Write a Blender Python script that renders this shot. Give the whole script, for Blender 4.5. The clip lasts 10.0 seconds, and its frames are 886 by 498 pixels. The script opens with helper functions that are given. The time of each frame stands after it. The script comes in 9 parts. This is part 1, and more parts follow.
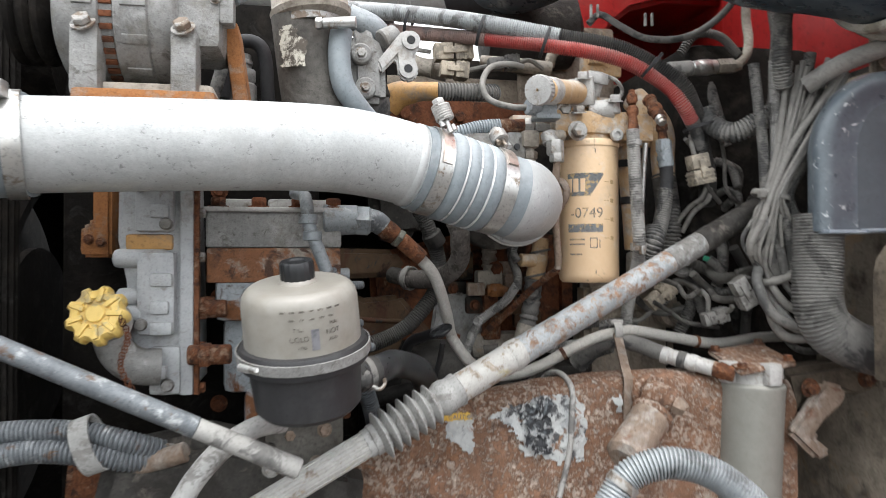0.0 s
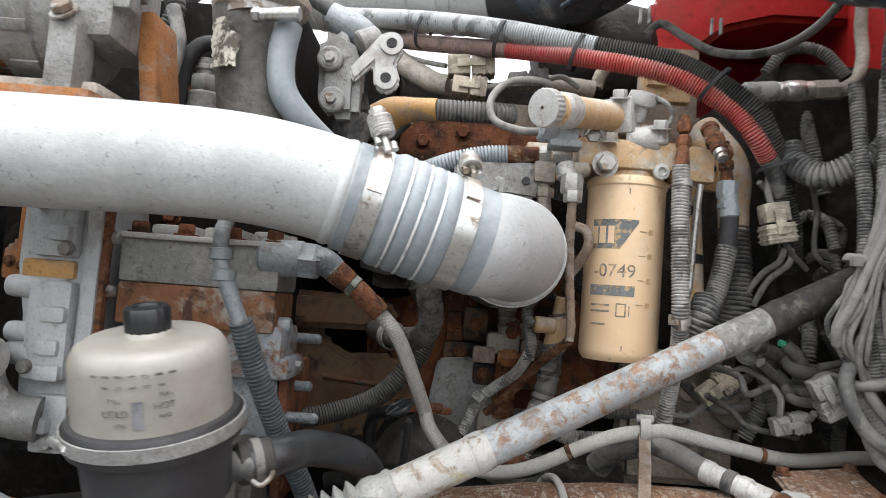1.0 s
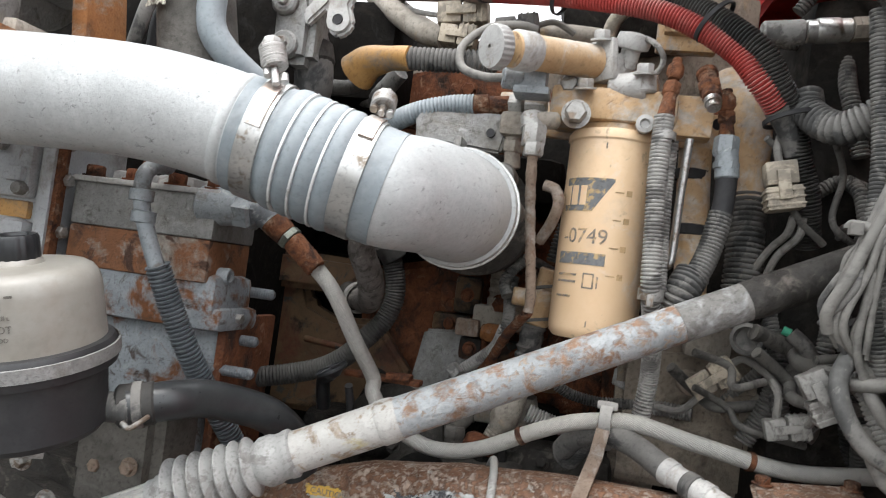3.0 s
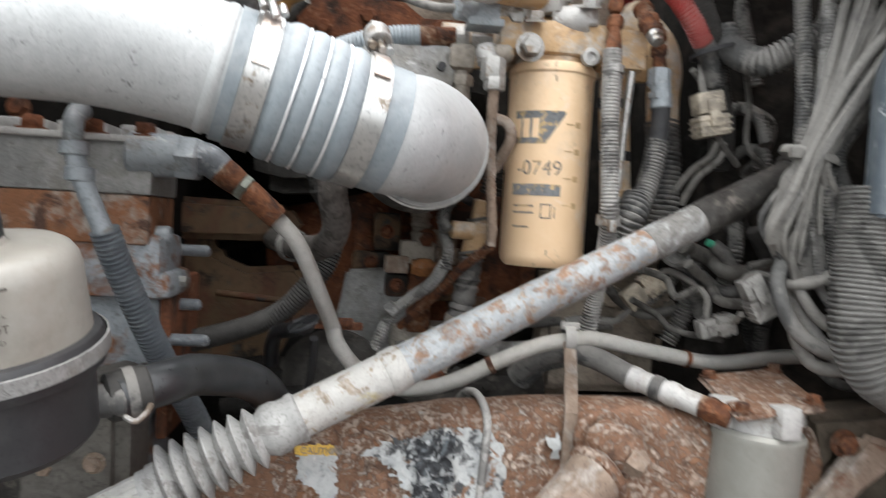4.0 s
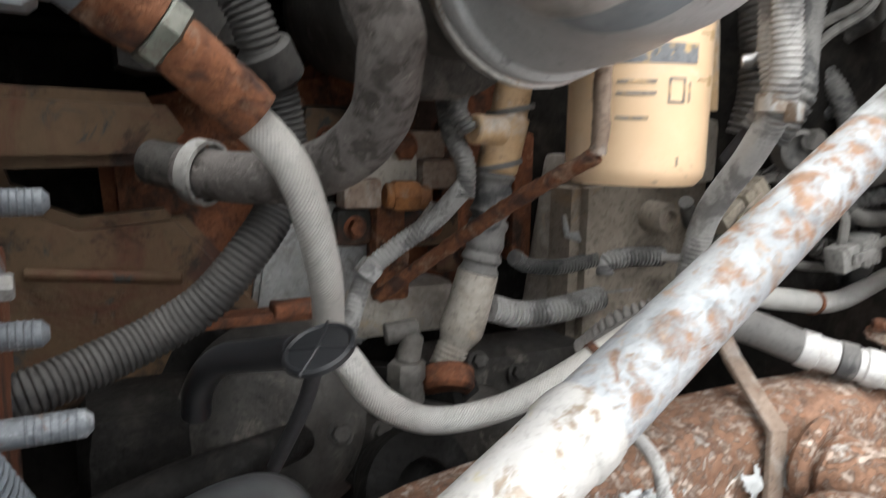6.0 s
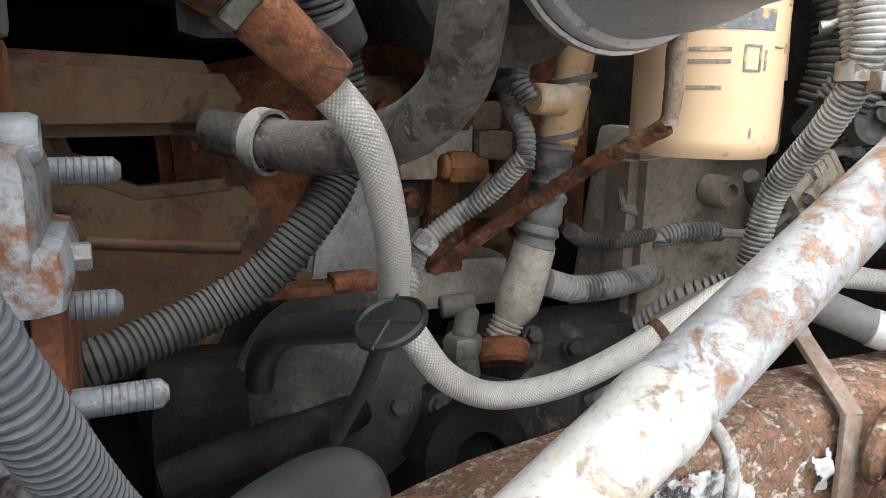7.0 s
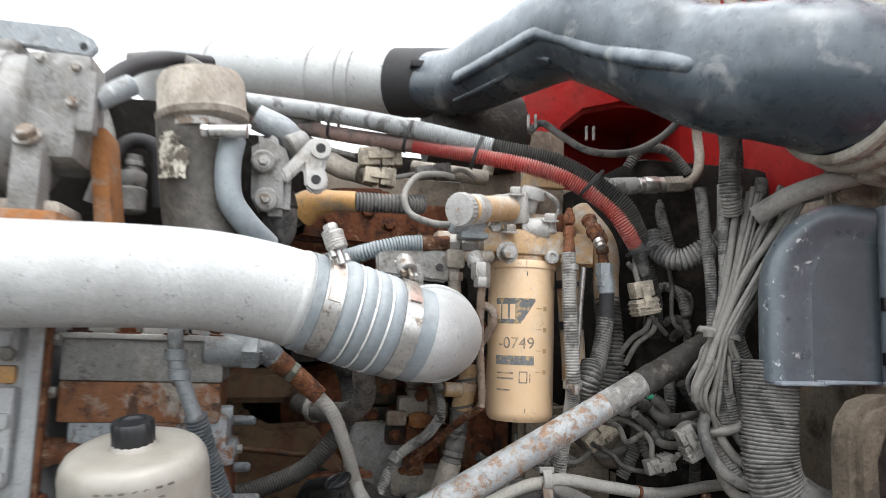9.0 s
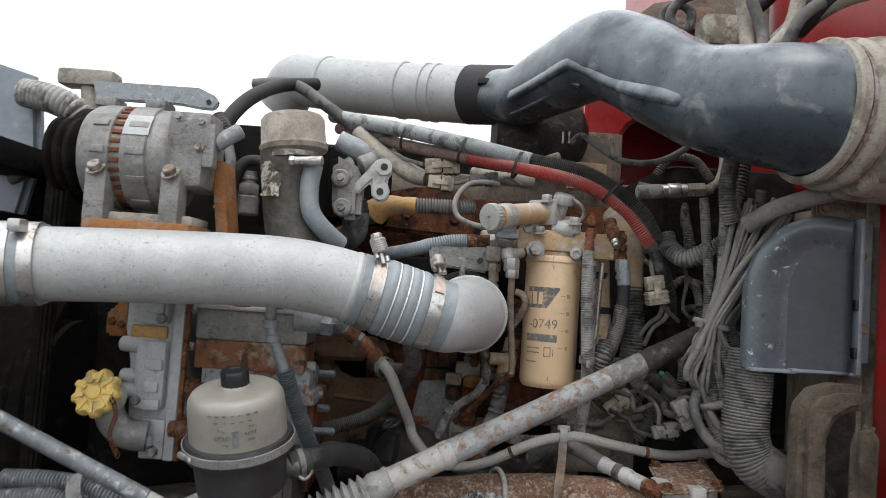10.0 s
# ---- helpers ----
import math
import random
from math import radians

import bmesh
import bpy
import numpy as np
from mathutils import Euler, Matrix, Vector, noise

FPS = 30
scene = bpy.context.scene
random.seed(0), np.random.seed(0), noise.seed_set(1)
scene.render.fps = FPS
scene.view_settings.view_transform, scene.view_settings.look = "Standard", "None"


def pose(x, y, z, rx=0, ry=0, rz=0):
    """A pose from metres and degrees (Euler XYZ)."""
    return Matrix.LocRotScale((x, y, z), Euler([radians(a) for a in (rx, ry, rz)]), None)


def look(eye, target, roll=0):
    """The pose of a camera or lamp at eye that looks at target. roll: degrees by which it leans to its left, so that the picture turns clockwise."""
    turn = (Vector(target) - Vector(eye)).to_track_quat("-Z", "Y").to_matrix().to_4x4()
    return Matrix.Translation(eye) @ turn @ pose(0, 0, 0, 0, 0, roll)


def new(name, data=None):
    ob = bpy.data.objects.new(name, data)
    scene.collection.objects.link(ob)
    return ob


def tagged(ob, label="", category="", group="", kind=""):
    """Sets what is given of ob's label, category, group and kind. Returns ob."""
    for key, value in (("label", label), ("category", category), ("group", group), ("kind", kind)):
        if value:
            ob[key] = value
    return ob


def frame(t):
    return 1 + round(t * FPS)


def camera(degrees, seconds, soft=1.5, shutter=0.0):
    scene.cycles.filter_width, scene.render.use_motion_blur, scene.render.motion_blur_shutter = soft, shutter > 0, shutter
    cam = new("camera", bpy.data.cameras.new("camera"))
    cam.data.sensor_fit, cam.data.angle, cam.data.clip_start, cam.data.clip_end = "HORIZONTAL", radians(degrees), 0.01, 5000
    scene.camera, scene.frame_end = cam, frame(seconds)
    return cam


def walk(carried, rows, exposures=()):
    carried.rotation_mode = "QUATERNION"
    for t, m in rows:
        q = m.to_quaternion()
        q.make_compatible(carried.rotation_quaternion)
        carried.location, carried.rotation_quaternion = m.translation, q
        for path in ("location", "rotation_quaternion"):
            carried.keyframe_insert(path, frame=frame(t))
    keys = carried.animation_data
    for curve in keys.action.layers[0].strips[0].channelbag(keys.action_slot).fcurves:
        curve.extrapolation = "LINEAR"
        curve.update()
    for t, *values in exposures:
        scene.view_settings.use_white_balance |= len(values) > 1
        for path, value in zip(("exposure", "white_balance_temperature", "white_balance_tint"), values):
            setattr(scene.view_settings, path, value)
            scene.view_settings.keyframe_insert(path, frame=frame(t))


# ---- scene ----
cam = camera(63.7, 10.0, 0.8, 0.5)
PATH = [
    (0, (0.062, 0.025, 1.498), (-0.028, 2.022, 1.535), -0.2),
    (0.5, (0.126, 0.14, 1.493), (-0.096, 2.123, 1.616), 3.1),
    (1, (0.23, 0.255, 1.522), (-0.244, 2.193, 1.665), 4.4),
    (1.5, (0.367, 0.314, 1.523), (-0.423, 2.151, 1.574), 7.0),
    (2, (0.445, 0.352, 1.509), (-0.452, 2.14, 1.53), 8.4),
    (2.5, (0.437, 0.383, 1.509), (-0.448, 2.174, 1.594), 7.3),
    (2.7, (0.431, 0.392, 1.507), (-0.448, 2.185, 1.625), 7.6),
    (3.8, (0.264, 0.346, 1.522), (-0.181, 2.294, 1.442), 4.4),
    (4, (0.213, 0.342, 1.509), (0.001, 2.33, 1.433), 3.3),
    (4.5, (0.13, 0.385, 1.474), (0.324, 2.373, 1.376), 4.2),
    (5, (0.071, 0.505, 1.475), (0.437, 2.469, 1.38), 3.2),
    (5.5, (0.021, 0.628, 1.501), (0.47, 2.567, 1.304), 2.5),
    (6, (-0.008, 0.696, 1.498), (0.484, 2.608, 1.176), 1.1),
    (6.2, (-0.016, 0.705, 1.496), (0.44, 2.607, 1.082), 1.2),
    (7.3, (-0.024, 0.708, 1.498), (0.366, 2.63, 1.106), 1.3),
    (7.5, (-0.017, 0.682, 1.513), (0.354, 2.614, 1.151), 1.2),
    (8, (0.015, 0.524, 1.525), (0.337, 2.498, 1.546), 0.3),
    (8.5, (0.082, 0.298, 1.55), (0.233, 2.286, 1.703), 2.0),
    (9, (0.148, 0.137, 1.581), (0.104, 2.123, 1.814), 1.9),
    (9.5, (0.247, 0.005, 1.598), (-0.058, 1.972, 1.787), 2.3),
    (10, (0.315, -0.074, 1.619), (-0.12, 1.875, 1.725), 3.9),
]
EXPOSURES = [(0, 1.24), (2.5, 1.27), (4.0, 1.34), (4.5, 1.50), (5.0, 1.58), (5.6, 1.86), (6.2, 1.98), (7.4, 2.16), (8.0, 2.26), (8.5, 1.59), (9.0, 1.26), (9.5, 0.86), (10.0, 0.44)]
walk(cam, [(t, look(eye, target, roll)) for t, eye, target, roll in PATH], EXPOSURES)

# ---- sky and light: a bright overcast day ----
world = bpy.data.worlds.new("overcast_sky")
scene.world = world
world.use_nodes = True
wn, wl = world.node_tree.nodes, world.node_tree.links
wn.clear()
sky = wn.new("ShaderNodeTexSky")
sky.sky_type, sky.sun_disc = "NISHITA", False
sky.sun_elevation, sky.sun_rotation = radians(67), radians(196)
sky.dust_density, sky.ozone_density = 6.0, 1.0
# cloud layer: nearly twice as bright overhead as at the horizon
co = wn.new("ShaderNodeTexCoord")
axis_z = wn.new("ShaderNodeSeparateXYZ")
wl.new(co.outputs["Generated"], axis_z.inputs[0])
rise = wn.new("ShaderNodeMapRange")
rise.inputs[1].default_value, rise.inputs[2].default_value = 0.0, 1.0
wl.new(axis_z.outputs[2], rise.inputs[0])
layer = wn.new("ShaderNodeMix")
layer.data_type = "RGBA"
layer.inputs[6].default_value = (8.4, 8.68, 8.95, 1)
layer.inputs[7].default_value = (14.5, 15.0, 15.5, 1)
wl.new(rise.outputs[0], layer.inputs[0])
cloud = wn.new("ShaderNodeMix")
cloud.data_type = "RGBA"
cloud.inputs[0].default_value = 0.85
wl.new(layer.outputs[2], cloud.inputs[7])
backg = wn.new("ShaderNodeBackground")
backg.inputs[1].default_value = 0.12
wout = wn.new("ShaderNodeOutputWorld")
wl.new(sky.outputs[0], cloud.inputs[6])
wl.new(cloud.outputs[2], backg.inputs[0])
wl.new(backg.outputs[0], wout.inputs[0])
sun_data = bpy.data.lights.new("sun", "SUN")
sun_data.energy, sun_data.angle, sun_data.color = 0.6, radians(25), (1.0, 0.99, 0.965)
sun = new("sun", sun_data)
sun.matrix_world = look((0.5, 0.0, 4.0), (0.2, 1.0, 1.5))


# ---- materials ----
def surf(name, c1, c2, rough=0.6, metal=0.0, scale=60.0, bump=0.25, spots=None, amount=0.35, spot_scale=18.0, dust=0.0, dirt=(0.30, 0.28, 0.25), mottle=1.0, edge=0.06, cluster=0.0, more=()):
    """Two base tones in a fine grain, larger spots of a third tone with ragged edges, loose dust on what faces up, and relief."""
    m = bpy.data.materials.new(name)
    m.use_nodes = True
    nt = m.node_tree
    nodes, links = nt.nodes, nt.links
    b = nodes["Principled BSDF"]
    co = nodes.new("ShaderNodeTexCoord")

    def grain(size, detail=6.0, r=0.6, dist=0.0):
        n = nodes.new("ShaderNodeTexNoise")
        n.inputs["Scale"].default_value, n.inputs["Detail"].default_value, n.inputs["Roughness"].default_value = size, detail, r
        n.inputs["Distortion"].default_value = dist
        links.new(co.outputs["Object"], n.inputs["Vector"])
        return n.outputs["Fac"]

    def ramp(fac, lo, hi):
        n = nodes.new("ShaderNodeMapRange")
        n.inputs[1].default_value, n.inputs[2].default_value = lo, hi
        links.new(fac, n.inputs[0])
        return n.outputs[0]

    def mix(fac, a, c):
        n = nodes.new("ShaderNodeMix")
        n.data_type = "RGBA"
        links.new(fac, n.inputs[0])
        for k, v in ((6, a), (7, c)):
            if isinstance(v, tuple):
                n.inputs[k].default_value = (*v, 1)
            else:
                links.new(v, n.inputs[k])
        return n.outputs[2]

    fine = grain(scale)
    col = mix(ramp(fine, 0.32, 0.68), c1, c2)
    col = mix(ramp(grain(scale * 0.13, 3.0), 0.3, 0.9), col, tuple((1 - 0.45 * max(0.4, mottle)) * v for v in c1))
    speck = grain(scale * 2.9, 3.0)
    col = mix(ramp(speck, 0.52, 0.80), col, tuple((1 - 0.58 * mottle) * v for v in c1))
    scuff = grain(31.0, 9.0, 0.72, 0.8)
    col = mix(ramp(scuff, 0.54, 0.92 + 2.0 * (1 - mottle)), col, tuple(min(0.8, 1.25 * v + 0.03) for v in c2))
    blend = nodes.new("ShaderNodeMath")
    blend.operation = "MULTIPLY_ADD"
    blend.inputs[1].default_value = 0.5
    links.new(speck, blend.inputs[0])
    links.new(fine, blend.inputs[2])
    relief = blend.outputs[0]
    if spots:
        place = grain(spot_scale, 8.0, 0.68, 0.4)
        if cluster:
            wide = nodes.new("ShaderNodeMath")
            wide.operation = "MULTIPLY_ADD"
            wide.inputs[1].default_value = cluster
            links.new(grain(spot_scale * 0.2, 3.0), wide.inputs[0])
            links.new(place, wide.inputs[2])
            shift = nodes.new("ShaderNodeMath")
            shift.operation = "SUBTRACT"
            shift.inputs[1].default_value = 0.5 * cluster
            links.new(wide.outputs[0], shift.inputs[0])
            place = shift.outputs[0]
        mask = ramp(place, 0.62 - 0.4 * amount, 0.62 - 0.4 * amount + edge)
        col = mix(mask, col, mix(ramp(fine, 0.35, 0.65), tuple(0.6 * v for v in spots), spots))
        add = nodes.new("ShaderNodeMath")
        add.operation = "MULTIPLY_ADD"
        add.inputs[1].default_value = -0.6
        links.new(mask, add.inputs[0])
        links.new(relief, add.inputs[2])
        relief = add.outputs[0]
    for tone, share, size, soft_edge in more:
        over = ramp(grain(size, 7.0, 0.66, 0.7), 0.62 - 0.4 * share, 0.62 - 0.4 * share + soft_edge)
        col = mix(over, col, mix(ramp(speck, 0.35, 0.65), tuple(0.7 * v for v in tone), tone))
        rise = nodes.new("ShaderNodeMath")
        rise.operation = "MULTIPLY_ADD"
        rise.inputs[1].default_value = -0.4
        links.new(over, rise.inputs[0])
        links.new(relief, rise.inputs[2])
        relief = rise.outputs[0]
    if dust:
        geo = nodes.new("ShaderNodeNewGeometry")
        sep = nodes.new("ShaderNodeSeparateXYZ")
        links.new(geo.outputs["Normal"], sep.inputs[0])
        up = ramp(sep.outputs[2], -0.15, 0.95)
        mul = nodes.new("ShaderNodeMath")
        mul.operation = "MULTIPLY"
        links.new(up, mul.inputs[0])
        links.new(ramp(grain(22.0, 5.0), 0.3, 0.3 + 0.5 / dust), mul.inputs[1])
        fac = nodes.new("ShaderNodeMath")
        fac.operation = "MULTIPLY"
        fac.inputs[1].default_value = min(1.0, dust)
        links.new(mul.outputs[0], fac.inputs[0])
        col = mix(fac.outputs[0], col, dirt)
    links.new(col, b.inputs["Base Color"])
    b.inputs["Metallic"].default_value = metal
    b.inputs["Specular IOR Level"].default_value = 0.5 if rough < 0.6 else 0.22 if max(c1) > 0.02 else 0.06
    rr = nodes.new("ShaderNodeMapRange")
    rr.inputs[3].default_value, rr.inputs[4].default_value = rough - 0.12, min(1.0, rough + 0.15)
    links.new(fine, rr.inputs[0])
    links.new(rr.outputs[0], b.inputs["Roughness"])
    bp = nodes.new("ShaderNodeBump")
    bp.inputs["Strength"].default_value, bp.inputs["Distance"].default_value = bump, 0.002
    links.new(relief, bp.inputs["Height"])
    links.new(bp.outputs[0], b.inputs["Normal"])
    return m


def woven(name, c1, c2, metal=0.3):
    """Braided sleeve: two crossing sets of strands laid along the hose."""
    m = surf(name, c1, c2, 0.55, metal, 90, 0.1, dust=0.35)
    nodes, links = m.node_tree.nodes, m.node_tree.links
    uv = nodes.new("ShaderNodeUVMap")
    sep = nodes.new("ShaderNodeSeparateXYZ")
    links.new(uv.outputs[0], sep.inputs[0])
    both = None
    for sign in (1, -1):
        a = nodes.new("ShaderNodeMath")
        a.operation = "MULTIPLY"
        a.inputs[1].default_value = 24.0
        links.new(sep.outputs[0], a.inputs[0])
        c = nodes.new("ShaderNodeMath")
        c.operation = "MULTIPLY_ADD"
        c.inputs[1].default_value = sign * 470.0
        links.new(sep.outputs[1], c.inputs[0])
        links.new(a.outputs[0], c.inputs[2])
        d = nodes.new("ShaderNodeMath")
        d.operation = "PINGPONG"
        d.inputs[1].default_value = 0.5
        links.new(c.outputs[0], d.inputs[0])
        if both:
            e = nodes.new("ShaderNodeMath")
            e.operation = "MULTIPLY"
            links.new(both, e.inputs[0])
            links.new(d.outputs[0], e.inputs[1])
            both = e.outputs[0]
        else:
            both = d.outputs[0]
    bp = next(n for n in nodes if n.type == "BUMP")
    links.new(both, bp.inputs["Height"])
    bp.inputs["Strength"].default_value, bp.inputs["Distance"].default_value = 0.7, 0.004
    gap = nodes.new("ShaderNodeMapRange")
    gap.inputs[1].default_value, gap.inputs[2].default_value = 0.0, 0.09
    links.new(both, gap.inputs[0])
    shader = nodes["Principled BSDF"]
    was = shader.inputs["Base Color"].links[0].from_socket
    dark = nodes.new("ShaderNodeMix")
    dark.data_type = "RGBA"
    dark.inputs[6].default_value = (*(0.66 * v for v in c1), 1)
    links.new(gap.outputs[0], dark.inputs[0])
    links.new(was, dark.inputs[7])
    links.new(dark.outputs[2], shader.inputs["Base Color"])
    return m


GREY_DUST = (0.33, 0.31, 0.28)
m_pipe = surf("oxidised_aluminium", (0.40, 0.413, 0.412), (0.49, 0.503, 0.50), 0.5, 0.15, 170, 0.25, (0.27, 0.275, 0.27), 0.06, 150, 0.25, (0.50, 0.515, 0.51), edge=0.06, mottle=0.4, cluster=0.2, more=(((0.34, 0.325, 0.30), 0.22, 7, 0.4), ((0.56, 0.57, 0.57), 0.2, 30, 0.25)))
m_silicone = surf("blue_silicone", (0.19, 0.222, 0.243), (0.25, 0.283, 0.30), 0.5, 0, 90, 0.1, (0.29, 0.32, 0.335), 0.3, 24, 0.9, (0.43, 0.455, 0.46), edge=0.25, mottle=0.5)
m_bluerubber = surf("blue_black_rubber", (0.071, 0.083, 0.094), (0.109, 0.123, 0.136), 0.5, 0, 110, 0.15, (0.177, 0.191, 0.201), 0.26, 30, 0.45, (0.271, 0.283, 0.289), edge=0.2, mottle=0.6)
m_steel = surf("zinc_steel", (0.55, 0.55, 0.54), (0.62, 0.61, 0.58), 0.32, 0.85, 90, 0.08, (0.30, 0.25, 0.2), 0.15, 30)
m_dullsteel = surf("dull_steel", (0.36, 0.35, 0.33), (0.45, 0.44, 0.42), 0.5, 0.5, 120, 0.2, (0.22, 0.17, 0.13), 0.25, 50, 0.4, GREY_DUST)
m_yellow = surf("yellow_can_paint", (0.71, 0.50, 0.305), (0.76, 0.56, 0.365), 0.42, 0, 60, 0.06, (0.68, 0.56, 0.44), 0.24, 11, 0.15, (0.68, 0.60, 0.49), edge=0.3, mottle=0.15, more=(((0.52, 0.38, 0.25), 0.012, 50, 0.05), ((0.74, 0.69, 0.62), 0.10, 16, 0.25)))
m_tan = surf("tan_engine_paint", (0.53, 0.345, 0.18), (0.60, 0.42, 0.25), 0.6, 0, 90, 0.3, (0.56, 0.50, 0.43), 0.34, 24, 0.9, (0.62, 0.57, 0.505), edge=0.12, mottle=0.7, more=(((0.24, 0.14, 0.08), 0.09, 46, 0.1),))
m_ochre = surf("ochre_engine_paint", (0.50, 0.27, 0.08), (0.43, 0.235, 0.08), 0.55, 0, 90, 0.2, (0.25, 0.20, 0.15), 0.36, 26, 0.5, edge=0.15)
# tan paint darkened to hold the recess's shade, with dirt and rust spots
m_shade = surf("shaded_dirty_tan_paint", (0.125, 0.078, 0.043), (0.096, 0.062, 0.036), 0.6, 0, 70, 0.4, (0.019, 0.016, 0.013), 0.34, 13, 0.0, edge=0.07, mottle=0.7, cluster=0.3, more=(((0.095, 0.038, 0.022), 0.24, 9, 0.12), ((0.05, 0.052, 0.049), 0.10, 30, 0.06)))
# grime toned almost black, so the bay's deep shade sits in the colour too
m_grimeshade = surf("black_grime_and_shade", (0.008, 0.0072, 0.0066), (0.014, 0.0125, 0.011), 0.85, 0, 60, 0.4, (0.035, 0.029, 0.024), 0.2, 18, 0.2, (0.05, 0.043, 0.036), edge=0.3)
m_rust = surf("rust", (0.125, 0.048, 0.024), (0.25, 0.105, 0.05), 0.9, 0.05, 170, 1.0, (0.34, 0.23, 0.16), 0.22, 60, 0.2, GREY_DUST, edge=0.12, more=(((0.06, 0.032, 0.024), 0.30, 50, 0.12),))
m_darkrust = surf("dark_rust", (0.15, 0.055, 0.027), (0.24, 0.092, 0.045), 0.9, 0.05, 120, 0.7, (0.045, 0.03, 0.024), 0.36, 24, 0.15, GREY_DUST, edge=0.15, more=(((0.33, 0.19, 0.12), 0.06, 50, 0.1),))
m_orange = surf("orange_rust", (0.34, 0.145, 0.052), (0.27, 0.115, 0.045), 0.85, 0, 130, 0.6, (0.31, 0.25, 0.20), 0.26, 30, 0.3, edge=0.15, more=(((0.12, 0.055, 0.032), 0.2, 22, 0.15),))
m_rail = surf("flaking_rust", (0.174, 0.092, 0.056), (0.291, 0.168, 0.11), 0.9, 0, 170, 1.0, (0.47, 0.375, 0.308), 0.33, 190, 0.12, (0.448, 0.37, 0.302), edge=0.10, cluster=0.45, more=(((0.302, 0.129, 0.054), 0.16, 10, 0.2), ((0.112, 0.067, 0.049), 0.14, 42, 0.12), ((0.56, 0.51, 0.459), 0.05, 95, 0.06)))
m_flake = surf("peeling_grey_paint", (0.40, 0.41, 0.405), (0.48, 0.49, 0.48), 0.55, 0, 90, 0.6, (0.06, 0.062, 0.065), 0.12, 62, 0, edge=0.08, mottle=0.6, cluster=0.6, more=(((0.30, 0.315, 0.32), 0.24, 30, 0.2), ((0.58, 0.58, 0.56), 0.14, 75, 0.1), ((0.25, 0.14, 0.085), 0.07, 44, 0.05)))
m_strut = surf("chipped_white_tube", (0.291, 0.312, 0.321), (0.408, 0.42, 0.42), 0.55, 0.05, 130, 0.6, (0.269, 0.16, 0.1), 0.27, 60, 0.0, edge=0.10, mottle=0.7, cluster=0.4, more=(((0.148, 0.178, 0.195), 0.20, 26, 0.2), ((0.321, 0.248, 0.191), 0.16, 105, 0.08)))
m_strutgrime = surf("greasy_worn_tube", (0.16, 0.155, 0.145), (0.23, 0.22, 0.205), 0.6, 0.05, 110, 0.35, (0.37, 0.38, 0.375), 0.36, 32, 0.1, edge=0.12)
m_strut2 = surf("pale_dusty_tube", (0.418, 0.408, 0.382), (0.507, 0.497, 0.471), 0.6, 0.05, 120, 0.35, (0.319, 0.259, 0.196), 0.16, 50, 0.1, mottle=0.6, cluster=0.3, more=(((0.559, 0.559, 0.542), 0.2, 34, 0.2), ((0.489, 0.418, 0.213), 0.04, 17, 0.1)))
m_bellows = surf("grey_rubber_bellows", (0.378, 0.378, 0.365), (0.445, 0.44, 0.426), 0.65, 0, 100, 0.1, (0.246, 0.237, 0.227), 0.2, 50, 0.3, (0.52, 0.501, 0.473))
m_rubber = surf("dusty_rubber", (0.115, 0.111, 0.106), (0.17, 0.163, 0.153), 0.72, 0, 110, 0.2, (0.06, 0.06, 0.06), 0.3, 20, 0.75, (0.31, 0.295, 0.27), mottle=0.6)
m_black = surf("black_rubber", (0.028, 0.028, 0.03), (0.045, 0.044, 0.045), 0.6, 0, 90, 0.15, dust=0.3, dirt=(0.2, 0.19, 0.18), mottle=0.4)
m_conduit = surf("dusty_conduit", (0.165, 0.16, 0.15), (0.23, 0.222, 0.208), 0.65, 0, 120, 0.1, (0.09, 0.09, 0.088), 0.35, 25, 0.7, (0.38, 0.36, 0.33), mottle=0.6)
m_conduit2 = surf("pale_conduit", (0.35, 0.345, 0.33), (0.42, 0.41, 0.385), 0.65, 0, 120, 0.1, (0.19, 0.185, 0.178), 0.3, 30, 0.7, (0.48, 0.455, 0.42), mottle=0.6)
m_redcable = surf("red_cable", (0.36, 0.035, 0.03), (0.45, 0.06, 0.05), 0.55, 0, 120, 0.1, (0.24, 0.12, 0.105), 0.36, 12, 1.6, (0.50, 0.36, 0.33), edge=0.3, mottle=0.8)
m_wire = surf("dusty_wire", (0.185, 0.177, 0.163), (0.25, 0.24, 0.22), 0.6, 0, 90, 0.1, (0.11, 0.105, 0.097), 0.25, 30, 0.6, (0.38, 0.36, 0.33), mottle=0.6, edge=0.2)
m_cast = surf("grey_casting", (0.225, 0.224, 0.217), (0.305, 0.302, 0.292), 0.5, 0.2, 150, 0.5, (0.165, 0.15, 0.125), 0.32, 25, 0.5, (0.40, 0.387, 0.365), edge=0.2, mottle=0.9, more=(((0.105, 0.096, 0.085), 0.14, 70, 0.12), ((0.44, 0.44, 0.425), 0.08, 44, 0.15)))
m_palecast = surf("pale_grey_casting", (0.43, 0.425, 0.41), (0.52, 0.51, 0.49), 0.55, 0.1, 120, 0.4, (0.31, 0.27, 0.225), 0.24, 25, 0.4, (0.53, 0.51, 0.475), edge=0.15, mottle=0.7, more=(((0.25, 0.215, 0.18), 0.10, 60, 0.12),))
m_covercast = surf("weathered_cover_casting", (0.40, 0.415, 0.425), (0.48, 0.493, 0.50), 0.55, 0.1, 120, 0.35, (0.31, 0.295, 0.27), 0.2, 22, 0.4, (0.52, 0.52, 0.51), edge=0.15, mottle=0.6, more=(((0.27, 0.25, 0.225), 0.09, 55, 0.12),))
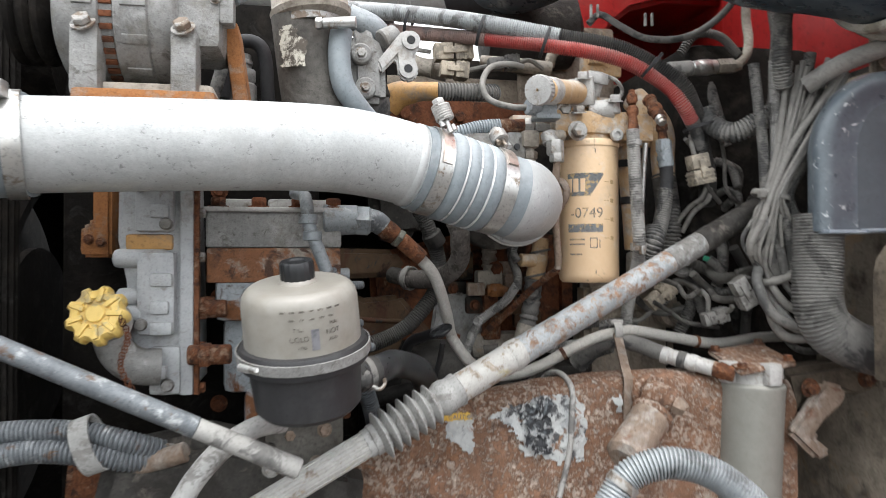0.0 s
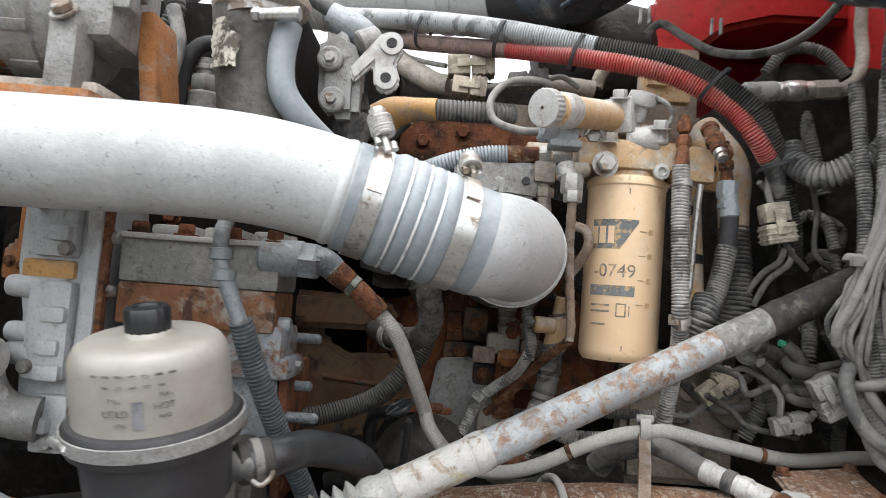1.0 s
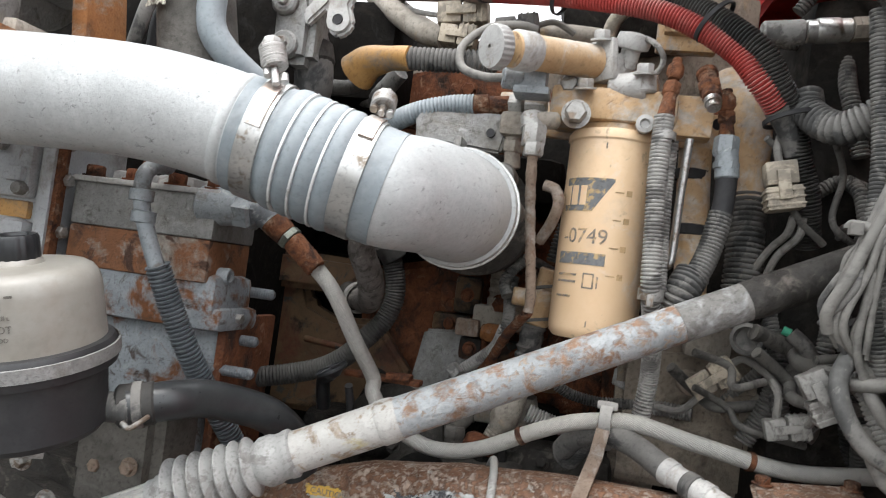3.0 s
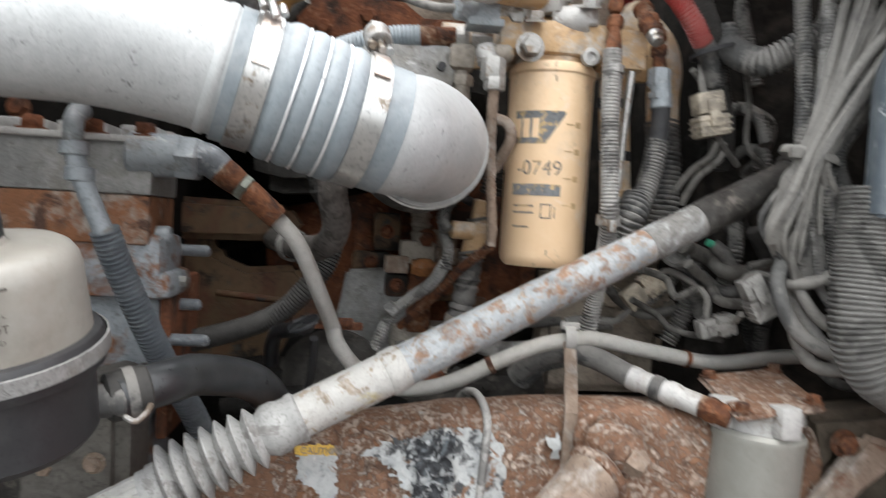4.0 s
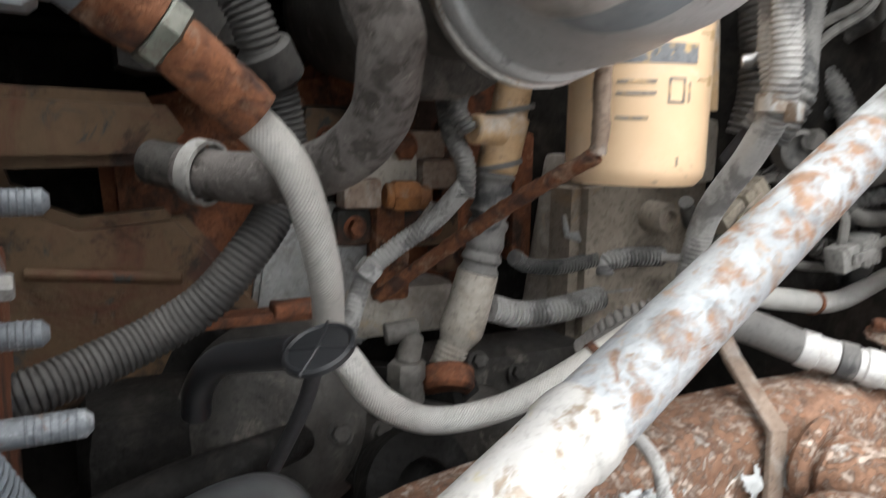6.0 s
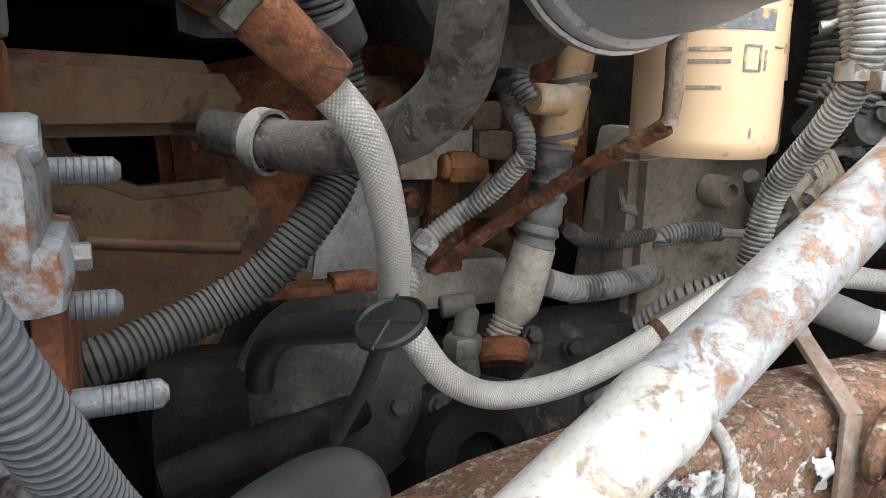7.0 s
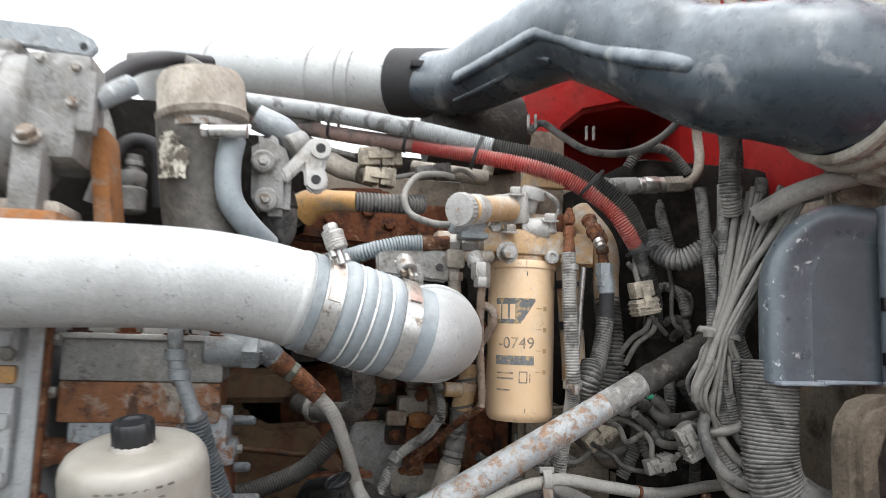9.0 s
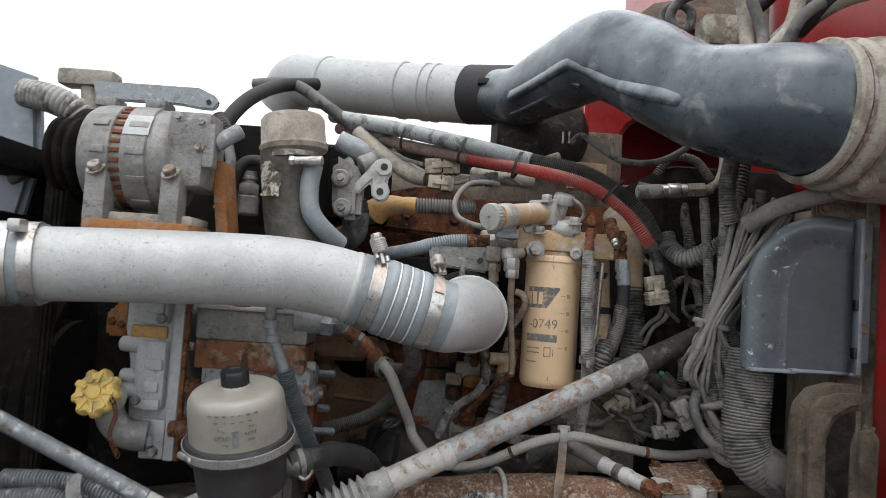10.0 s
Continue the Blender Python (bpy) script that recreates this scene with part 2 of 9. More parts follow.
m_darkcast = surf("dark_grimy_casting", (0.042, 0.04, 0.037), (0.075, 0.07, 0.063), 0.7, 0.05, 90, 0.6, (0.03, 0.027, 0.024), 0.4, 16, 0.3, (0.16, 0.145, 0.128), edge=0.15, more=(((0.13, 0.115, 0.10), 0.14, 40, 0.12),))
m_mudcast = surf("muddy_casting", (0.33, 0.295, 0.25), (0.41, 0.375, 0.325), 0.8, 0, 80, 0.45, (0.18, 0.15, 0.12), 0.32, 18, 0.5, (0.47, 0.43, 0.385), edge=0.2, more=(((0.46, 0.33, 0.20), 0.08, 30, 0.15),))
m_bluegrey = surf("blue_grey_paint", (0.255, 0.285, 0.305), (0.33, 0.355, 0.37), 0.5, 0.15, 110, 0.3, (0.17, 0.155, 0.14), 0.15, 34, 0.5, (0.44, 0.43, 0.41), edge=0.12, more=(((0.50, 0.52, 0.525), 0.10, 55, 0.1),))
m_corroded = surf("blue_grey_paint_lifting_over_rust", (0.27, 0.295, 0.315), (0.36, 0.385, 0.40), 0.6, 0.1, 110, 0.5, (0.21, 0.09, 0.04), 0.20, 19, 0.3, (0.30, 0.285, 0.26), edge=0.09, cluster=0.4, more=(((0.075, 0.05, 0.038), 0.16, 48, 0.12),))
m_plastic = surf("dusty_black_plastic", (0.028, 0.037, 0.045), (0.042, 0.052, 0.062), 0.3, 0, 60, 0.08, (0.075, 0.088, 0.098), 0.26, 9, 0.6, (0.28, 0.30, 0.305), edge=0.4, mottle=0.3, more=(((0.14, 0.157, 0.168), 0.05, 45, 0.06),))
m_greyplastic = surf("faded_grey_plastic", (0.17, 0.20, 0.235), (0.23, 0.26, 0.295), 0.4, 0, 50, 0.08, (0.36, 0.38, 0.395), 0.28, 14, 0.5, (0.40, 0.41, 0.415), edge=0.25, mottle=0.2)
m_red = surf("red_cab_paint", (0.34, 0.012, 0.012), (0.39, 0.017, 0.015), 0.35, 0, 30, 0.03, (0.24, 0.06, 0.05), 0.2, 7, 0.12, (0.36, 0.2, 0.18), edge=0.3)
m_beige = surf("beige_dusty_rubber", (0.36, 0.335, 0.285), (0.43, 0.405, 0.355), 0.7, 0, 80, 0.15, (0.23, 0.205, 0.165), 0.3, 20, 0.5, (0.48, 0.45, 0.40))
m_translucent = surf("translucent_reservoir_plastic", (0.261, 0.248, 0.22), (0.304, 0.29, 0.261), 0.32, 0, 40, 0.04, (0.199, 0.168, 0.129), 0.34, 9, 0.2, (0.343, 0.328, 0.3), edge=0.5, mottle=0.2, more=(((0.359, 0.351, 0.328), 0.16, 13, 0.4),))
m_tank = surf("dark_grey_tank_plastic", (0.02, 0.02, 0.022), (0.031, 0.031, 0.033), 0.5, 0, 80, 0.1, (0.054, 0.053, 0.051), 0.3, 12, 0.45, (0.108, 0.103, 0.098), edge=0.3, mottle=0.4)
m_yellowcap = surf("yellow_cap_plastic", (0.74, 0.51, 0.13), (0.80, 0.58, 0.19), 0.45, 0, 70, 0.1, (0.60, 0.46, 0.2), 0.15, 40, 0.3, (0.76, 0.64, 0.40), mottle=0.3)
m_connector = surf("tan_connector_plastic", (0.429, 0.37, 0.286), (0.52, 0.455, 0.364), 0.6, 0, 90, 0.15, (0.26, 0.227, 0.182), 0.34, 40, 0.7, (0.546, 0.507, 0.442))
m_greyconn = surf("grey_connector_plastic", (0.25, 0.243, 0.228), (0.32, 0.31, 0.29), 0.6, 0, 90, 0.1, (0.15, 0.14, 0.13), 0.3, 40, 0.5, (0.40, 0.38, 0.35))
m_green = surf("green_plug_plastic", (0.03, 0.30, 0.18), (0.05, 0.36, 0.22), 0.5, 0, 90, 0.1, dust=0.3)
m_braid = woven("braided_hose_sleeve", (0.58, 0.565, 0.52), (0.66, 0.64, 0.60))
m_cloth = surf("cloth_hose_cover", (0.105, 0.095, 0.088), (0.165, 0.15, 0.14), 0.8, 0, 260, 0.6, (0.07, 0.062, 0.056), 0.3, 60, 0.4, (0.24, 0.22, 0.205), mottle=0.7, more=(((0.24, 0.22, 0.20), 0.12, 150, 0.1),))
m_scale = surf("dusty_rusty_iron", (0.20, 0.145, 0.108), (0.28, 0.215, 0.168), 0.85, 0, 100, 0.7, (0.38, 0.345, 0.31), 0.3, 26, 0.35, GREY_DUST, edge=0.15, more=(((0.17, 0.075, 0.04), 0.12, 32, 0.12),))
m_mudbox = surf("mud_caked_aluminium", (0.24, 0.20, 0.158), (0.32, 0.275, 0.22), 0.8, 0, 70, 0.6, (0.095, 0.078, 0.062), 0.30, 18, 0.5, (0.36, 0.315, 0.265), edge=0.18, more=(((0.36, 0.235, 0.12), 0.12, 14, 0.2),))
m_ground = surf("gravel_ground", (0.10, 0.095, 0.088), (0.15, 0.14, 0.13), 0.95, 0, 25, 0.8, (0.12, 0.11, 0.10), 0.4, 1.4, 0, edge=0.3)
m_label = surf("dark_label_ink", (0.15, 0.155, 0.16), (0.20, 0.205, 0.21), 0.6, 0, 90, 0.1, (0.50, 0.36, 0.19), 0.25, 130, 0, edge=0.05)
m_ink = surf("faded_ink", (0.17, 0.15, 0.13), (0.26, 0.23, 0.2), 0.6, 0, 90, 0.05, (0.5, 0.35, 0.2), 0.25, 150, 0, edge=0.05)
m_faint = surf("worn_print", (0.13, 0.12, 0.105), (0.18, 0.165, 0.145), 0.6, 0, 90, 0.05, (0.33, 0.31, 0.27), 0.25, 190, 0, edge=0.05)
m_faintgold = surf("worn_gold_print", (0.50, 0.34, 0.18), (0.56, 0.39, 0.22), 0.6, 0, 90, 0.05)
m_returnhose = surf("worn_black_hose", (0.018, 0.0195, 0.021), (0.031, 0.033, 0.035), 0.3, 0, 110, 0.06, (0.05, 0.053, 0.055), 0.26, 26, 0.6, (0.13, 0.133, 0.133), edge=0.25, mottle=0.6)
m_sight = surf("grey_sight_window", (0.16, 0.16, 0.175), (0.21, 0.21, 0.225), 0.4, 0, 60, 0.03)
m_greennut = surf("tarnished_green_zinc", (0.19, 0.205, 0.17), (0.27, 0.285, 0.245), 0.42, 0.5, 120, 0.2, (0.13, 0.12, 0.095), 0.25, 60, 0.2, GREY_DUST)
m_barrel = surf("patchy_rusty_paint", (0.235, 0.105, 0.05), (0.17, 0.08, 0.043), 0.8, 0, 120, 0.6, (0.33, 0.30, 0.265), 0.24, 17, 0.2, GREY_DUST, edge=0.1, more=(((0.075, 0.042, 0.03), 0.2, 34, 0.1),))
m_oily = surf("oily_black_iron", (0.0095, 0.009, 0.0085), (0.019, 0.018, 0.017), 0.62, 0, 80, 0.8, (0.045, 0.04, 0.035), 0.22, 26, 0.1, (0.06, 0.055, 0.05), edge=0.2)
m_caution = surf("yellow_sticker", (0.72, 0.45, 0.06), (0.66, 0.42, 0.10), 0.5, 0, 90, 0.1, (0.4, 0.36, 0.3), 0.3, 60)
m_sticker = surf("torn_pale_sticker", (0.55, 0.52, 0.44), (0.62, 0.58, 0.5), 0.6, 0, 90, 0.2, (0.10, 0.085, 0.07), 0.38, 60, 0, edge=0.08)
# plain steel; the warm tint paints an orange reflection into the base colour
m_plateglint = surf("steel_with_copper_reflection", (0.60, 0.48, 0.41), (0.66, 0.57, 0.51), 0.3, 0.8, 60, 0.05, (0.6, 0.6, 0.58), 0.4, 30, edge=0.2)
# one plastic in two tones: sky sheen lifts the shell, shade darkens the web
m_hood = surf("faded_duct_plastic_sheen", (0.069, 0.086, 0.102), (0.102, 0.124, 0.14), 0.3, 0, 50, 0.06, (0.221, 0.25, 0.265), 0.2, 19, 0.6, (0.398, 0.426, 0.437), edge=0.25, mottle=0.4, more=(((0.497, 0.519, 0.524), 0.05, 60, 0.06),))
m_web = surf("shaded_duct_web", (0.042, 0.051, 0.061), (0.060, 0.071, 0.082), 0.42, 0, 60, 0.06, (0.10, 0.113, 0.125), 0.22, 12, 0.3, (0.20, 0.215, 0.225), edge=0.4, mottle=0.4)
m_duct = surf("dusty_duct_plastic", (0.027, 0.04, 0.053), (0.045, 0.062, 0.077), 0.28, 0, 60, 0.08, (0.125, 0.152, 0.173), 0.28, 8, 0.95, (0.456, 0.506, 0.537), edge=0.25, mottle=0.4, more=(((0.213, 0.225, 0.231), 0.13, 20, 0.15),))
m_oilcast = surf("oily_dark_housing", (0.105, 0.098, 0.088), (0.15, 0.14, 0.125), 0.65, 0.05, 80, 0.4, (0.06, 0.054, 0.048), 0.36, 15, 0.4, (0.26, 0.245, 0.22), edge=0.2)
m_cap = surf("black_cap_plastic", (0.010, 0.011, 0.0125), (0.016, 0.017, 0.019), 0.4, 0, 80, 0.06, dust=0.0, mottle=0.3)
m_oldrubber = surf("old_black_conduit", (0.041, 0.04, 0.038), (0.068, 0.065, 0.061), 0.65, 0, 110, 0.15, (0.026, 0.026, 0.026), 0.3, 20, 0.6, (0.18, 0.171, 0.158), mottle=0.6)
# very dark dirt tone that also stands in for shade behind the wiring
m_deep = surf("oily_dirt_and_deep_shade", (0.014, 0.013, 0.012), (0.026, 0.0235, 0.021), 0.8, 0, 60, 0.4, (0.065, 0.055, 0.046), 0.3, 20, 0.3, (0.10, 0.088, 0.076), edge=0.3)
m_bluesteel = surf("worn_blue_grey_steel", (0.135, 0.15, 0.165), (0.20, 0.215, 0.228), 0.5, 0.2, 120, 0.3, (0.42, 0.44, 0.445), 0.16, 60, 0.35, (0.36, 0.365, 0.365), edge=0.1, cluster=0.3, more=(((0.12, 0.075, 0.05), 0.06, 70, 0.06),))
m_mudarch = surf("dark_dried_mud", (0.085, 0.068, 0.051), (0.125, 0.103, 0.078), 0.85, 0, 70, 0.7, (0.042, 0.034, 0.027), 0.3, 18, 0.4, (0.18, 0.153, 0.122), edge=0.18)
m_ducthose = surf("grey_air_hose", (0.16, 0.156, 0.148), (0.22, 0.215, 0.204), 0.6, 0, 120, 0.12, (0.10, 0.098, 0.093), 0.28, 22, 0.6, (0.31, 0.30, 0.28), mottle=0.6)
m_chrome = surf("bright_wire", (0.74, 0.75, 0.75), (0.80, 0.80, 0.80), 0.35, 0.35, 90, 0.05, (0.45, 0.45, 0.44), 0.1, 60, mottle=0.3)
m_crumple = surf("crumpled_black_and_white_film", (0.40, 0.42, 0.425), (0.56, 0.57, 0.57), 0.4, 0, 120, 1.0, (0.022, 0.024, 0.028), 0.42, 75, 0, edge=0.05, mottle=0.6, more=(((0.16, 0.185, 0.20), 0.2, 60, 0.1),))
m_canister = surf("dusty_grey_green_enamel", (0.25, 0.248, 0.222), (0.305, 0.30, 0.27), 0.45, 0.05, 60, 0.1, (0.21, 0.19, 0.155), 0.2, 9, 0.3, (0.40, 0.39, 0.36), edge=0.35, mottle=0.2)
m_oldwire = surf("old_dirty_wire", (0.105, 0.10, 0.092), (0.155, 0.147, 0.135), 0.65, 0, 90, 0.1, (0.06, 0.057, 0.053), 0.3, 30, 0.6, (0.26, 0.245, 0.225), mottle=0.6)
m_palesleeve = surf("pale_dusty_ribbed_sleeve", (0.33, 0.345, 0.35), (0.43, 0.445, 0.45), 0.5, 0.1, 120, 0.12, (0.17, 0.17, 0.168), 0.26, 26, 1.0, (0.62, 0.635, 0.635), mottle=0.6)
m_fadedred = surf("faded_grey_pink_sleeve", (0.24, 0.16, 0.14), (0.31, 0.22, 0.195), 0.6, 0, 120, 0.1, (0.16, 0.13, 0.12), 0.3, 20, 1.0, (0.46, 0.41, 0.385), mottle=0.6)
m_silver = surf("silvery_ribbed_hose", (0.26, 0.285, 0.30), (0.36, 0.385, 0.395), 0.42, 0.25, 120, 0.15, (0.15, 0.16, 0.165), 0.24, 30, 0.7, (0.52, 0.53, 0.53), mottle=0.6)


# ---- building tools ----
AXLE = 13.0  # degrees by which the truck's length turns away from x
TURNED = Euler((0, 0, radians(AXLE))).to_matrix()
ALONG, ACROSS, UP = TURNED @ Vector((1, 0, 0)), TURNED @ Vector((0, 1, 0)), Vector((0, 0, 1))


def V(p):
    return Vector(p)


def smooth(mesh, angle=38):
    mesh.shade_smooth()
    mesh.set_sharp_from_angle(angle=radians(angle))
    return mesh


def as_mesh(data, name):
    if isinstance(data, bmesh.types.BMesh):
        mesh = bpy.data.meshes.new(name)
        data.to_mesh(mesh)
        data.free()
        data = mesh
    return smooth(data)


def thing(name, base, label, category, group="", kind=""):
    ob = new(name)
    ob.empty_display_size = 0.02
    ob.location = base
    return tagged(ob, label, category, group, kind)


def part(name, data, material, parent, label=""):
    mesh = as_mesh(data, name)
    mesh.materials.append(material)
    ob = new(name, mesh)
    if parent:
        ob.parent = parent
        if not parent.parent:
            ob.matrix_parent_inverse = Matrix.Translation(-Vector(parent.location))
    return tagged(ob, label)


def solid(name, data, material, label, category, group="", kind=""):
    return tagged(part(name, data, material, None), label, category, group, kind)


def frame_to(d):
    d = Vector(d).normalized()
    return d.to_track_quat("Z", "Y").to_matrix()


def box(bm, centre, size, turn=None, bevel=0.003):
    got = bmesh.ops.create_cube(bm, size=1.0)["verts"]
    turn = turn or TURNED
    if bevel:
        for v in got:
            v.co = Vector((v.co.x * size[0], v.co.y * size[1], v.co.z * size[2]))
        edges = list({e for v in got for e in v.link_edges})
        made = bmesh.ops.bevel(bm, geom=edges, offset=min(bevel, 0.4 * min(size)), segments=2, affect="EDGES", profile=0.6)
        got = list({v for f in made["faces"] for v in f.verts} | {v for v in got if v.is_valid})
        for v in got:
            v.co = turn @ v.co + Vector(centre)
    else:
        for v in got:
            v.co = turn @ Vector((v.co.x * size[0], v.co.y * size[1], v.co.z * size[2])) + Vector(centre)
    return bm


def lathe(bm, profile, origin, axis=(0, 0, 1), seg=32, wobble=0.0, close=True):
    """Rings of (radius, height along the axis from the origin)."""
    turn, o = frame_to(axis), Vector(origin)
    rings = []
    for r, h in profile:
        rings.append([bm.verts.new(turn @ Vector((r * math.cos(a), r * math.sin(a), h)) + o) for a in (2 * math.pi * i / seg for i in range(seg))])
    for one, two in zip(rings, rings[1:]):
        for i in range(seg):
            j = (i + 1) % seg
            bm.faces.new((one[i], one[j], two[j], two[i]))
    if close:
        bm.faces.new(list(reversed(rings[0])))
        bm.faces.new(rings[-1])
    return bm


def rod(bm, a, b, r, r2=None, seg=20, chamfer=0.15):
    a, b = Vector(a), Vector(b)
    n, r2 = (b - a).length, r if r2 is None else r2
    c = min(chamfer * min(r, r2), n * 0.3)
    return lathe(bm, [(r - c, 0), (r, c), (r2, n - c), (r2 - c, n)], a, b - a, seg)


def hexagon(bm, at, axis, r, h):
    a = Vector(at)
    return lathe(bm, [(r * 0.9, 0), (r, h * 0.12), (r, h * 0.85), (r * 0.86, h)], a, axis, 6)


def bolt(bm, at, axis, r, h=None):
    ax = Vector(axis).normalized()
    h = h or r * 1.1
    lathe(bm, [(r * 1.5, 0), (r * 1.5, r * 0.22)], at, ax, 16)
    return hexagon(bm, Vector(at) + ax * r * 0.2, ax, r * 1.1, h)


def spline(points, step):
    """A smooth line through the points, cut into even steps."""
    p = [Vector(q) for q in points]
    if len(p) == 2:
        p = [p[0], p[0].lerp(p[1], 0.5), p[1]]
    p = [2 * p[0] - p[1], *p, 2 * p[-1] - p[-2]]
    fine = []
    for i in range(1, len(p) - 2):
        a, b, c, d = p[i - 1 : i + 3]
        for k in range(24):
            s = k / 24
            fine.append(0.5 * (2 * b + (c - a) * s + (2 * a - 5 * b + 4 * c - d) * s * s + (3 * b - a - 3 * c + d) * s**3))
    fine.append(p[-2])
    arr = np.array(fine)
    far = np.r_[0, np.cumsum(np.linalg.norm(np.diff(arr, axis=0), axis=1))]
    count = max(3, int(round(far[-1] / step)) + 1)
    at = np.linspace(0, far[-1], count)
    return np.stack([np.interp(at, far, arr[:, k]) for k in range(3)], 1), at


def sweep(points, r, step=0.006, seg=16, shape=None, flat=1.0, up=None, caps=True, lump=None):
    """A tube along the points. r: a radius or a function of 0..1; shape: a function of the ring's number and place, times the radius."""
    line, at = spline(points, step)
    tang = np.gradient(line, axis=0)
    tang /= np.linalg.norm(tang, axis=1)[:, None]
    n = Vector(up or (0.13, 0.2, 1)).cross(Vector(tang[0]))
    n = n if n.length > 0.05 else Vector((1, 0, 0)).cross(Vector(tang[0]))
    n.normalize()
    verts, faces, uvs = [], [], []
    count = len(line)
    for i in range(count):
        t = Vector(tang[i])
        n = (n - t * n.dot(t)).normalized()
        b = t.cross(n)
        rad = (r(i / (count - 1)) if callable(r) else r) * (shape(i, at[i]) if shape else 1.0)
        for k in range(seg):
            a = 2 * math.pi * k / seg
            rr = rad * (lump(i / (count - 1), math.degrees(a)) if lump else 1.0)
            verts.append(Vector(line[i]) + n * (rr * math.cos(a)) + b * (rr * flat * math.sin(a)))
    for i in range(count - 1):
        for k in range(seg):
            j = (k + 1) % seg
            faces.append((i * seg + k, i * seg + j, (i + 1) * seg + j, (i + 1) * seg + k))
            u0, u1 = k / seg, (k + 1) / seg
            uvs += [(u0, at[i]), (u1, at[i]), (u1, at[i + 1]), (u0, at[i + 1])]
    if caps:
        faces += [tuple(reversed(range(seg))), tuple(range((count - 1) * seg, count * seg))]
        uvs += [(0, 0)] * (2 * seg)
    mesh = bpy.data.meshes.new("tube")
    mesh.from_pydata(verts, [], faces)
    layer = mesh.uv_layers.new(name="UVMap")
    layer.data.foreach_set("uv", [c for uv in uvs for c in uv])
    mesh.update()
    return mesh


def ribbed(points, r, pitch=0.0042, depth=0.13, seg=14):
    """Corrugated conduit: square-shouldered rings at an even pitch."""
    return sweep(points, r, pitch / 4, seg, lambda i, s: (1.0, 1.0, 1.0 - 0.4 * depth, 1.0 - 1.6 * depth)[i % 4])


def hose(name, points, r, material, label, category="hose", seg=16, group="", step=0.006):
    return solid(name, sweep(points, r, step, seg), material, label, category, group)


def conduit(name, points, r, label, material=None, pitch=0.0042, group=""):
    return solid(name, ribbed(points, r, pitch), material or m_conduit, label, "conduit", group)


def band(bm, at, axis, r, width, thick=0.0015):
    ax = Vector(axis).normalized()
    return lathe(bm, [(r, -width / 2), (r + thick, -width / 2 + 0.0004), (r + thick, width / 2 - 0.0004), (r, width / 2)], at, ax, 36, close=False)


def loop_band(bm, centre, along, u, v, ru, rv, width, thick=0.002, seg=40):
    """A flat strap round an oval: ru and rv are its half sizes along u and v."""
    c, w = Vector(centre), Vector(along).normalized()
    u, v = Vector(u).normalized(), Vector(v).normalized()
    rows = []
    for k in range(seg):
        a = 2 * math.pi * k / seg
        rows.append([bm.verts.new(c + u * ((ru + t) * math.cos(a)) + v * ((rv + t) * math.sin(a)) + w * h) for t, h in ((0, -width / 2), (thick, -width / 2), (thick, width / 2), (0, width / 2))])
    for k in range(seg):
        one, two = rows[k], rows[(k + 1) % seg]
        for i in range(4):
            bm.faces.new((one[i], two[i], two[(i + 1) % 4], one[(i + 1) % 4]))
    bmesh.ops.recalc_face_normals(bm, faces=bm.faces)
    return bm


def bent(line, at):
    """The point and heading at a share of the way along a list of points."""
    pts, s = spline(line, 0.004)
    i = min(len(pts) - 2, int(at * (len(pts) - 1)))
    return Vector(pts[i]), Vector(pts[i + 1] - pts[i]).normalized()


def slab(outline, depth, origin, right, up, bevel=0.004, ragged=0.0, cuts=2):
    """A plate cut to an outline of (right, up) metres, with thickness away from the viewer."""
    bm = bmesh.new()
    right, up = Vector(right).normalized(), Vector(up).normalized()
    out = right.cross(up).normalized()
    rnd = random.Random(len(outline) * 7 + int(depth * 1e4))
    ring = [bm.verts.new(Vector(origin) + right * (x + rnd.uniform(-ragged, ragged)) + up * (y + rnd.uniform(-ragged, ragged))) for x, y in outline]
    f = bm.faces.new(ring)
    bm.normal_update()
    if f.normal.dot(out) < 0:
        f.normal_flip()
    got = bmesh.ops.extrude_face_region(bm, geom=[f])
    for v in (g for g in got["geom"] if isinstance(g, bmesh.types.BMVert)):
        v.co -= out * depth
    bmesh.ops.recalc_face_normals(bm, faces=bm.faces)
    if bevel:
        bmesh.ops.bevel(bm, geom=[e for e in bm.edges if len(e.link_faces) == 2 and e.calc_face_angle(0) > 0.6], offset=bevel, segments=cuts, affect="EDGES", clamp_overlap=True)
    return bm


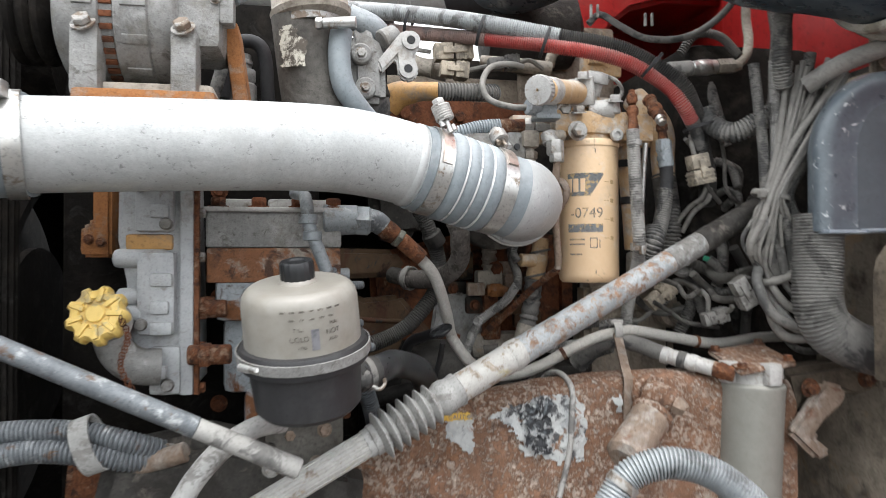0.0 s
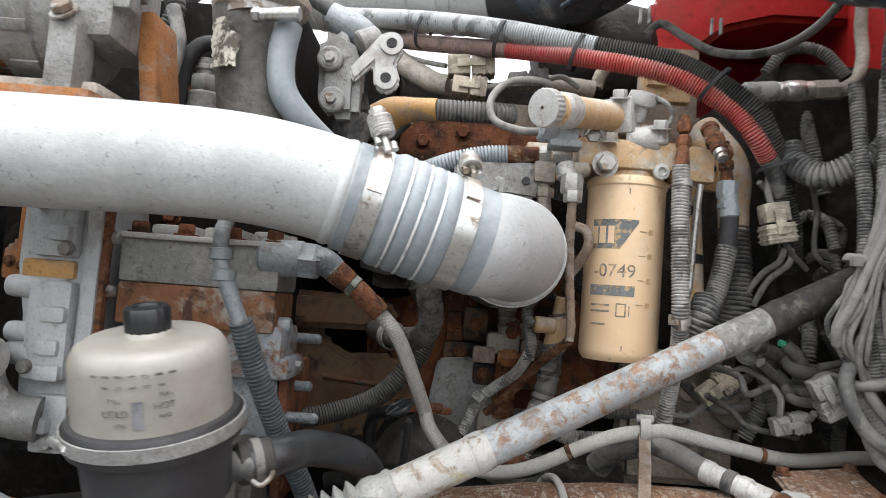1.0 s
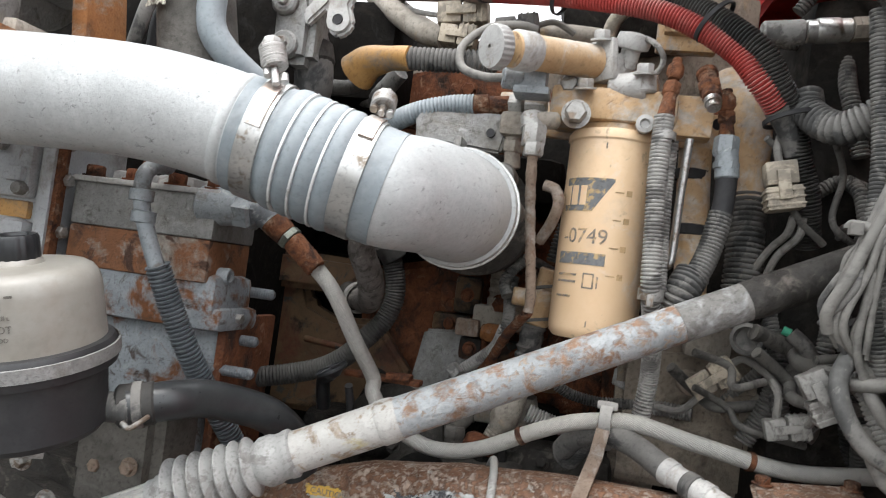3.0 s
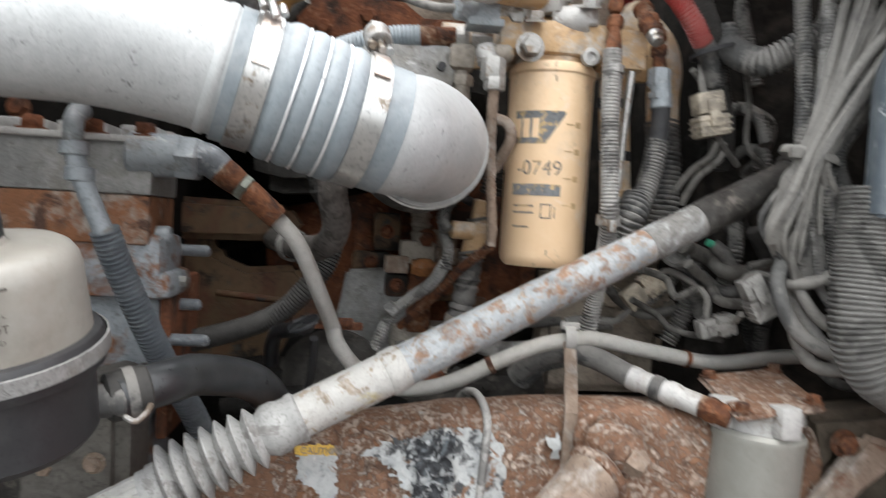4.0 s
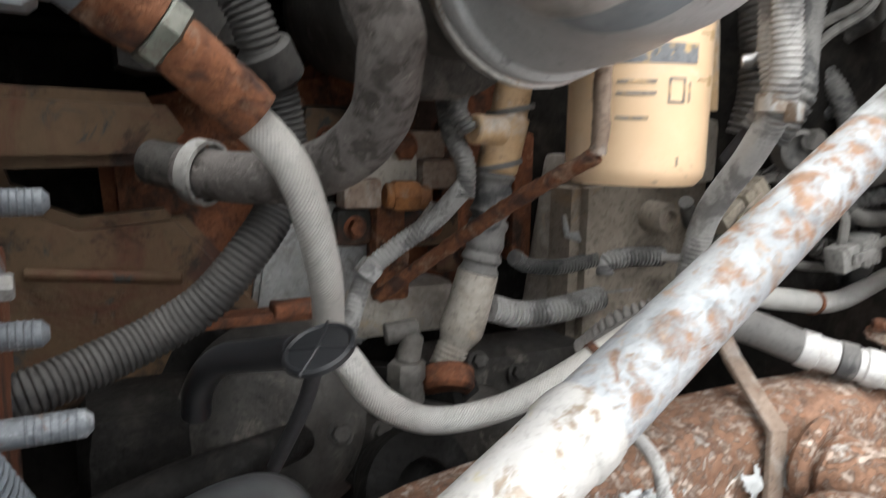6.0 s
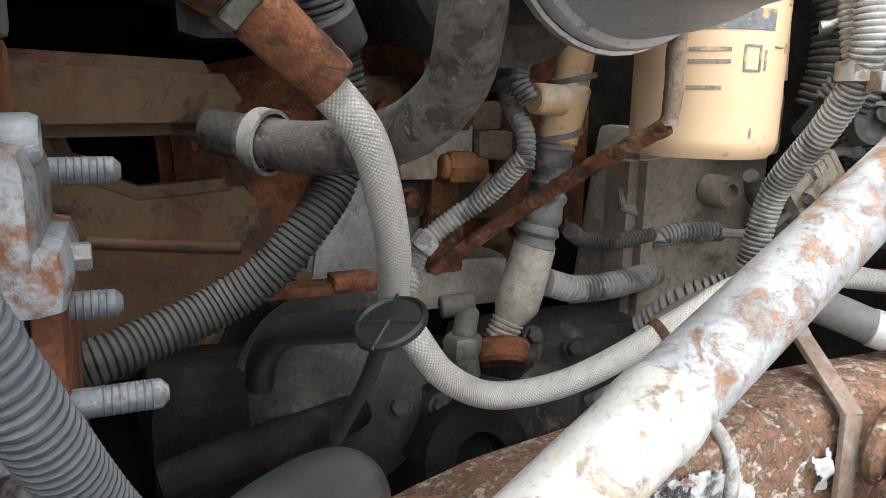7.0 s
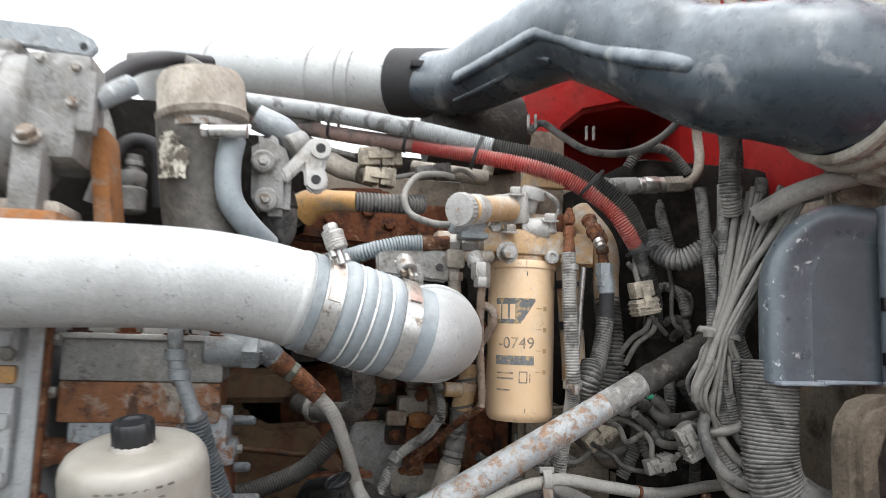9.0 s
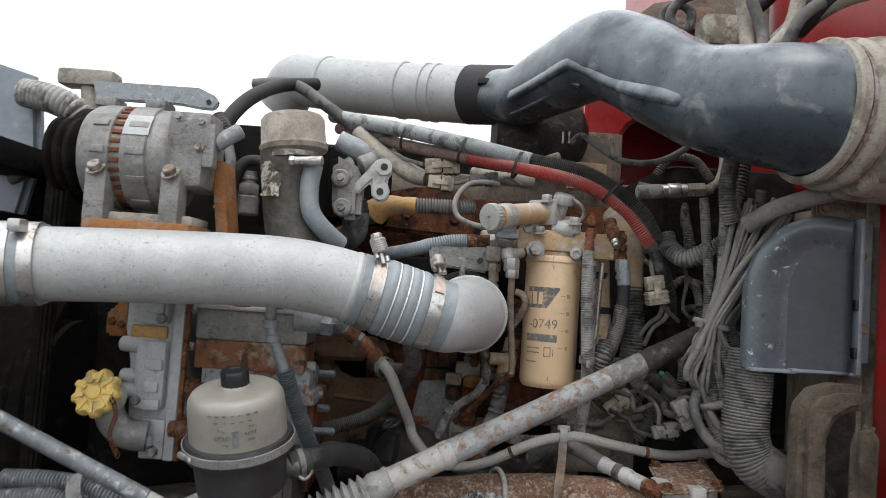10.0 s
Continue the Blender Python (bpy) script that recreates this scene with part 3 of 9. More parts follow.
def sheet(outline, origin, right, up, cell=0.004, lift=0.002, ragged=0.003, bulge=None, seed=3):
    """A thin loose sheet with a torn edge: a grid of small cells inside the outline, buckled in and out."""
    right, up = Vector(right).normalized(), Vector(up).normalized()
    out = right.cross(up).normalized()
    xs, ys = [p[0] for p in outline], [p[1] for p in outline]
    nx, ny = int((max(xs) - min(xs)) / cell) + 1, int((max(ys) - min(ys)) / cell) + 1

    def inside(x, y):
        x += ragged * noise.noise(Vector((x * 140, y * 140, seed)))
        y += ragged * noise.noise(Vector((x * 140, y * 140, seed + 9)))
        hit = False
        for (x1, y1), (x2, y2) in zip(outline, outline[1:] + outline[:1]):
            if (y1 > y) != (y2 > y) and x < (x2 - x1) * (y - y1) / (y2 - y1) + x1:
                hit = not hit
        return hit

    verts, index, faces = [], {}, []

    def vert(i, j):
        if (i, j) not in index:
            x, y = min(xs) + i * cell, min(ys) + j * cell
            z = lift * (0.6 + noise.noise(Vector((x * 45, y * 45, seed))) + 0.4 * noise.noise(Vector((x * 160, y * 160, seed))))
            index[i, j] = len(verts)
            verts.append(Vector(origin) + right * x + up * y + out * (max(0.0006, z) + (bulge(x, y) if bulge else 0)))
        return index[i, j]

    for i in range(nx):
        for j in range(ny):
            if inside(min(xs) + (i + 0.5) * cell, min(ys) + (j + 0.5) * cell):
                faces.append((vert(i, j), vert(i + 1, j), vert(i + 1, j + 1), vert(i, j + 1)))
    mesh = bpy.data.meshes.new("sheet")
    mesh.from_pydata(verts, [], faces)
    mesh.update()
    bm = bmesh.new()
    bm.from_mesh(mesh)
    bpy.data.meshes.remove(mesh)
    bmesh.ops.solidify(bm, geom=list(bm.faces), thickness=0.0006)
    return bm


# ---- the setting ----
bm = bmesh.new()
bmesh.ops.create_grid(bm, x_segments=60, y_segments=60, size=400)
ground = solid("ground", bm, m_ground, "grey-brown gravel yard under the truck", "ground", kind="structure")

# Cab front wall: a dusty red panel across the truck behind the engine, with a recess, and a red outer edge
cab = thing("cab", (0.78, 1.0, 0.6), "dusty red truck cab with a beige lower front wall", "truck cab")
CAB = V((0.735, 0.85, 1.6))


def cab_at(across, z):
    return CAB + ACROSS * across + UP * (z - 1.6)


ARCH = V((0.245, 1.535, 1.78))
arch_line = [(0, 0), (0.068, 0), (0.072, 0.10), (0.085, 0.17), (0.115, 0.225), (0.16, 0.262), (0.24, 0.285), (0.60, 0.29), (0.60, 0.60), (0.42, 0.46), (0.25, 0.38), (0.02, 0.31)]
part("front_wall", slab(arch_line, 0.03, ARCH, ALONG, UP, 0.01), m_red, cab, "red sheet metal with an arched opening")
bm = bmesh.new()
box(bm, ARCH + ALONG * 0.22 + UP * 0.16 + ACROSS * 0.26, (0.34, 0.02, 0.40), bevel=0.004)
# right wall and floor are added to block light from the tunnel
box(bm, ARCH + ALONG * 0.40 + UP * 0.14 + ACROSS * 0.14, (0.012, 0.26, 0.34), bevel=0.003)
box(bm, ARCH + ALONG * 0.22 - UP * 0.03 + ACROSS * 0.14, (0.34, 0.26, 0.012), bevel=0.003)
box(bm, ARCH + ALONG * 0.06 + UP * 0.14 + ACROSS * 0.14, (0.012, 0.24, 0.30), bevel=0.003)
box(bm, ARCH + ALONG * 0.34 + UP * 0.30 + ACROSS * 0.14, (0.54, 0.24, 0.012), bevel=0.003)
part("tunnel", bm, m_red, cab, "deep red tunnel with walls added to shade it")
bm = bmesh.new()
box(bm, cab_at(0.365, 1.20) + ALONG * 0.02, (0.05, 0.38, 1.18), bevel=0.012)
part("lower_wall", bm, m_mudbox, cab, "beige dusty front panel")
bm = bmesh.new()
box(bm, cab_at(0.055, 1.5) + ALONG * 0.012, (0.05, 0.235, 1.9), bevel=0.012)
part("outer_edge", bm, m_red, cab, "bright red edge flange")
bm = bmesh.new()
box(bm, cab_at(0.45, 2.15) + ALONG * 0.035, (0.04, 0.55, 0.70), bevel=0.012)
part("upper_wall", bm, m_red, cab, "faded red upper front wall")
for z in (1.28, 1.42, 1.57, 1.71, 1.83, 1.95):
    bm = bmesh.new()
    bolt(bm, cab_at(0.205, z) - ALONG * 0.006, -ALONG, 0.006)
    part("bolt", bm, m_dullsteel, cab)
bm = bmesh.new()
box(bm, cab_at(0.9, 1.5) + ALONG * 0.5, (0.9, 2.2, 3.0), bevel=0.08)
part("body", bm, m_red, cab)

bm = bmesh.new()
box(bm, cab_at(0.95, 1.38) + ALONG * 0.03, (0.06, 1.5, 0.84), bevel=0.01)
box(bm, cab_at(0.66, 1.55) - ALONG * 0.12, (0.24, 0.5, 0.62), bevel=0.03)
part("bulkhead", bm, m_deep, cab, "grimy bulkhead, deep shade put into its dark colour")

# Radiator shroud at the front
shroud = thing("radiator_shroud", (-0.72, 0.9, 0.9), "black dusty radiator fan shroud", "shroud")
bm = bmesh.new()
box(bm, V((-0.76, 1.15, 0.85)), (0.05, 1.5, 1.7), bevel=0.02)
box(bm, V((-0.69, 0.92, 1.79)), (0.10, 0.7, 0.05), bevel=0.015)
part("panel", bm, m_grimeshade, shroud)
bm = bmesh.new()
lathe(bm, [(0.30, 0), (0.32, 0.02), (0.32, 0.09), (0.30, 0.11), (0.285, 0.11), (0.285, 0)], V((-0.71, 1.15, 1.35)), ALONG, 48, close=False)
part("ring", bm, m_grimeshade, shroud)

# behind the alternator: panel, bottle and ribbed hose at the front of the bay
bm = slab([(-0.12, -0.30), (0.02, -0.28), (0.045, -0.16), (0.03, -0.02), (-0.12, 0.02)], 0.03, (-0.727, 1.000, 1.969), ALONG, UP, 0.01)
solid("cooler_side_panel", bm, m_greyplastic, "faded blue-grey cooler side panel", "panel")
bm = bmesh.new()
box(bm, (-0.874, 1.350, 2.046), (0.13, 0.06, 0.04), bevel=0.012)
rod(bm, (-0.873, 1.350, 2.035), (-0.834, 1.350, 1.679), 0.02)
solid("washer_bottle", bm, m_beige, "cream plastic bottle behind the alternator", "bottle")
conduit("front_hose", [(-0.705, 0.990, 1.914), (-0.651, 0.990, 1.904), (-0.611, 1.000, 1.887), (-0.601, 1.020, 1.862)], 0.026, "pale ribbed hose at the front of the bay", m_conduit2, 0.009)
bm = bmesh.new()
box(bm, (-0.788, 1.120, 1.763), (0.36, 0.10, 0.16), bevel=0.03)
solid("fan_guard", bm, m_grimeshade, "black fan guard behind the drive belt", "fan guard")
hose("guard_cable", [(-0.726, 1.000, 1.757), (-0.681, 1.000, 1.779), (-0.624, 1.000, 1.793), (-0.576, 1.000, 1.782)], 0.009, m_rubber, "dark cable over the fan guard", "cable", 12)

# ---- the engine: block, head and covers ----
engine = thing("engine", (0.0, 1.5, 0.9), "grimy tan diesel engine with rust and flaking paint", "engine")
# block in the near-black tone that carries the recess's shade
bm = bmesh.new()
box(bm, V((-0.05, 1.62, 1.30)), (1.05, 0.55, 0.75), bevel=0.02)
part("crankcase", bm, m_grimeshade, engine)
bm = bmesh.new()
box(bm, V((-0.04, 1.58, 1.74)), (1.0, 0.42, 0.14), bevel=0.02)
for k in range(7):
    box(bm, V((-0.46 + 0.14 * k, 1.372, 1.74)) + ACROSS * (0.03 * k - 0.09), (0.045, 0.03, 0.13), bevel=0.008)
part("cylinder_head", bm, m_darkrust, engine, "rust-red cylinder head")
bm = bmesh.new()
box(bm, V((-0.03, 1.60, 1.83)), (0.95, 0.36, 0.08), bevel=0.03)
part("valve_cover", bm, m_mudbox, engine, "dusty brown valve cover")
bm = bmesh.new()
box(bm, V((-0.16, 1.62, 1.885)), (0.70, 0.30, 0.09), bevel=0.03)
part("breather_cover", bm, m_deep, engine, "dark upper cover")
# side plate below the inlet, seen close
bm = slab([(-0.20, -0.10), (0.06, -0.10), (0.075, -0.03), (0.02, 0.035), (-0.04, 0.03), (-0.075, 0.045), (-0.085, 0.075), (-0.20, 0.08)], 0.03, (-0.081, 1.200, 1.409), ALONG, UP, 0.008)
part("side_cover", bm, m_shade, engine, "tan painted side cover, shade and dirt in its colour")
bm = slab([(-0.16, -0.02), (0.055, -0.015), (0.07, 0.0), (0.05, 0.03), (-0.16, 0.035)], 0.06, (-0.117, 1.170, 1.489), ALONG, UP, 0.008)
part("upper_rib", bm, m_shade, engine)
bm = slab([(-0.20, -0.09), (0.13, -0.10), (0.16, 0.0), (0.13, 0.15), (0.0, 0.16), (-0.04, 0.10), (-0.21, 0.06)], 0.04, (0.082, 1.300, 1.451), ALONG, UP, 0.01)
part("rust_casting", bm, m_darkrust, engine, "dark rusted casting")
for k in range(4):
    bm = bmesh.new()
    box(bm, V((0.006, 1.275, 1.448)) + ALONG * 0.075 * k - UP * 0.008 * (k % 2), (0.022, 0.02, 0.12), bevel=0.006)
    part("casting_rib", bm, m_darkrust, engine)
# added box, hidden by the charge pipe, that keeps skylight off the block
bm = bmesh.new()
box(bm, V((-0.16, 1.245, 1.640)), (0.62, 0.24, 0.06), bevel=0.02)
part("shading_overhang", bm, m_grimeshade, engine, "near-black overhang added to shade the block below")
for q in ((0.096, 1.235, 1.486), (0.014, 1.270, 1.475)):
    bm = bmesh.new()
    bolt(bm, q, -ACROSS, 0.009)
    part("bolt", bm, m_darkrust, engine)
bm = slab([(-0.045, -0.045), (0.05, -0.065), (0.055, 0.02), (0.02, 0.055), (-0.03, 0.05)], 0.012, (0.025, 1.240, 1.391), ALONG, UP, 0.004)
part("access_cover", bm, m_cast, engine, "pale grey cover plate")
# rough dark casting above the side cover
bm = slab([(-0.052, -0.012), (-0.020, -0.020), (0.030, -0.016), (0.048, 0.010), (0.052, 0.09), (0.03, 0.12), (-0.045, 0.12), (-0.056, 0.05)], 0.09, (-0.052, 1.165, 1.552), ALONG, UP, 0.018)
part("rough_casting", bm, m_darkcast, engine, "rough dark grey casting")
# crankcase shelf and oil pan rail
bm = bmesh.new()
box(bm, (-0.010, 1.150, 1.381), (0.095, 0.02, 0.007), bevel=0.002)
box(bm, (0.012, 1.149, 1.386), (0.030, 0.02, 0.008), bevel=0.002)
part("flange_edge", bm, m_darkrust, engine, "rusted flange edge")
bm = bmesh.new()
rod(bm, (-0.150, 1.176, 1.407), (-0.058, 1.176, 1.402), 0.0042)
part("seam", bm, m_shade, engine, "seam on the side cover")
bm = bmesh.new()
box(bm, (0.098, 1.270, 1.355), (0.10, 0.05, 0.045), bevel=0.015)
part("pump_body", bm, m_mudcast, engine)
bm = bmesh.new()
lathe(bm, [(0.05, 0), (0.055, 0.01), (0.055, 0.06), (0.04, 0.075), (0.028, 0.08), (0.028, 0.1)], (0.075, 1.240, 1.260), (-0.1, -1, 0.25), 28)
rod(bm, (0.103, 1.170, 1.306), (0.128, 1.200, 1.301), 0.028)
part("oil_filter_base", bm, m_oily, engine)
bm = bmesh.new()
box(bm, (-0.042, 1.300, 1.282), (0.42, 0.1, 0.16), bevel=0.02)
part("oil_pan", bm, m_grimeshade, engine)
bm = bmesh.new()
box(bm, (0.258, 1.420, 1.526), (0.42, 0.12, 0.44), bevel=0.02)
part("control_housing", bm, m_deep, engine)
bm = slab([(-0.12, -0.10), (0.19, -0.10), (0.20, -0.02), (0.14, 0.03), (0.10, 0.075), (0.02, 0.085), (-0.03, 0.07), (-0.12, 0.06)], 0.05, (0.366, 1.270, 1.403), ALONG, UP, 0.01)
module = part("control_module", bm, m_mudbox, engine, "mud-caked control module")
for k in range(9):
    bm = bmesh.new()
    box(bm, V((0.397, 1.262, 1.364)) + ALONG * 0.0165 * k, (0.008, 0.022, 0.03), bevel=0.002)
    part("cooling_fin", bm, m_mudbox, module)
for q, r in (((0.388, 1.260, 1.414), 0.028), ((0.441, 1.260, 1.413), 0.016), ((0.326, 1.260, 1.429), 0.014), ((0.415, 1.260, 1.459), 0.02)):
    bm = bmesh.new()
    lathe(bm, [(r, 0), (r, 0.018), (r * 0.85, 0.024), (r * 0.5, 0.025), (r * 0.45, 0.018), (0.001, 0.018)], q, -ACROSS, 24)
    part("module_boss", bm, m_mudbox, module)
bm = bmesh.new()
box(bm, (0.343, 1.240, 1.487), (0.05, 0.03, 0.055), bevel=0.008)
box(bm, (0.410, 1.240, 1.415), (0.035, 0.03, 0.05), Euler((0, radians(30), radians(13))).to_matrix(), 0.006)
part("cable_block", bm, m_mudcast, engine, "pale muddy cable block")
bm = bmesh.new()
box(bm, (0.246, 1.470, 1.887), (0.20, 0.03, 0.17), bevel=0.01)
part("heat_shield", bm, m_mudbox, engine, "dusty brown heat shield")
bm = bmesh.new()
for z in (1.42, 1.47, 1.52, 1.57):
    box(bm, V((-0.03, 1.335, z)), (0.5, 0.03, 0.012), bevel=0.004)
part("rib", bm, m_grimeshade, engine)

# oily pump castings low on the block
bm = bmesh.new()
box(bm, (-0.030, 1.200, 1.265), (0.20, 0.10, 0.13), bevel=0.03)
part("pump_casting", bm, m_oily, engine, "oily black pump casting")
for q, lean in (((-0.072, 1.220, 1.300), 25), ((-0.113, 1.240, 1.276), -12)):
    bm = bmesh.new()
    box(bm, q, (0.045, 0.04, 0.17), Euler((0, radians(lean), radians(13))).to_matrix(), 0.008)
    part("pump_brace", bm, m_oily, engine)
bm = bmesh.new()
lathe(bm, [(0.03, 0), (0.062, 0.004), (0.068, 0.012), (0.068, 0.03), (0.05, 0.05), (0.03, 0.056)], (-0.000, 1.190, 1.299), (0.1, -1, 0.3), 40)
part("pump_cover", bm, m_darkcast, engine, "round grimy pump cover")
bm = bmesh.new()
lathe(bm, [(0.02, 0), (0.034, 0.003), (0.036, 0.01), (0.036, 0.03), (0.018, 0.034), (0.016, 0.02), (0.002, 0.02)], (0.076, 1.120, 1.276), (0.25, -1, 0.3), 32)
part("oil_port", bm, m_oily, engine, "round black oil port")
bm = bmesh.new()
box(bm, (0.175, 1.240, 1.279), (0.16, 0.07, 0.10), bevel=0.02)
box(bm, (0.121, 1.170, 1.274), (0.10, 0.06, 0.07), bevel=0.015)
part("lower_casting", bm, m_darkcast, engine, "grimy lower casting")
for q in ((0.036, 1.110, 1.315), (0.064, 1.120, 1.309), (0.148, 1.190, 1.328), (0.184, 1.200, 1.313)):
    bm = bmesh.new()
    bolt(bm, q, (0.1, -1, 0.4), 0.0055)
    part("casting_bolt", bm, m_darkcast, engine)
bm = bmesh.new()
rod(bm, (0.117, 1.160, 1.318), (0.119, 1.170, 1.332), 0.019)
part("rusty_plug", bm, m_darkrust, engine, "dark rusty plug")

# Front timing cover with its oil filler
cover = thing("timing_cover", (-0.36, 0.88, 1.28), "pale grey aluminium timing cover with orange paint remains", "engine cover")
bm = bmesh.new()
TC = V((-0.345, 0.90, 1.455))
FACE_TC = TC - ACROSS * 0.03
prof = [(0.011, -0.119), (0.058, -0.116), (0.056, 0.0), (0.052, 0.16), (-0.030, 0.16), (-0.031, 0.070), (-0.021, 0.020), (-0.016, -0.075), (0.006, -0.082)]
casting = part("casting", slab(prof, 0.12, FACE_TC, ALONG, UP, 0.007), m_covercast, cover)


def tc_box(name, a0, a1, z0, z1, proud, material, parent, bevel=0.004, label=""):
    """A raised block on the cover's face, between two places along it and two heights."""
    bm = bmesh.new()
    box(bm, FACE_TC + ALONG * ((a0 + a1) / 2) + UP * ((z0 + z1) / 2 - 1.455) - ACROSS * (proud / 2 - 0.004), (a1 - a0, proud + 0.008, z1 - z0), bevel=bevel)
    return part(name, bm, material, parent, label)


tc_box("raised_web", -0.008, 0.036, 1.536, 1.600, 0.013, m_covercast, cover, 0.005)
tc_box("raised_web", -0.006, 0.038, 1.412, 1.512, 0.015, m_covercast, cover, 0.006)
tc_box("raised_web", 0.008, 0.044, 1.340, 1.398, 0.011, m_covercast, cover, 0.005)
for z, a0, a1, r in ((1.504, -0.034, 0.030, 0.0115), (1.458, -0.030, -0.004, 0.0105), (1.437, -0.027, 0.004, 0.0125), (1.376, -0.016, 0.006, 0.010)):
    bm = bmesh.new()
    lathe(bm, [(r * 0.55, 0.0), (r * 0.9, 0.0025), (r, 0.007), (r, a1 - a0 - 0.006), (r * 0.6, a1 - a0)], FACE_TC + ALONG * a0 + UP * (z - 1.455) - ACROSS * 0.003, ALONG, 24)
    part("lug", bm, m_covercast, cover)
for z, w in ((1.560, 0.022), (1.478, 0.026), (1.445, 0.022), (1.420, 0.026), (1.368, 0.02)):
    tc_box("pad", 0.010, 0.010 + w, z - 0.008, z + 0.008, 0.021, m_covercast, cover, 0.004)
tc_box("painted_ledge", -0.020, 0.034, 1.514, 1.533, 0.007, m_ochre, cover, 0.004, "ochre painted ledge")
tc_box("side_flange", 0.042, 0.058, 1.338, 1.615, 0.007, m_covercast, cover, 0.003)
tc_box("gasket", 0.058, 0.064, 1.338, 1.615, 0.004, m_rust, cover, 0.001, "rusty joint strip")
for z in (1.345, 1.395, 1.450, 1.505, 1.560, 1.60):
    bm = bmesh.new()
    bolt(bm, FACE_TC + ALONG * 0.062 + UP * (z - 1.455) + ACROSS * 0.008, ALONG, 0.0062)
    part("bolt", bm, m_rust if z < 1.5 else m_dullsteel, cover)
for a, z in ((-0.001, 1.59), (0.028, 1.545), (0.0, 1.425), (0.03, 1.352)):
    bm = bmesh.new()
    lathe(bm, [(0.0075, 0), (0.0075, 0.010), (0.006, 0.013), (0.001, 0.0135)], FACE_TC + ALONG * a + UP * (z - 1.455) - ACROSS * 0.008, -ACROSS, 18)
    part("cap_screw", bm, m_cast, cover)
ax = V((0.10, -0.93, 0.35)).normalized()
o = V((-0.356, 0.792, 1.443)) - ax * 0.033
filler_line = [(-0.312, 0.858, 1.375), (-0.334, 0.846, 1.378), (-0.350, 0.836, 1.392), (-0.356, 0.828, 1.412), o - ax * 0.008]
part("filler_neck", sweep(filler_line, lambda s: 0.022 - 0.002 * s, 0.006, 20), m_cast, cover)
bm = bmesh.new()
lathe(bm, [(0.023, -0.014), (0.0265, -0.010), (0.0265, 0.008), (0.023, 0.012)], o, ax, 28)
part("neck_collar", bm, m_palecast, cover)
cap = thing("oil_filler_cap", o, "yellow ribbed oil filler cap on the grey neck", "cap")
bm = bmesh.new()
seg = 80
rings = []
turn = frame_to(ax)
for r, h in ((0.024, 0.010), (0.0285, 0.013), (0.030, 0.02), (0.030, 0.028), (0.027, 0.033), (0.018, 0.034), (0.016, 0.031), (0.002, 0.031)):
    ring = []
    for i in range(seg):
        a = 2 * math.pi * i / seg
        lobe = 1.0 + (0.17 * max(0.0, min(1.0, 1.6 * math.cos(9 * a) + 0.4)) - 0.03 if r > 0.02 else 0)
        ring.append(bm.verts.new(turn @ V((r * lobe * math.cos(a), r * lobe * math.sin(a), h)) + o))
    rings.append(ring)
for one, two in zip(rings, rings[1:]):
    for i in range(seg):
        bm.faces.new((one[i], one[(i + 1) % seg], two[(i + 1) % seg], two[i]))
knob = part("knob", bm, m_yellowcap, cap)
for i in range(9):
    a = 2 * math.pi * i / 9
    bm = bmesh.new()
    v = turn @ V((math.cos(a), math.sin(a), 0))
    box(bm, o + ax * 0.0335 + v * 0.0215, (0.017, 0.0062, 0.006), Matrix((v, ax.cross(v), ax)).transposed(), 0.002)
    part("grip_rib", bm, m_yellowcap, knob)
bm = bmesh.new()
lathe(bm, [(0.0095, 0.030), (0.0105, 0.0335), (0.0095, 0.0345), (0.001, 0.0345)], o, ax, 28)
part("hub", bm, m_yellowcap, knob)
chain = thing("cap_chain", (-0.324, 0.800, 1.390), "thin rusty chain hanging from the filler cap", "chain")
ca, cb = V((-0.326, 0.790, 1.437)), V((-0.327, 0.810, 1.357))
for k in range(22):
    s = k / 21
    c = ca.lerp(cb, s) + V((0.006 * math.sin(7 * s), 0, 0))
    ring = [c + V((0.0032 * math.cos(a), 0, 0.0045 * math.sin(a))) if k % 2 else c + V((0, 0.0032 * math.cos(a), 0.0045 * math.sin(a))) for a in (2 * math.pi * i / 10 for i in range(11))]
    part("link", sweep(ring, 0.0006, 0.0016, 6), m_darkrust, chain)

# Air compressor: grey head, rusty barrel, flange with studs
comp = thing("air_compressor", (-0.19, 0.98, 1.25), "air compressor with grey head and rusty barrel", "compressor")
CF = V((-0.192, 0.918, 1.55))


def comp_box(bm, along, across, up, size, bevel=0.004):
    return box(bm, CF + ALONG * along + ACROSS * across + UP * up, size, bevel=bevel)


bm = bmesh.new()
comp_box(bm, 0, 0.045, -0.010, (0.168, 0.09, 0.046), 0.004)
head_part = part("head", bm, m_cast, comp, "grey aluminium head")
bm = bmesh.new()
comp_box(bm, 0, 0.045, 0.0155, (0.174, 0.096, 0.006), 0.002)
part("head_plate", bm, m_palecast, comp)
for a, w, c in ((-0.045, 0.05, 0.050), (0.012, 0.045, 0.046), (0.060, 0.036, 0.052)):
    bm = bmesh.new()
    comp_box(bm, a, c + 0.012, 0.024, (w, 0.05, 0.016), 0.005)
    part("head_rib", bm, m_palecast, head_part)
bm = bmesh.new()
comp_box(bm, 0, 0.043, -0.055, (0.166, 0.087, 0.044), 0.004)
part("barrel_band", bm, m_barrel, comp, "rust-brown barrel band")
bm = bmesh.new()
comp_box(bm, 0.010, 0.046, -0.092, (0.168, 0.084, 0.050), 0.012)
comp_box(bm, 0.014, 0.050, -0.113, (0.176, 0.086, 0.026), 0.012)
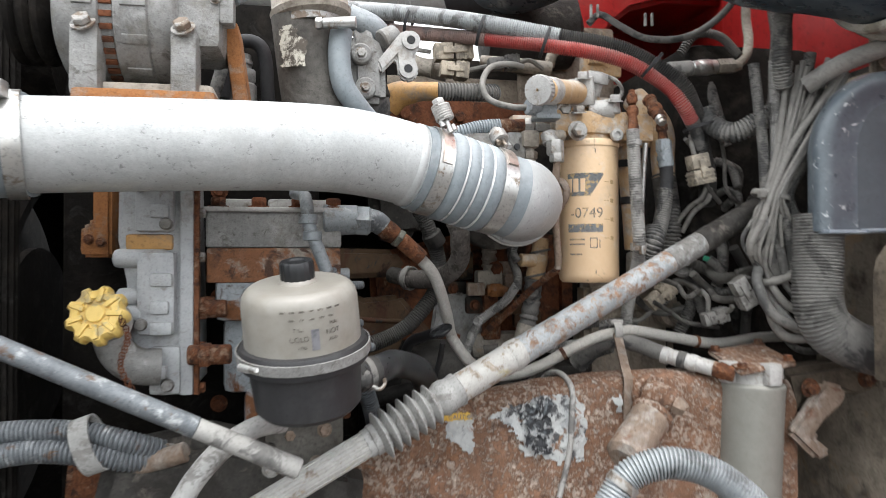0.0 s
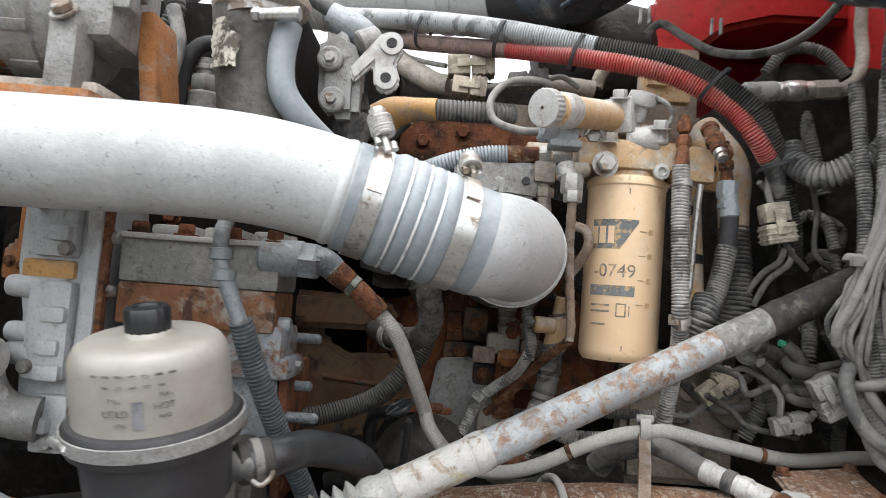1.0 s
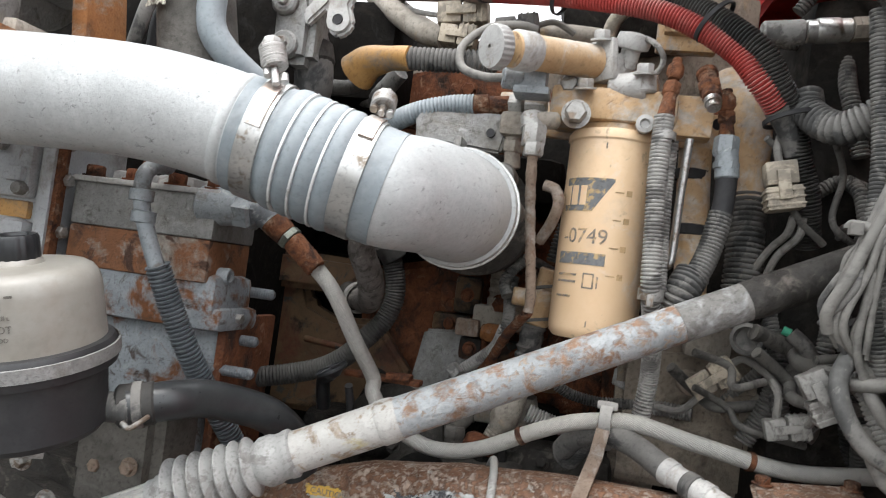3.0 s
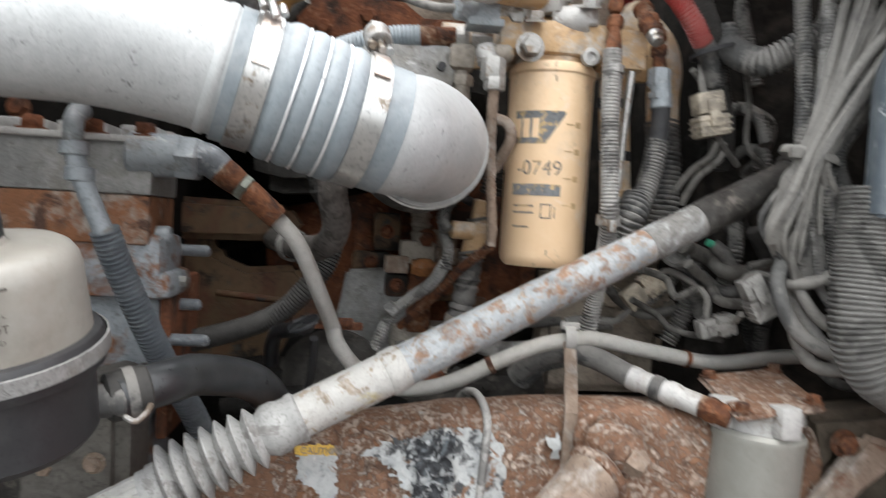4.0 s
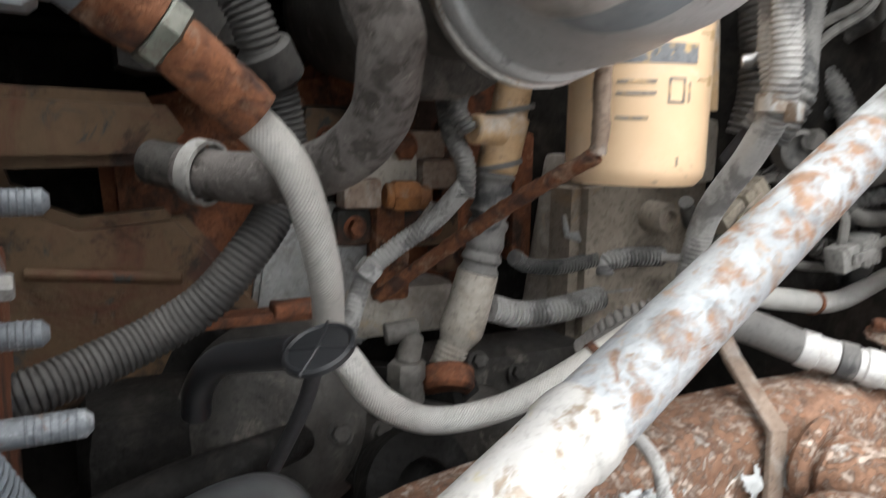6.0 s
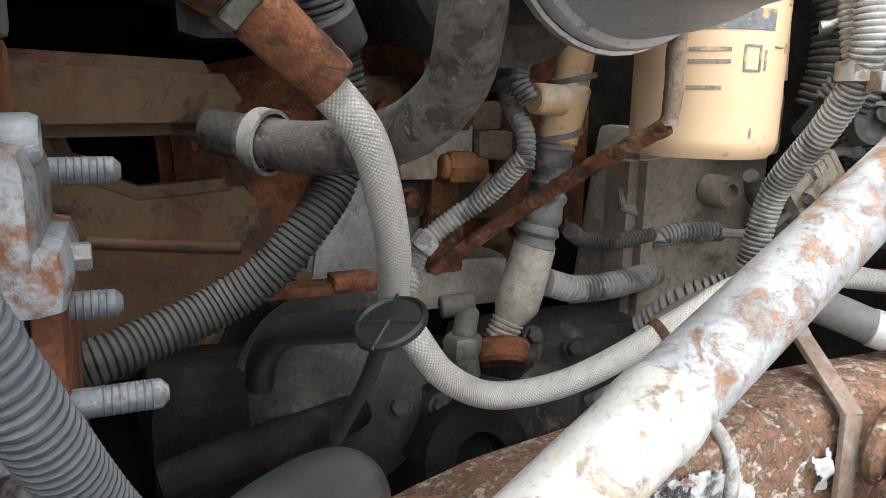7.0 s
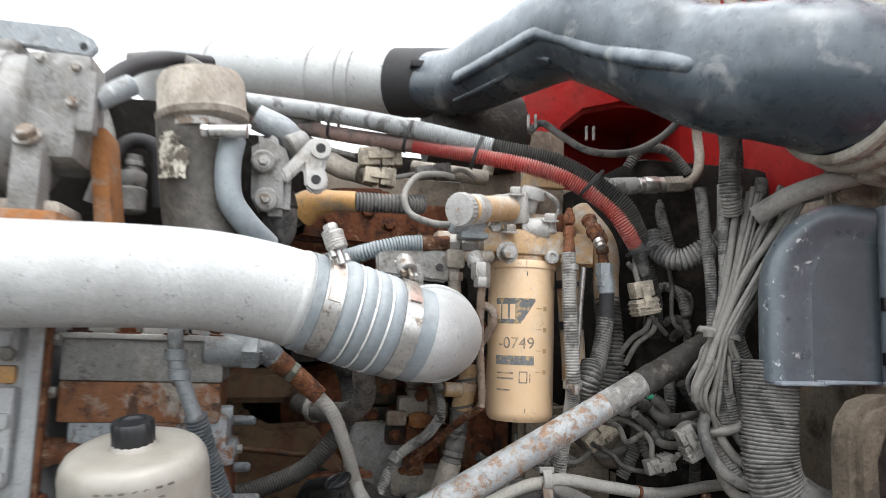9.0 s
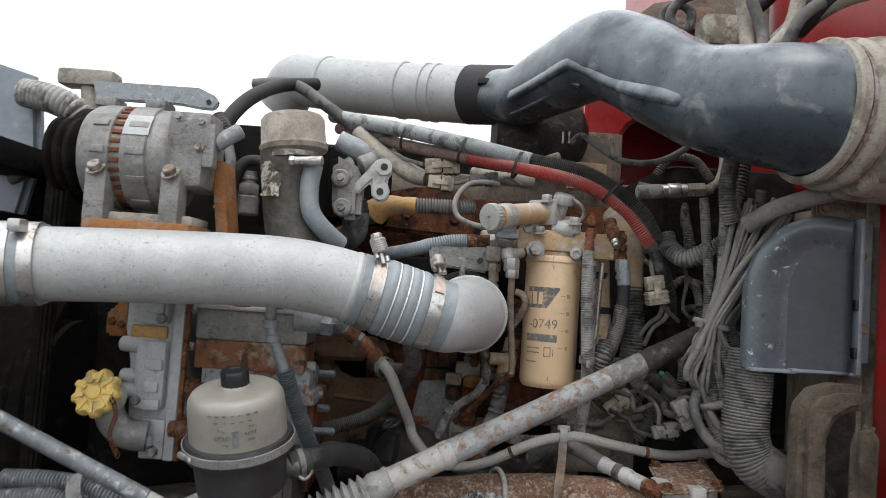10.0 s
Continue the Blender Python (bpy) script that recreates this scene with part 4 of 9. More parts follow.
part("barrel", bm, m_corroded, comp, "blue-grey barrel with rust patches")
bm = bmesh.new()
comp_box(bm, 0.010, 0.085, -0.172, (0.155, 0.10, 0.10), 0.012)
comp_box(bm, 0.02, 0.075, -0.275, (0.12, 0.10, 0.12), 0.012)
part("crankcase", bm, m_corroded, comp, "patchy blue-grey and rusty crankcase")
for a, c in ((-0.07, 0.012), (-0.02, 0.010), (0.03, 0.010), (0.074, 0.012), (-0.045, 0.05), (0.0, 0.055), (0.05, 0.05), (0.074, 0.078), (-0.07, 0.078)):
    bm = bmesh.new()
    bolt(bm, CF + ALONG * a + ACROSS * c + UP * 0.0185, UP, 0.0088, 0.011)
    part("head_bolt", bm, m_darkrust if c < 0.05 else m_dullsteel, head_part)
bm = bmesh.new()
bo = V((-0.106, 0.966, 1.482))
lathe(bm, [(0.0085, -0.012), (0.009, -0.002), (0.0078, 0.001), (0.0058, 0.001), (0.005, -0.002), (0.001, -0.002)], bo, ALONG, 28)
part("side_boss", bm, m_bluegrey, comp, "blue-grey round boss")
bm = bmesh.new()
comp_box(bm, 0.092, 0.090, -0.185, (0.011, 0.115, 0.150), 0.004)
part("flange", bm, m_darkrust, comp, "rusty flange edge")
for q in ((-0.095, 1.030, 1.466), (-0.093, 1.010, 1.414), (-0.073, 0.985, 1.384)):
    bm = bmesh.new()
    q = V(q)
    rod(bm, q - ALONG * 0.055, q, 0.0058, 0.0058, 16, 0.5)
    for k in range(7):
        lathe(bm, [(0.0055, -0.001), (0.0062, 0.0), (0.0055, 0.001)], q - ALONG * (0.006 + 0.0028 * k), ALONG, 14)
    part("stud", bm, m_bluesteel, comp, "bare grey threaded stud")
for q in ((-0.095, 0.985, 1.439),):
    bm = bmesh.new()
    hexagon(bm, V(q) - ALONG * 0.010, ALONG, 0.0056, 0.008)
    part("nut", bm, m_cast, comp)
bm = bmesh.new()
comp_box(bm, 0.03, 0.02, -0.35, (0.10, 0.09, 0.14), 0.01)
part("mounting_foot", bm, m_bluegrey, comp)

# Power steering fluid reservoir
res = thing("fluid_reservoir", (-0.135, 0.765, 1.31), "power steering reservoir: cloudy white top, dark grey body", "reservoir")
RX, RY = -0.1155, 0.764
zs = [1.339, 1.395, 1.420, 1.473]
z0 = zs[0] + 0.006
bm = bmesh.new()
lathe(bm, [(0.02, z0), (0.054, z0), (0.060, z0 + 0.006), (0.063, zs[1]), (0.063, zs[1] + 0.006)], (RX, RY, 0), UP, 48)
part("lower_body", bm, m_tank, res, "dark grey lower body")
bm = bmesh.new()
lathe(bm, [(0.064, zs[1] + 0.002), (0.0715, zs[1] + 0.004), (0.073, zs[1] + 0.009), (0.073, zs[1] + 0.02), (0.070, zs[2]), (0.064, zs[2] + 0.001)], (RX, RY, 0), UP, 56)
part("flange", bm, m_tank, res)
bm = bmesh.new()
band(bm, (RX, RY, zs[1] + 0.016), UP, 0.0735, 0.011)
res_band = part("band_clamp", bm, m_cast, res, "dusty steel band clamp")
bm = bmesh.new()
cl = V((RX - 0.047, RY - 0.060, zs[1] + 0.015))
rod(bm, cl + V((-0.010, 0.006, 0)), cl + V((0.012, -0.004, 0)), 0.0042)
hexagon(bm, cl + V((0.011, -0.004, 0)), (1, -0.25, 0), 0.0046, 0.005)
part("clamp_screw", bm, m_steel, res_band, "bright clamp screw")
bm = bmesh.new()
top = zs[3] + 0.006
lathe(bm, [(0.065, zs[2] - 0.002), (0.0645, zs[2] + 0.02), (0.064, top - 0.016), (0.0625, top - 0.009), (0.0585, top - 0.003), (0.053, top + 0.0002), (0.046, top + 0.0012), (0.030, top + 0.002), (0.0215, top + 0.0025), (0.019, top + 0.006), (0.017, top + 0.007)], (RX, RY, 0), UP, 56)
top_part = part("upper_body", bm, m_translucent, res, "cloudy white plastic top")
bm = bmesh.new()
seg, rings = 64, []
for r, h in ((0.0175, 0.004), (0.0182, 0.006), (0.0182, 0.022), (0.0165, 0.0245), (0.0115, 0.0245), (0.0105, 0.0225), (0.001, 0.0225)):
    rings.append([bm.verts.new(V((RX + r * (1 + (0.035 if (i // 2) % 2 and r > 0.016 else 0)) * math.cos(2 * math.pi * i / seg), RY + r * (1 + (0.035 if (i // 2) % 2 and r > 0.016 else 0)) * math.sin(2 * math.pi * i / seg), top + h))) for i in range(seg)])
for one, two in zip(rings, rings[1:]):
    for i in range(seg):
        bm.faces.new((one[i], one[(i + 1) % seg], two[(i + 1) % seg], two[i]))
part("cap", bm, m_cap, res, "black ribbed cap")


def on_can(axis_xy, r, at_deg, z, x, y):
    """A point x to the right and y up from a place on an upright cylinder's skin."""
    a = radians(at_deg) + x / r
    return Vector((axis_xy[0] + r * math.cos(a), axis_xy[1] + r * math.sin(a), z + y))


def wrapped_bar(axis_xy, r, at_deg, z, w, h, cuts=10, slant=0.0):
    bm = bmesh.new()
    rows = []
    for k in range(cuts + 1):
        x = -w / 2 + w * k / cuts
        rows.append([bm.verts.new(on_can(axis_xy, r + d, at_deg, z, x, y)) for y, d in ((-h / 2 + slant * max(0, x), 0), (h / 2, 0), (h / 2, 0.0004), (-h / 2 + slant * max(0, x), 0.0004))])
    for one, two in zip(rows, rows[1:]):
        for i in range(4):
            bm.faces.new((one[i], two[i], two[(i + 1) % 4], one[(i + 1) % 4]))
    bm.faces.new(rows[0])
    bm.faces.new(list(reversed(rows[-1])))
    bmesh.ops.recalc_face_normals(bm, faces=bm.faces)
    return bm


zt = zs[2] + 0.047
for z, w in ((zt, 0.068), (zt - 0.008, 0.052)):
    n = int(w / 0.009)
    for k in range(n):
        a = -66 + math.degrees((-w / 2 + w * (k + 0.5) / n) / 0.064)
        part("print_bar", wrapped_bar((RX, RY), 0.0649, a, z, 0.0056, 0.0019, 3), m_faint, top_part)
part("sight_mark", wrapped_bar((RX, RY), 0.0648, -64, zt - 0.029, 0.0085, 0.021, 4), m_sight, top_part, "dark grey sight window")
RES_LEAN = Matrix.Translation((RX, RY, zs[1])) @ V((0.0, 0.0, 1.0)).rotation_difference(V((-0.03, -0.25, 1.0))).to_matrix().to_4x4() @ Matrix.Diagonal((0.92, 0.92, 1.0, 1.0)) @ Matrix.Translation((-RX, -RY, -zs[1]))
bm = bmesh.new()
p0, p1 = V((-0.094, 0.800, 1.367)), V((-0.056, 0.820, 1.370))
rod(bm, p0 - V((0.02, 0, 0)), p1, 0.0125)
part("outlet", bm, m_conduit, res, "dusty grey outlet")
rth = thing("return_hose", (-0.044, 0.850, 1.377), "worn black rubber hose from the reservoir outlet", "hose")
part("hose", sweep([(-0.066, 0.820, 1.370), (-0.044, 0.850, 1.377), (-0.034, 0.890, 1.375), (-0.010, 0.945, 1.357), (-0.003, 0.985, 1.318), (-0.006, 1.0, 1.26)], 0.0168, 0.005, 26), m_returnhose, rth)
bm = bmesh.new()
rod(bm, (-0.074, 0.818, 1.369), (-0.050, 0.838, 1.375), 0.0182)
part("cuff", bm, m_oldrubber, rth, "plain rubber cuff")
clampg = thing("hose_clamp", (-0.053, 0.830, 1.372), "grey spring clamp round the reservoir hose", "clamp", "hose clamps")
bm = bmesh.new()
band(bm, (-0.061, 0.829, 1.372), (0.024, 0.020, 0.006), 0.0182, 0.008, 0.0013)
part("band", bm, m_conduit, clampg)
part("wire_end", sweep([(-0.051, 0.805, 1.362), (-0.043, 0.805, 1.359), (-0.038, 0.810, 1.364), (-0.040, 0.820, 1.367)], 0.0022, 0.003, 8), m_dullsteel, clampg)

# ---- charge air pipe, silicone hose, clamps and inlet elbow ----
PIPE = [(-0.443, 0.665, 1.609), (-0.376, 0.700, 1.614), (-0.253, 0.745, 1.620), (-0.112, 0.800, 1.624), (-0.041, 0.832, 1.617), (0.018, 0.862, 1.602)]
charge = thing("charge_air_pipe", (-0.282, 0.812, 1.632), "long pale oxidised aluminium charge air pipe", "pipe")
part("tube", sweep(PIPE, 0.0475, 0.008, 48), m_pipe, charge)
bm = bmesh.new()
pe, pd = bent(PIPE, 0.935)
lathe(bm, [(0.0475, -0.006), (0.049, -0.003), (0.049, 0.001), (0.0475, 0.003)], pe, pd, 48, close=False)
part("end_bead", bm, m_pipe, charge)
HOSE = [(-0.009, 0.8485, 1.6088), (0.018, 0.862, 1.602), (0.062, 0.882, 1.589), (0.096, 0.898, 1.580), (0.107, 0.903, 1.577)]
silicone = thing("silicone_hose", (0.062, 0.895, 1.591), "blue-grey silicone hose with four humps", "hose")
hp, hs = spline(HOSE, 0.0015)
total = hs[-1]


def humps(i, s):
    q = (s / total - 0.256) / 0.467
    return 1.0 + (0.062 * abs(math.sin(math.pi * 4 * q)) ** 0.6 if 0 < q < 1 else 0.0)


part("hose", sweep(HOSE, 0.0500, 0.0015, 48, humps), m_silicone, silicone)
for k in (1, 2, 3):
    p, d = bent(HOSE, 0.256 + 0.467 * k / 4)
    bm = bmesh.new()
    band(bm, p, d, 0.0502, 0.0026, 0.0028)
    part("wire_ring", bm, m_chrome, silicone, "bright wire ring")


def t_clamp(at, spring_at, name_label):
    """T-bolt clamp: a wide steel band, its plate, a bolt with nut and a coil spring."""
    p, d = bent(HOSE, at)
    c = thing("t_bolt_clamp", p, name_label, "clamp", "T-bolt clamps")
    bm = bmesh.new()
    band(bm, p, d, 0.0506, 0.019, 0.0014)
    part("band", bm, m_steel, c)
    e = V(spring_at)
    out = (e - p) - d * (e - p).dot(d)
    out.normalize()
    side = d.cross(out).normalized()
    # plate on the front of the band
    if side.y > 0:
        side = -side
    bm = bmesh.new()
    rows = []
    for k in range(13):
        a = radians(8 + 56 * k / 12)
        v = out * math.cos(a) + side * math.sin(a)
        rows.append([bm.verts.new(p + v * r + d * w) for r, w in ((0.0521, -0.0062), (0.0521, 0.0062), (0.0543, 0.0062), (0.0543, -0.0062))])
    for one, two in zip(rows, rows[1:]):
        for i in range(4):
            bm.faces.new((one[i], two[i], two[(i + 1) % 4], one[(i + 1) % 4]))
    bm.faces.new(rows[0])
    bm.faces.new(list(reversed(rows[-1])))
    bmesh.ops.recalc_face_normals(bm, faces=bm.faces)
    part("plate", bm, m_plateglint, c, "shiny plate, a coppery reflection put into its colour")
    base = p + out * 0.056 + side * 0.014
    bm = bmesh.new()
    ln = (e - base)
    rod(bm, base - ln * 0.15 + side * 0.004, e, 0.0032)
    for s in (-1, 1):
        rod(bm, base + d * 0.007 * s + side * 0.002, base + d * 0.007 * s + ln * 0.25, 0.0035)
    part("bolt", bm, m_steel, c)
    t3 = frame_to(ln)
    b0 = base + ln * 0.42
    n = 60
    coil = [b0 + ln * (0.62 * k / n) + t3 @ V((0.0085 * math.cos(2 * math.pi * 6 * k / n), 0.0085 * math.sin(2 * math.pi * 6 * k / n), 0)) for k in range(n + 1)]
    part("spring", sweep(coil, 0.0026, 0.0035, 8), m_dullsteel, c, "coil spring, dusty")
    bm = bmesh.new()
    lathe(bm, [(0.0095, 0), (0.0095, 0.004), (0.005, 0.005)], base + ln * 0.36, ln, 18)
    hexagon(bm, e + ln * 0.04, ln, 0.0075, 0.008)
    part("nut", bm, m_dullsteel, c)


t_clamp(0.173, (0.023, 0.832, 1.675), "steel T-bolt clamp with spring at the pipe end")
t_clamp(0.801, (0.090, 0.904, 1.655), "steel T-bolt clamp with spring at the elbow end")
elbow = thing("inlet_elbow", (0.130, 0.940, 1.579), "pale cast aluminium inlet elbow", "pipe elbow")
ELB = [V(HOSE[3]), V(HOSE[4]), V(HOSE[4]).lerp(V((0.121, 0.950, 1.580)), 0.5), (0.121, 0.950, 1.580), (0.126, 0.985, 1.579), (0.118, 1.025, 1.580)]
part("elbow", sweep(ELB, lambda s: 0.0485 + 0.006 * s, 0.005, 48), m_pipe, elbow)
rp, rd = bent(ELB, 0.93)
bm = bmesh.new()
lathe(bm, [(0.050, -0.006), (0.0575, -0.005), (0.0585, -0.003), (0.0585, 0.003), (0.0575, 0.005), (0.05, 0.006)], rp, rd, 56)
part("rim", bm, m_pipe, elbow)
bm = bmesh.new()
band(bm, rp + rd * 0.008, rd, 0.0585, 0.006, 0.002)
part("v_band", bm, m_steel, elbow, "steel band behind the rim")
inlet = thing("inlet_flange", rp + rd * 0.05, "grey cast inlet flange with bolt holes", "flange")
bm = bmesh.new()
lathe(bm, [(0.052, 0.010), (0.052, 0.02), (0.045, 0.03), (0.043, 0.09), (0.062, 0.095), (0.066, 0.10), (0.066, 0.14), (0.05, 0.26)], rp, rd, 40)
part("throat", bm, m_darkcast, inlet)
bm = slab([(-0.045, -0.012), (0.048, -0.02), (0.055, 0.015), (0.045, 0.022), (-0.04, 0.022), (-0.048, 0.014)], 0.014, (0.088, 1.060, 1.666), ALONG, UP, 0.003)
part("ear_plate", bm, m_cast, inlet)
for q in ((0.056, 1.058, 1.668), (0.124, 1.064, 1.666)):
    bm = bmesh.new()
    lathe(bm, [(0.0045, -0.001), (0.0045, 0.004)], q, ACROSS, 16)
    part("bolt_hole", bm, m_black, inlet)
bm = bmesh.new()
box(bm, (0.098, 1.050, 1.641), (0.008, 0.03, 0.03), bevel=0.003)
for q in ((0.144, 1.060, 1.622), (0.156, 1.060, 1.587)):
    lathe(bm, [(0.012, 0), (0.014, 0.004), (0.014, 0.03)], q, ACROSS, 20)
part("boss", bm, m_cast, inlet)
# left end of the pipe: hose and clamps at the cooler
LEFT = [(-0.451, 0.655, 1.608), (-0.387, 0.695, 1.613), (-0.373, 0.701, 1.614)]
lhose = thing("cooler_hose", (-0.450, 0.752, 1.623), "blue-grey silicone hose at the front end of the pipe", "hose")
part("hose", sweep(LEFT, 0.0510, 0.004, 44), m_silicone, lhose)
for at in (0.55, 0.9):
    p, d = bent(LEFT, at)
    bm = bmesh.new()
    band(bm, p, d, 0.0515, 0.017, 0.002)
    lug = p - ACROSS * 0.045 + UP * 0.045
    box(bm, lug, (0.016, 0.02, 0.016), bevel=0.003)
    part("clamp", bm, m_steel, lhose, "steel band clamp")

# ---- fuel filter, its head and priming pump ----
FX, FY = 0.237, 1.135
ftop, fbot = 1.682, 1.466
filt = thing("fuel_filter", (FX, FY, fbot), "yellow spin-on fuel filter with printed label", "fuel filter")
bm = bmesh.new()
lathe(bm, [(0.02, fbot), (0.040, fbot + 0.001), (0.0445, fbot + 0.006), (0.0458, fbot + 0.012), (0.0458, ftop - 0.012), (0.0475, ftop - 0.010), (0.0475, ftop - 0.004), (0.0445, ftop), (0.03, ftop)], (FX, FY, 0), UP, 64)
can_part = part("can", bm, m_yellow, filt)
FACE = -103.0
H = ftop - fbot
zc = 1.613
# flag-shaped mark with pale bars, the number, a dark band and small print
bm = wrapped_bar((FX, FY), 0.0459, FACE - 2, zc, 0.056, 0.034, 14)
for v in bm.verts:
    dx = (math.degrees(math.atan2(v.co.y - FY, v.co.x - FX)) - (FACE - 2)) * math.pi / 180 * 0.0459
    if v.co.z < zc and dx > 0.008:
        v.co.z = zc - 0.017 + min(0.034, (dx - 0.008) * 1.55)
part("flag_mark", bm, m_label, can_part, "dark flag-shaped mark")
for k, w in enumerate((0.008, 0.008, 0.007)):
    part("mark_bar", wrapped_bar((FX, FY), 0.0463, FACE + math.degrees((-0.0255 + 0.0105 * k) / 0.0459), zc - 0.001, w, 0.02, 4), m_yellow, can_part)


def wrapped_text(words, size, axis_xy, r, at_deg, z):
    cu = bpy.data.curves.new("words", "FONT")
    cu.body, cu.size, cu.extrude, cu.align_x, cu.align_y = words, size, 0.0002, "CENTER", "CENTER"
    ob = bpy.data.objects.new("words", cu)
    mesh = bpy.data.meshes.new_from_object(ob)
    bpy.data.objects.remove(ob)
    bm = bmesh.new()
    bm.from_mesh(mesh)
    bpy.data.meshes.remove(mesh)
    for v in bm.verts:
        a = radians(at_deg) + v.co.x / r
        d = r + 0.0002 + v.co.z
        v.co = Vector((axis_xy[0] + d * math.cos(a), axis_xy[1] + d * math.sin(a), z + v.co.y))
    return bm


part("number", wrapped_text("-0749", 0.0215, (FX, FY), 0.0459, FACE + 1, zc - 0.043), m_ink, can_part, "printed number -0749")
part("dark_band", wrapped_bar((FX, FY), 0.0459, FACE - 2, zc - 0.065, 0.054, 0.012, 12), m_label, can_part)
for z, x, w in ((zc - 0.082, -0.014, 0.024), (zc - 0.089, -0.014, 0.024), (zc - 0.104, -0.016, 0.02)):
    part("print_bar", wrapped_bar((FX, FY), 0.0459, FACE + math.degrees(x / 0.0459), z, w, 0.0022, 6), m_ink, can_part)
for w, h, x, z in ((0.0015, 0.014, 0.006, 0.087), (0.0015, 0.014, 0.016, 0.087), (0.011, 0.0015, 0.011, 0.080), (0.011, 0.0015, 0.011, 0.094), (0.0015, 0.012, 0.020, 0.088)):
    part("pump_symbol", wrapped_bar((FX, FY), 0.0459, FACE + math.degrees(x / 0.0459), zc - z, w, h, 2), m_ink, can_part)
for dz in (0.0, -0.028, -0.056, -0.084):
    for x, w, h in ((0.032, 0.009, 0.001), (0.032, 0.009, 0.001), (0.042, 0.006, 0.006)):
        part("small_symbol", wrapped_bar((FX, FY), 0.0459, FACE + math.degrees(x / 0.0459), zc + dz + 0.004, w, h, 3), m_faintgold, can_part)
for z in (zc + 0.05, zc - 0.13):
    part("small_symbol", wrapped_bar((FX, FY), 0.0459, FACE + math.degrees(0.014 / 0.0459), z, 0.0014, 0.006, 2), m_ink, can_part)

head = thing("filter_head", (FX, FY, ftop), "tan cast filter head with priming pump, dusty", "filter head")
bm = bmesh.new()
lathe(bm, [(0.040, ftop - 0.002), (0.040, ftop + 0.006), (0.034, ftop + 0.010), (0.034, ftop + 0.02)], (FX, FY, 0), UP, 44)
box(bm, (FX - 0.004, FY - 0.008, ftop + 0.024), (0.126, 0.076, 0.034), bevel=0.006)
box(bm, (FX + 0.002, FY + 0.006, ftop + 0.052), (0.070, 0.05, 0.034), bevel=0.010)
part("body", bm, m_tan, head)
bm = bmesh.new()
box(bm, V((FX - 0.004, FY + 0.040, ftop + 0.022)), (0.235, 0.012, 0.040), bevel=0.003)
part("mounting_plate", bm, m_tan, head)
bm = bmesh.new()
lathe(bm, [(0.006, 0), (0.006, 0.003)], V((FX + 0.098, FY + 0.030, ftop + 0.024)), -ACROSS, 16)
part("plate_hole", bm, m_black, head)
bm = bmesh.new()
box(bm, (0.137, 1.110, 1.705), (0.045, 0.035, 0.026), bevel=0.004)
part("side_port", bm, m_tan, head)
bm = bmesh.new()
box(bm, (0.307, 1.130, 1.702), (0.05, 0.03, 0.042), bevel=0.004)
part("outlet_block", bm, m_tan, head)
for q, r in (((0.214, 1.055, 1.688), 0.0098), ((0.196, 1.080, 1.724), 0.0085)):
    bm = bmesh.new()
    bolt(bm, V(q) + ACROSS * 0.012, -ACROSS, r, 0.013)
    part("hex_plug", bm, m_dullsteel, head)
bm = bmesh.new()
q = V((0.275, 1.090, 1.687))
lathe(bm, [(0.009, 0), (0.009, 0.008), (0.005, 0.009), (0.0038, 0.005), (0.001, 0.005)], q + ACROSS * 0.01, -ACROSS, 24)
part("eyelet", bm, m_palecast, head)
pk, pb = V((0.148, 0.985, 1.729)), V((0.217, 1.100, 1.752))
pd = (pb - pk).normalized()
bm = bmesh.new()
seg, rings = 96, []
t3 = frame_to(-pd)
for r, h in ((0.012, -0.012), (0.0195, -0.011), (0.0208, -0.009), (0.0208, 0.0), (0.0195, 0.002), (0.002, 0.0035)):
    rings.append([bm.verts.new(pk + t3 @ V((r * (1 - (0.07 if (i // 2) % 2 and r > 0.0196 else 0)) * math.cos(2 * math.pi * i / seg), r * (1 - (0.07 if (i // 2) % 2 and r > 0.0196 else 0)) * math.sin(2 * math.pi * i / seg), h))) for i in range(seg)])
for one, two in zip(rings, rings[1:]):
    for i in range(seg):
        bm.faces.new((one[i], one[(i + 1) % seg], two[(i + 1) % seg], two[i]))
part("pump_knob", bm, m_palecast, head, "white ribbed pump knob")
bm = bmesh.new()
L = (pb - pk).length
lathe(bm, [(0.006, 0.008), (0.006, 0.02), (0.0165, 0.022), (0.0185, 0.026), (0.0185, 0.045), (0.0172, 0.05), (0.0172, L - 0.005)], pk, pd, 32)
part("pump_barrel", bm, m_tan, head)
bm = bmesh.new()
lathe(bm, [(0.0178, 0.024), (0.0192, 0.027), (0.0192, 0.046), (0.0178, 0.05)], pk, pd, 32)
part("pump_collar", bm, m_palecast, head)
bm = bmesh.new()
tt = frame_to(pd)
box(bm, pb, (0.052, 0.042, 0.009), tt, 0.004)
box(bm, pb + pd * 0.022 - UP * 0.006, (0.036, 0.032, 0.04), tt, 0.01)
rod(bm, (0.268, 1.100, 1.718), (0.265, 1.100, 1.740), 0.013)
rod(bm, (0.234, 1.105, 1.725), (0.271, 1.100, 1.727), 0.015)
part("pump_base", bm, m_palecast, head, "pale dusty pump base")
for q in ((0.223, 1.085, 1.775), (0.270, 1.085, 1.740), (0.215, 1.075, 1.722)):
    bm = bmesh.new()
    bolt(bm, V(q) - V((0, 0, 0.006)), (0, -0.25, 1), 0.0075, 0.009)
    part("bolt", bm, m_palecast, head)
bm = bmesh.new()
c0 = V((0.250, 1.110, 1.780))
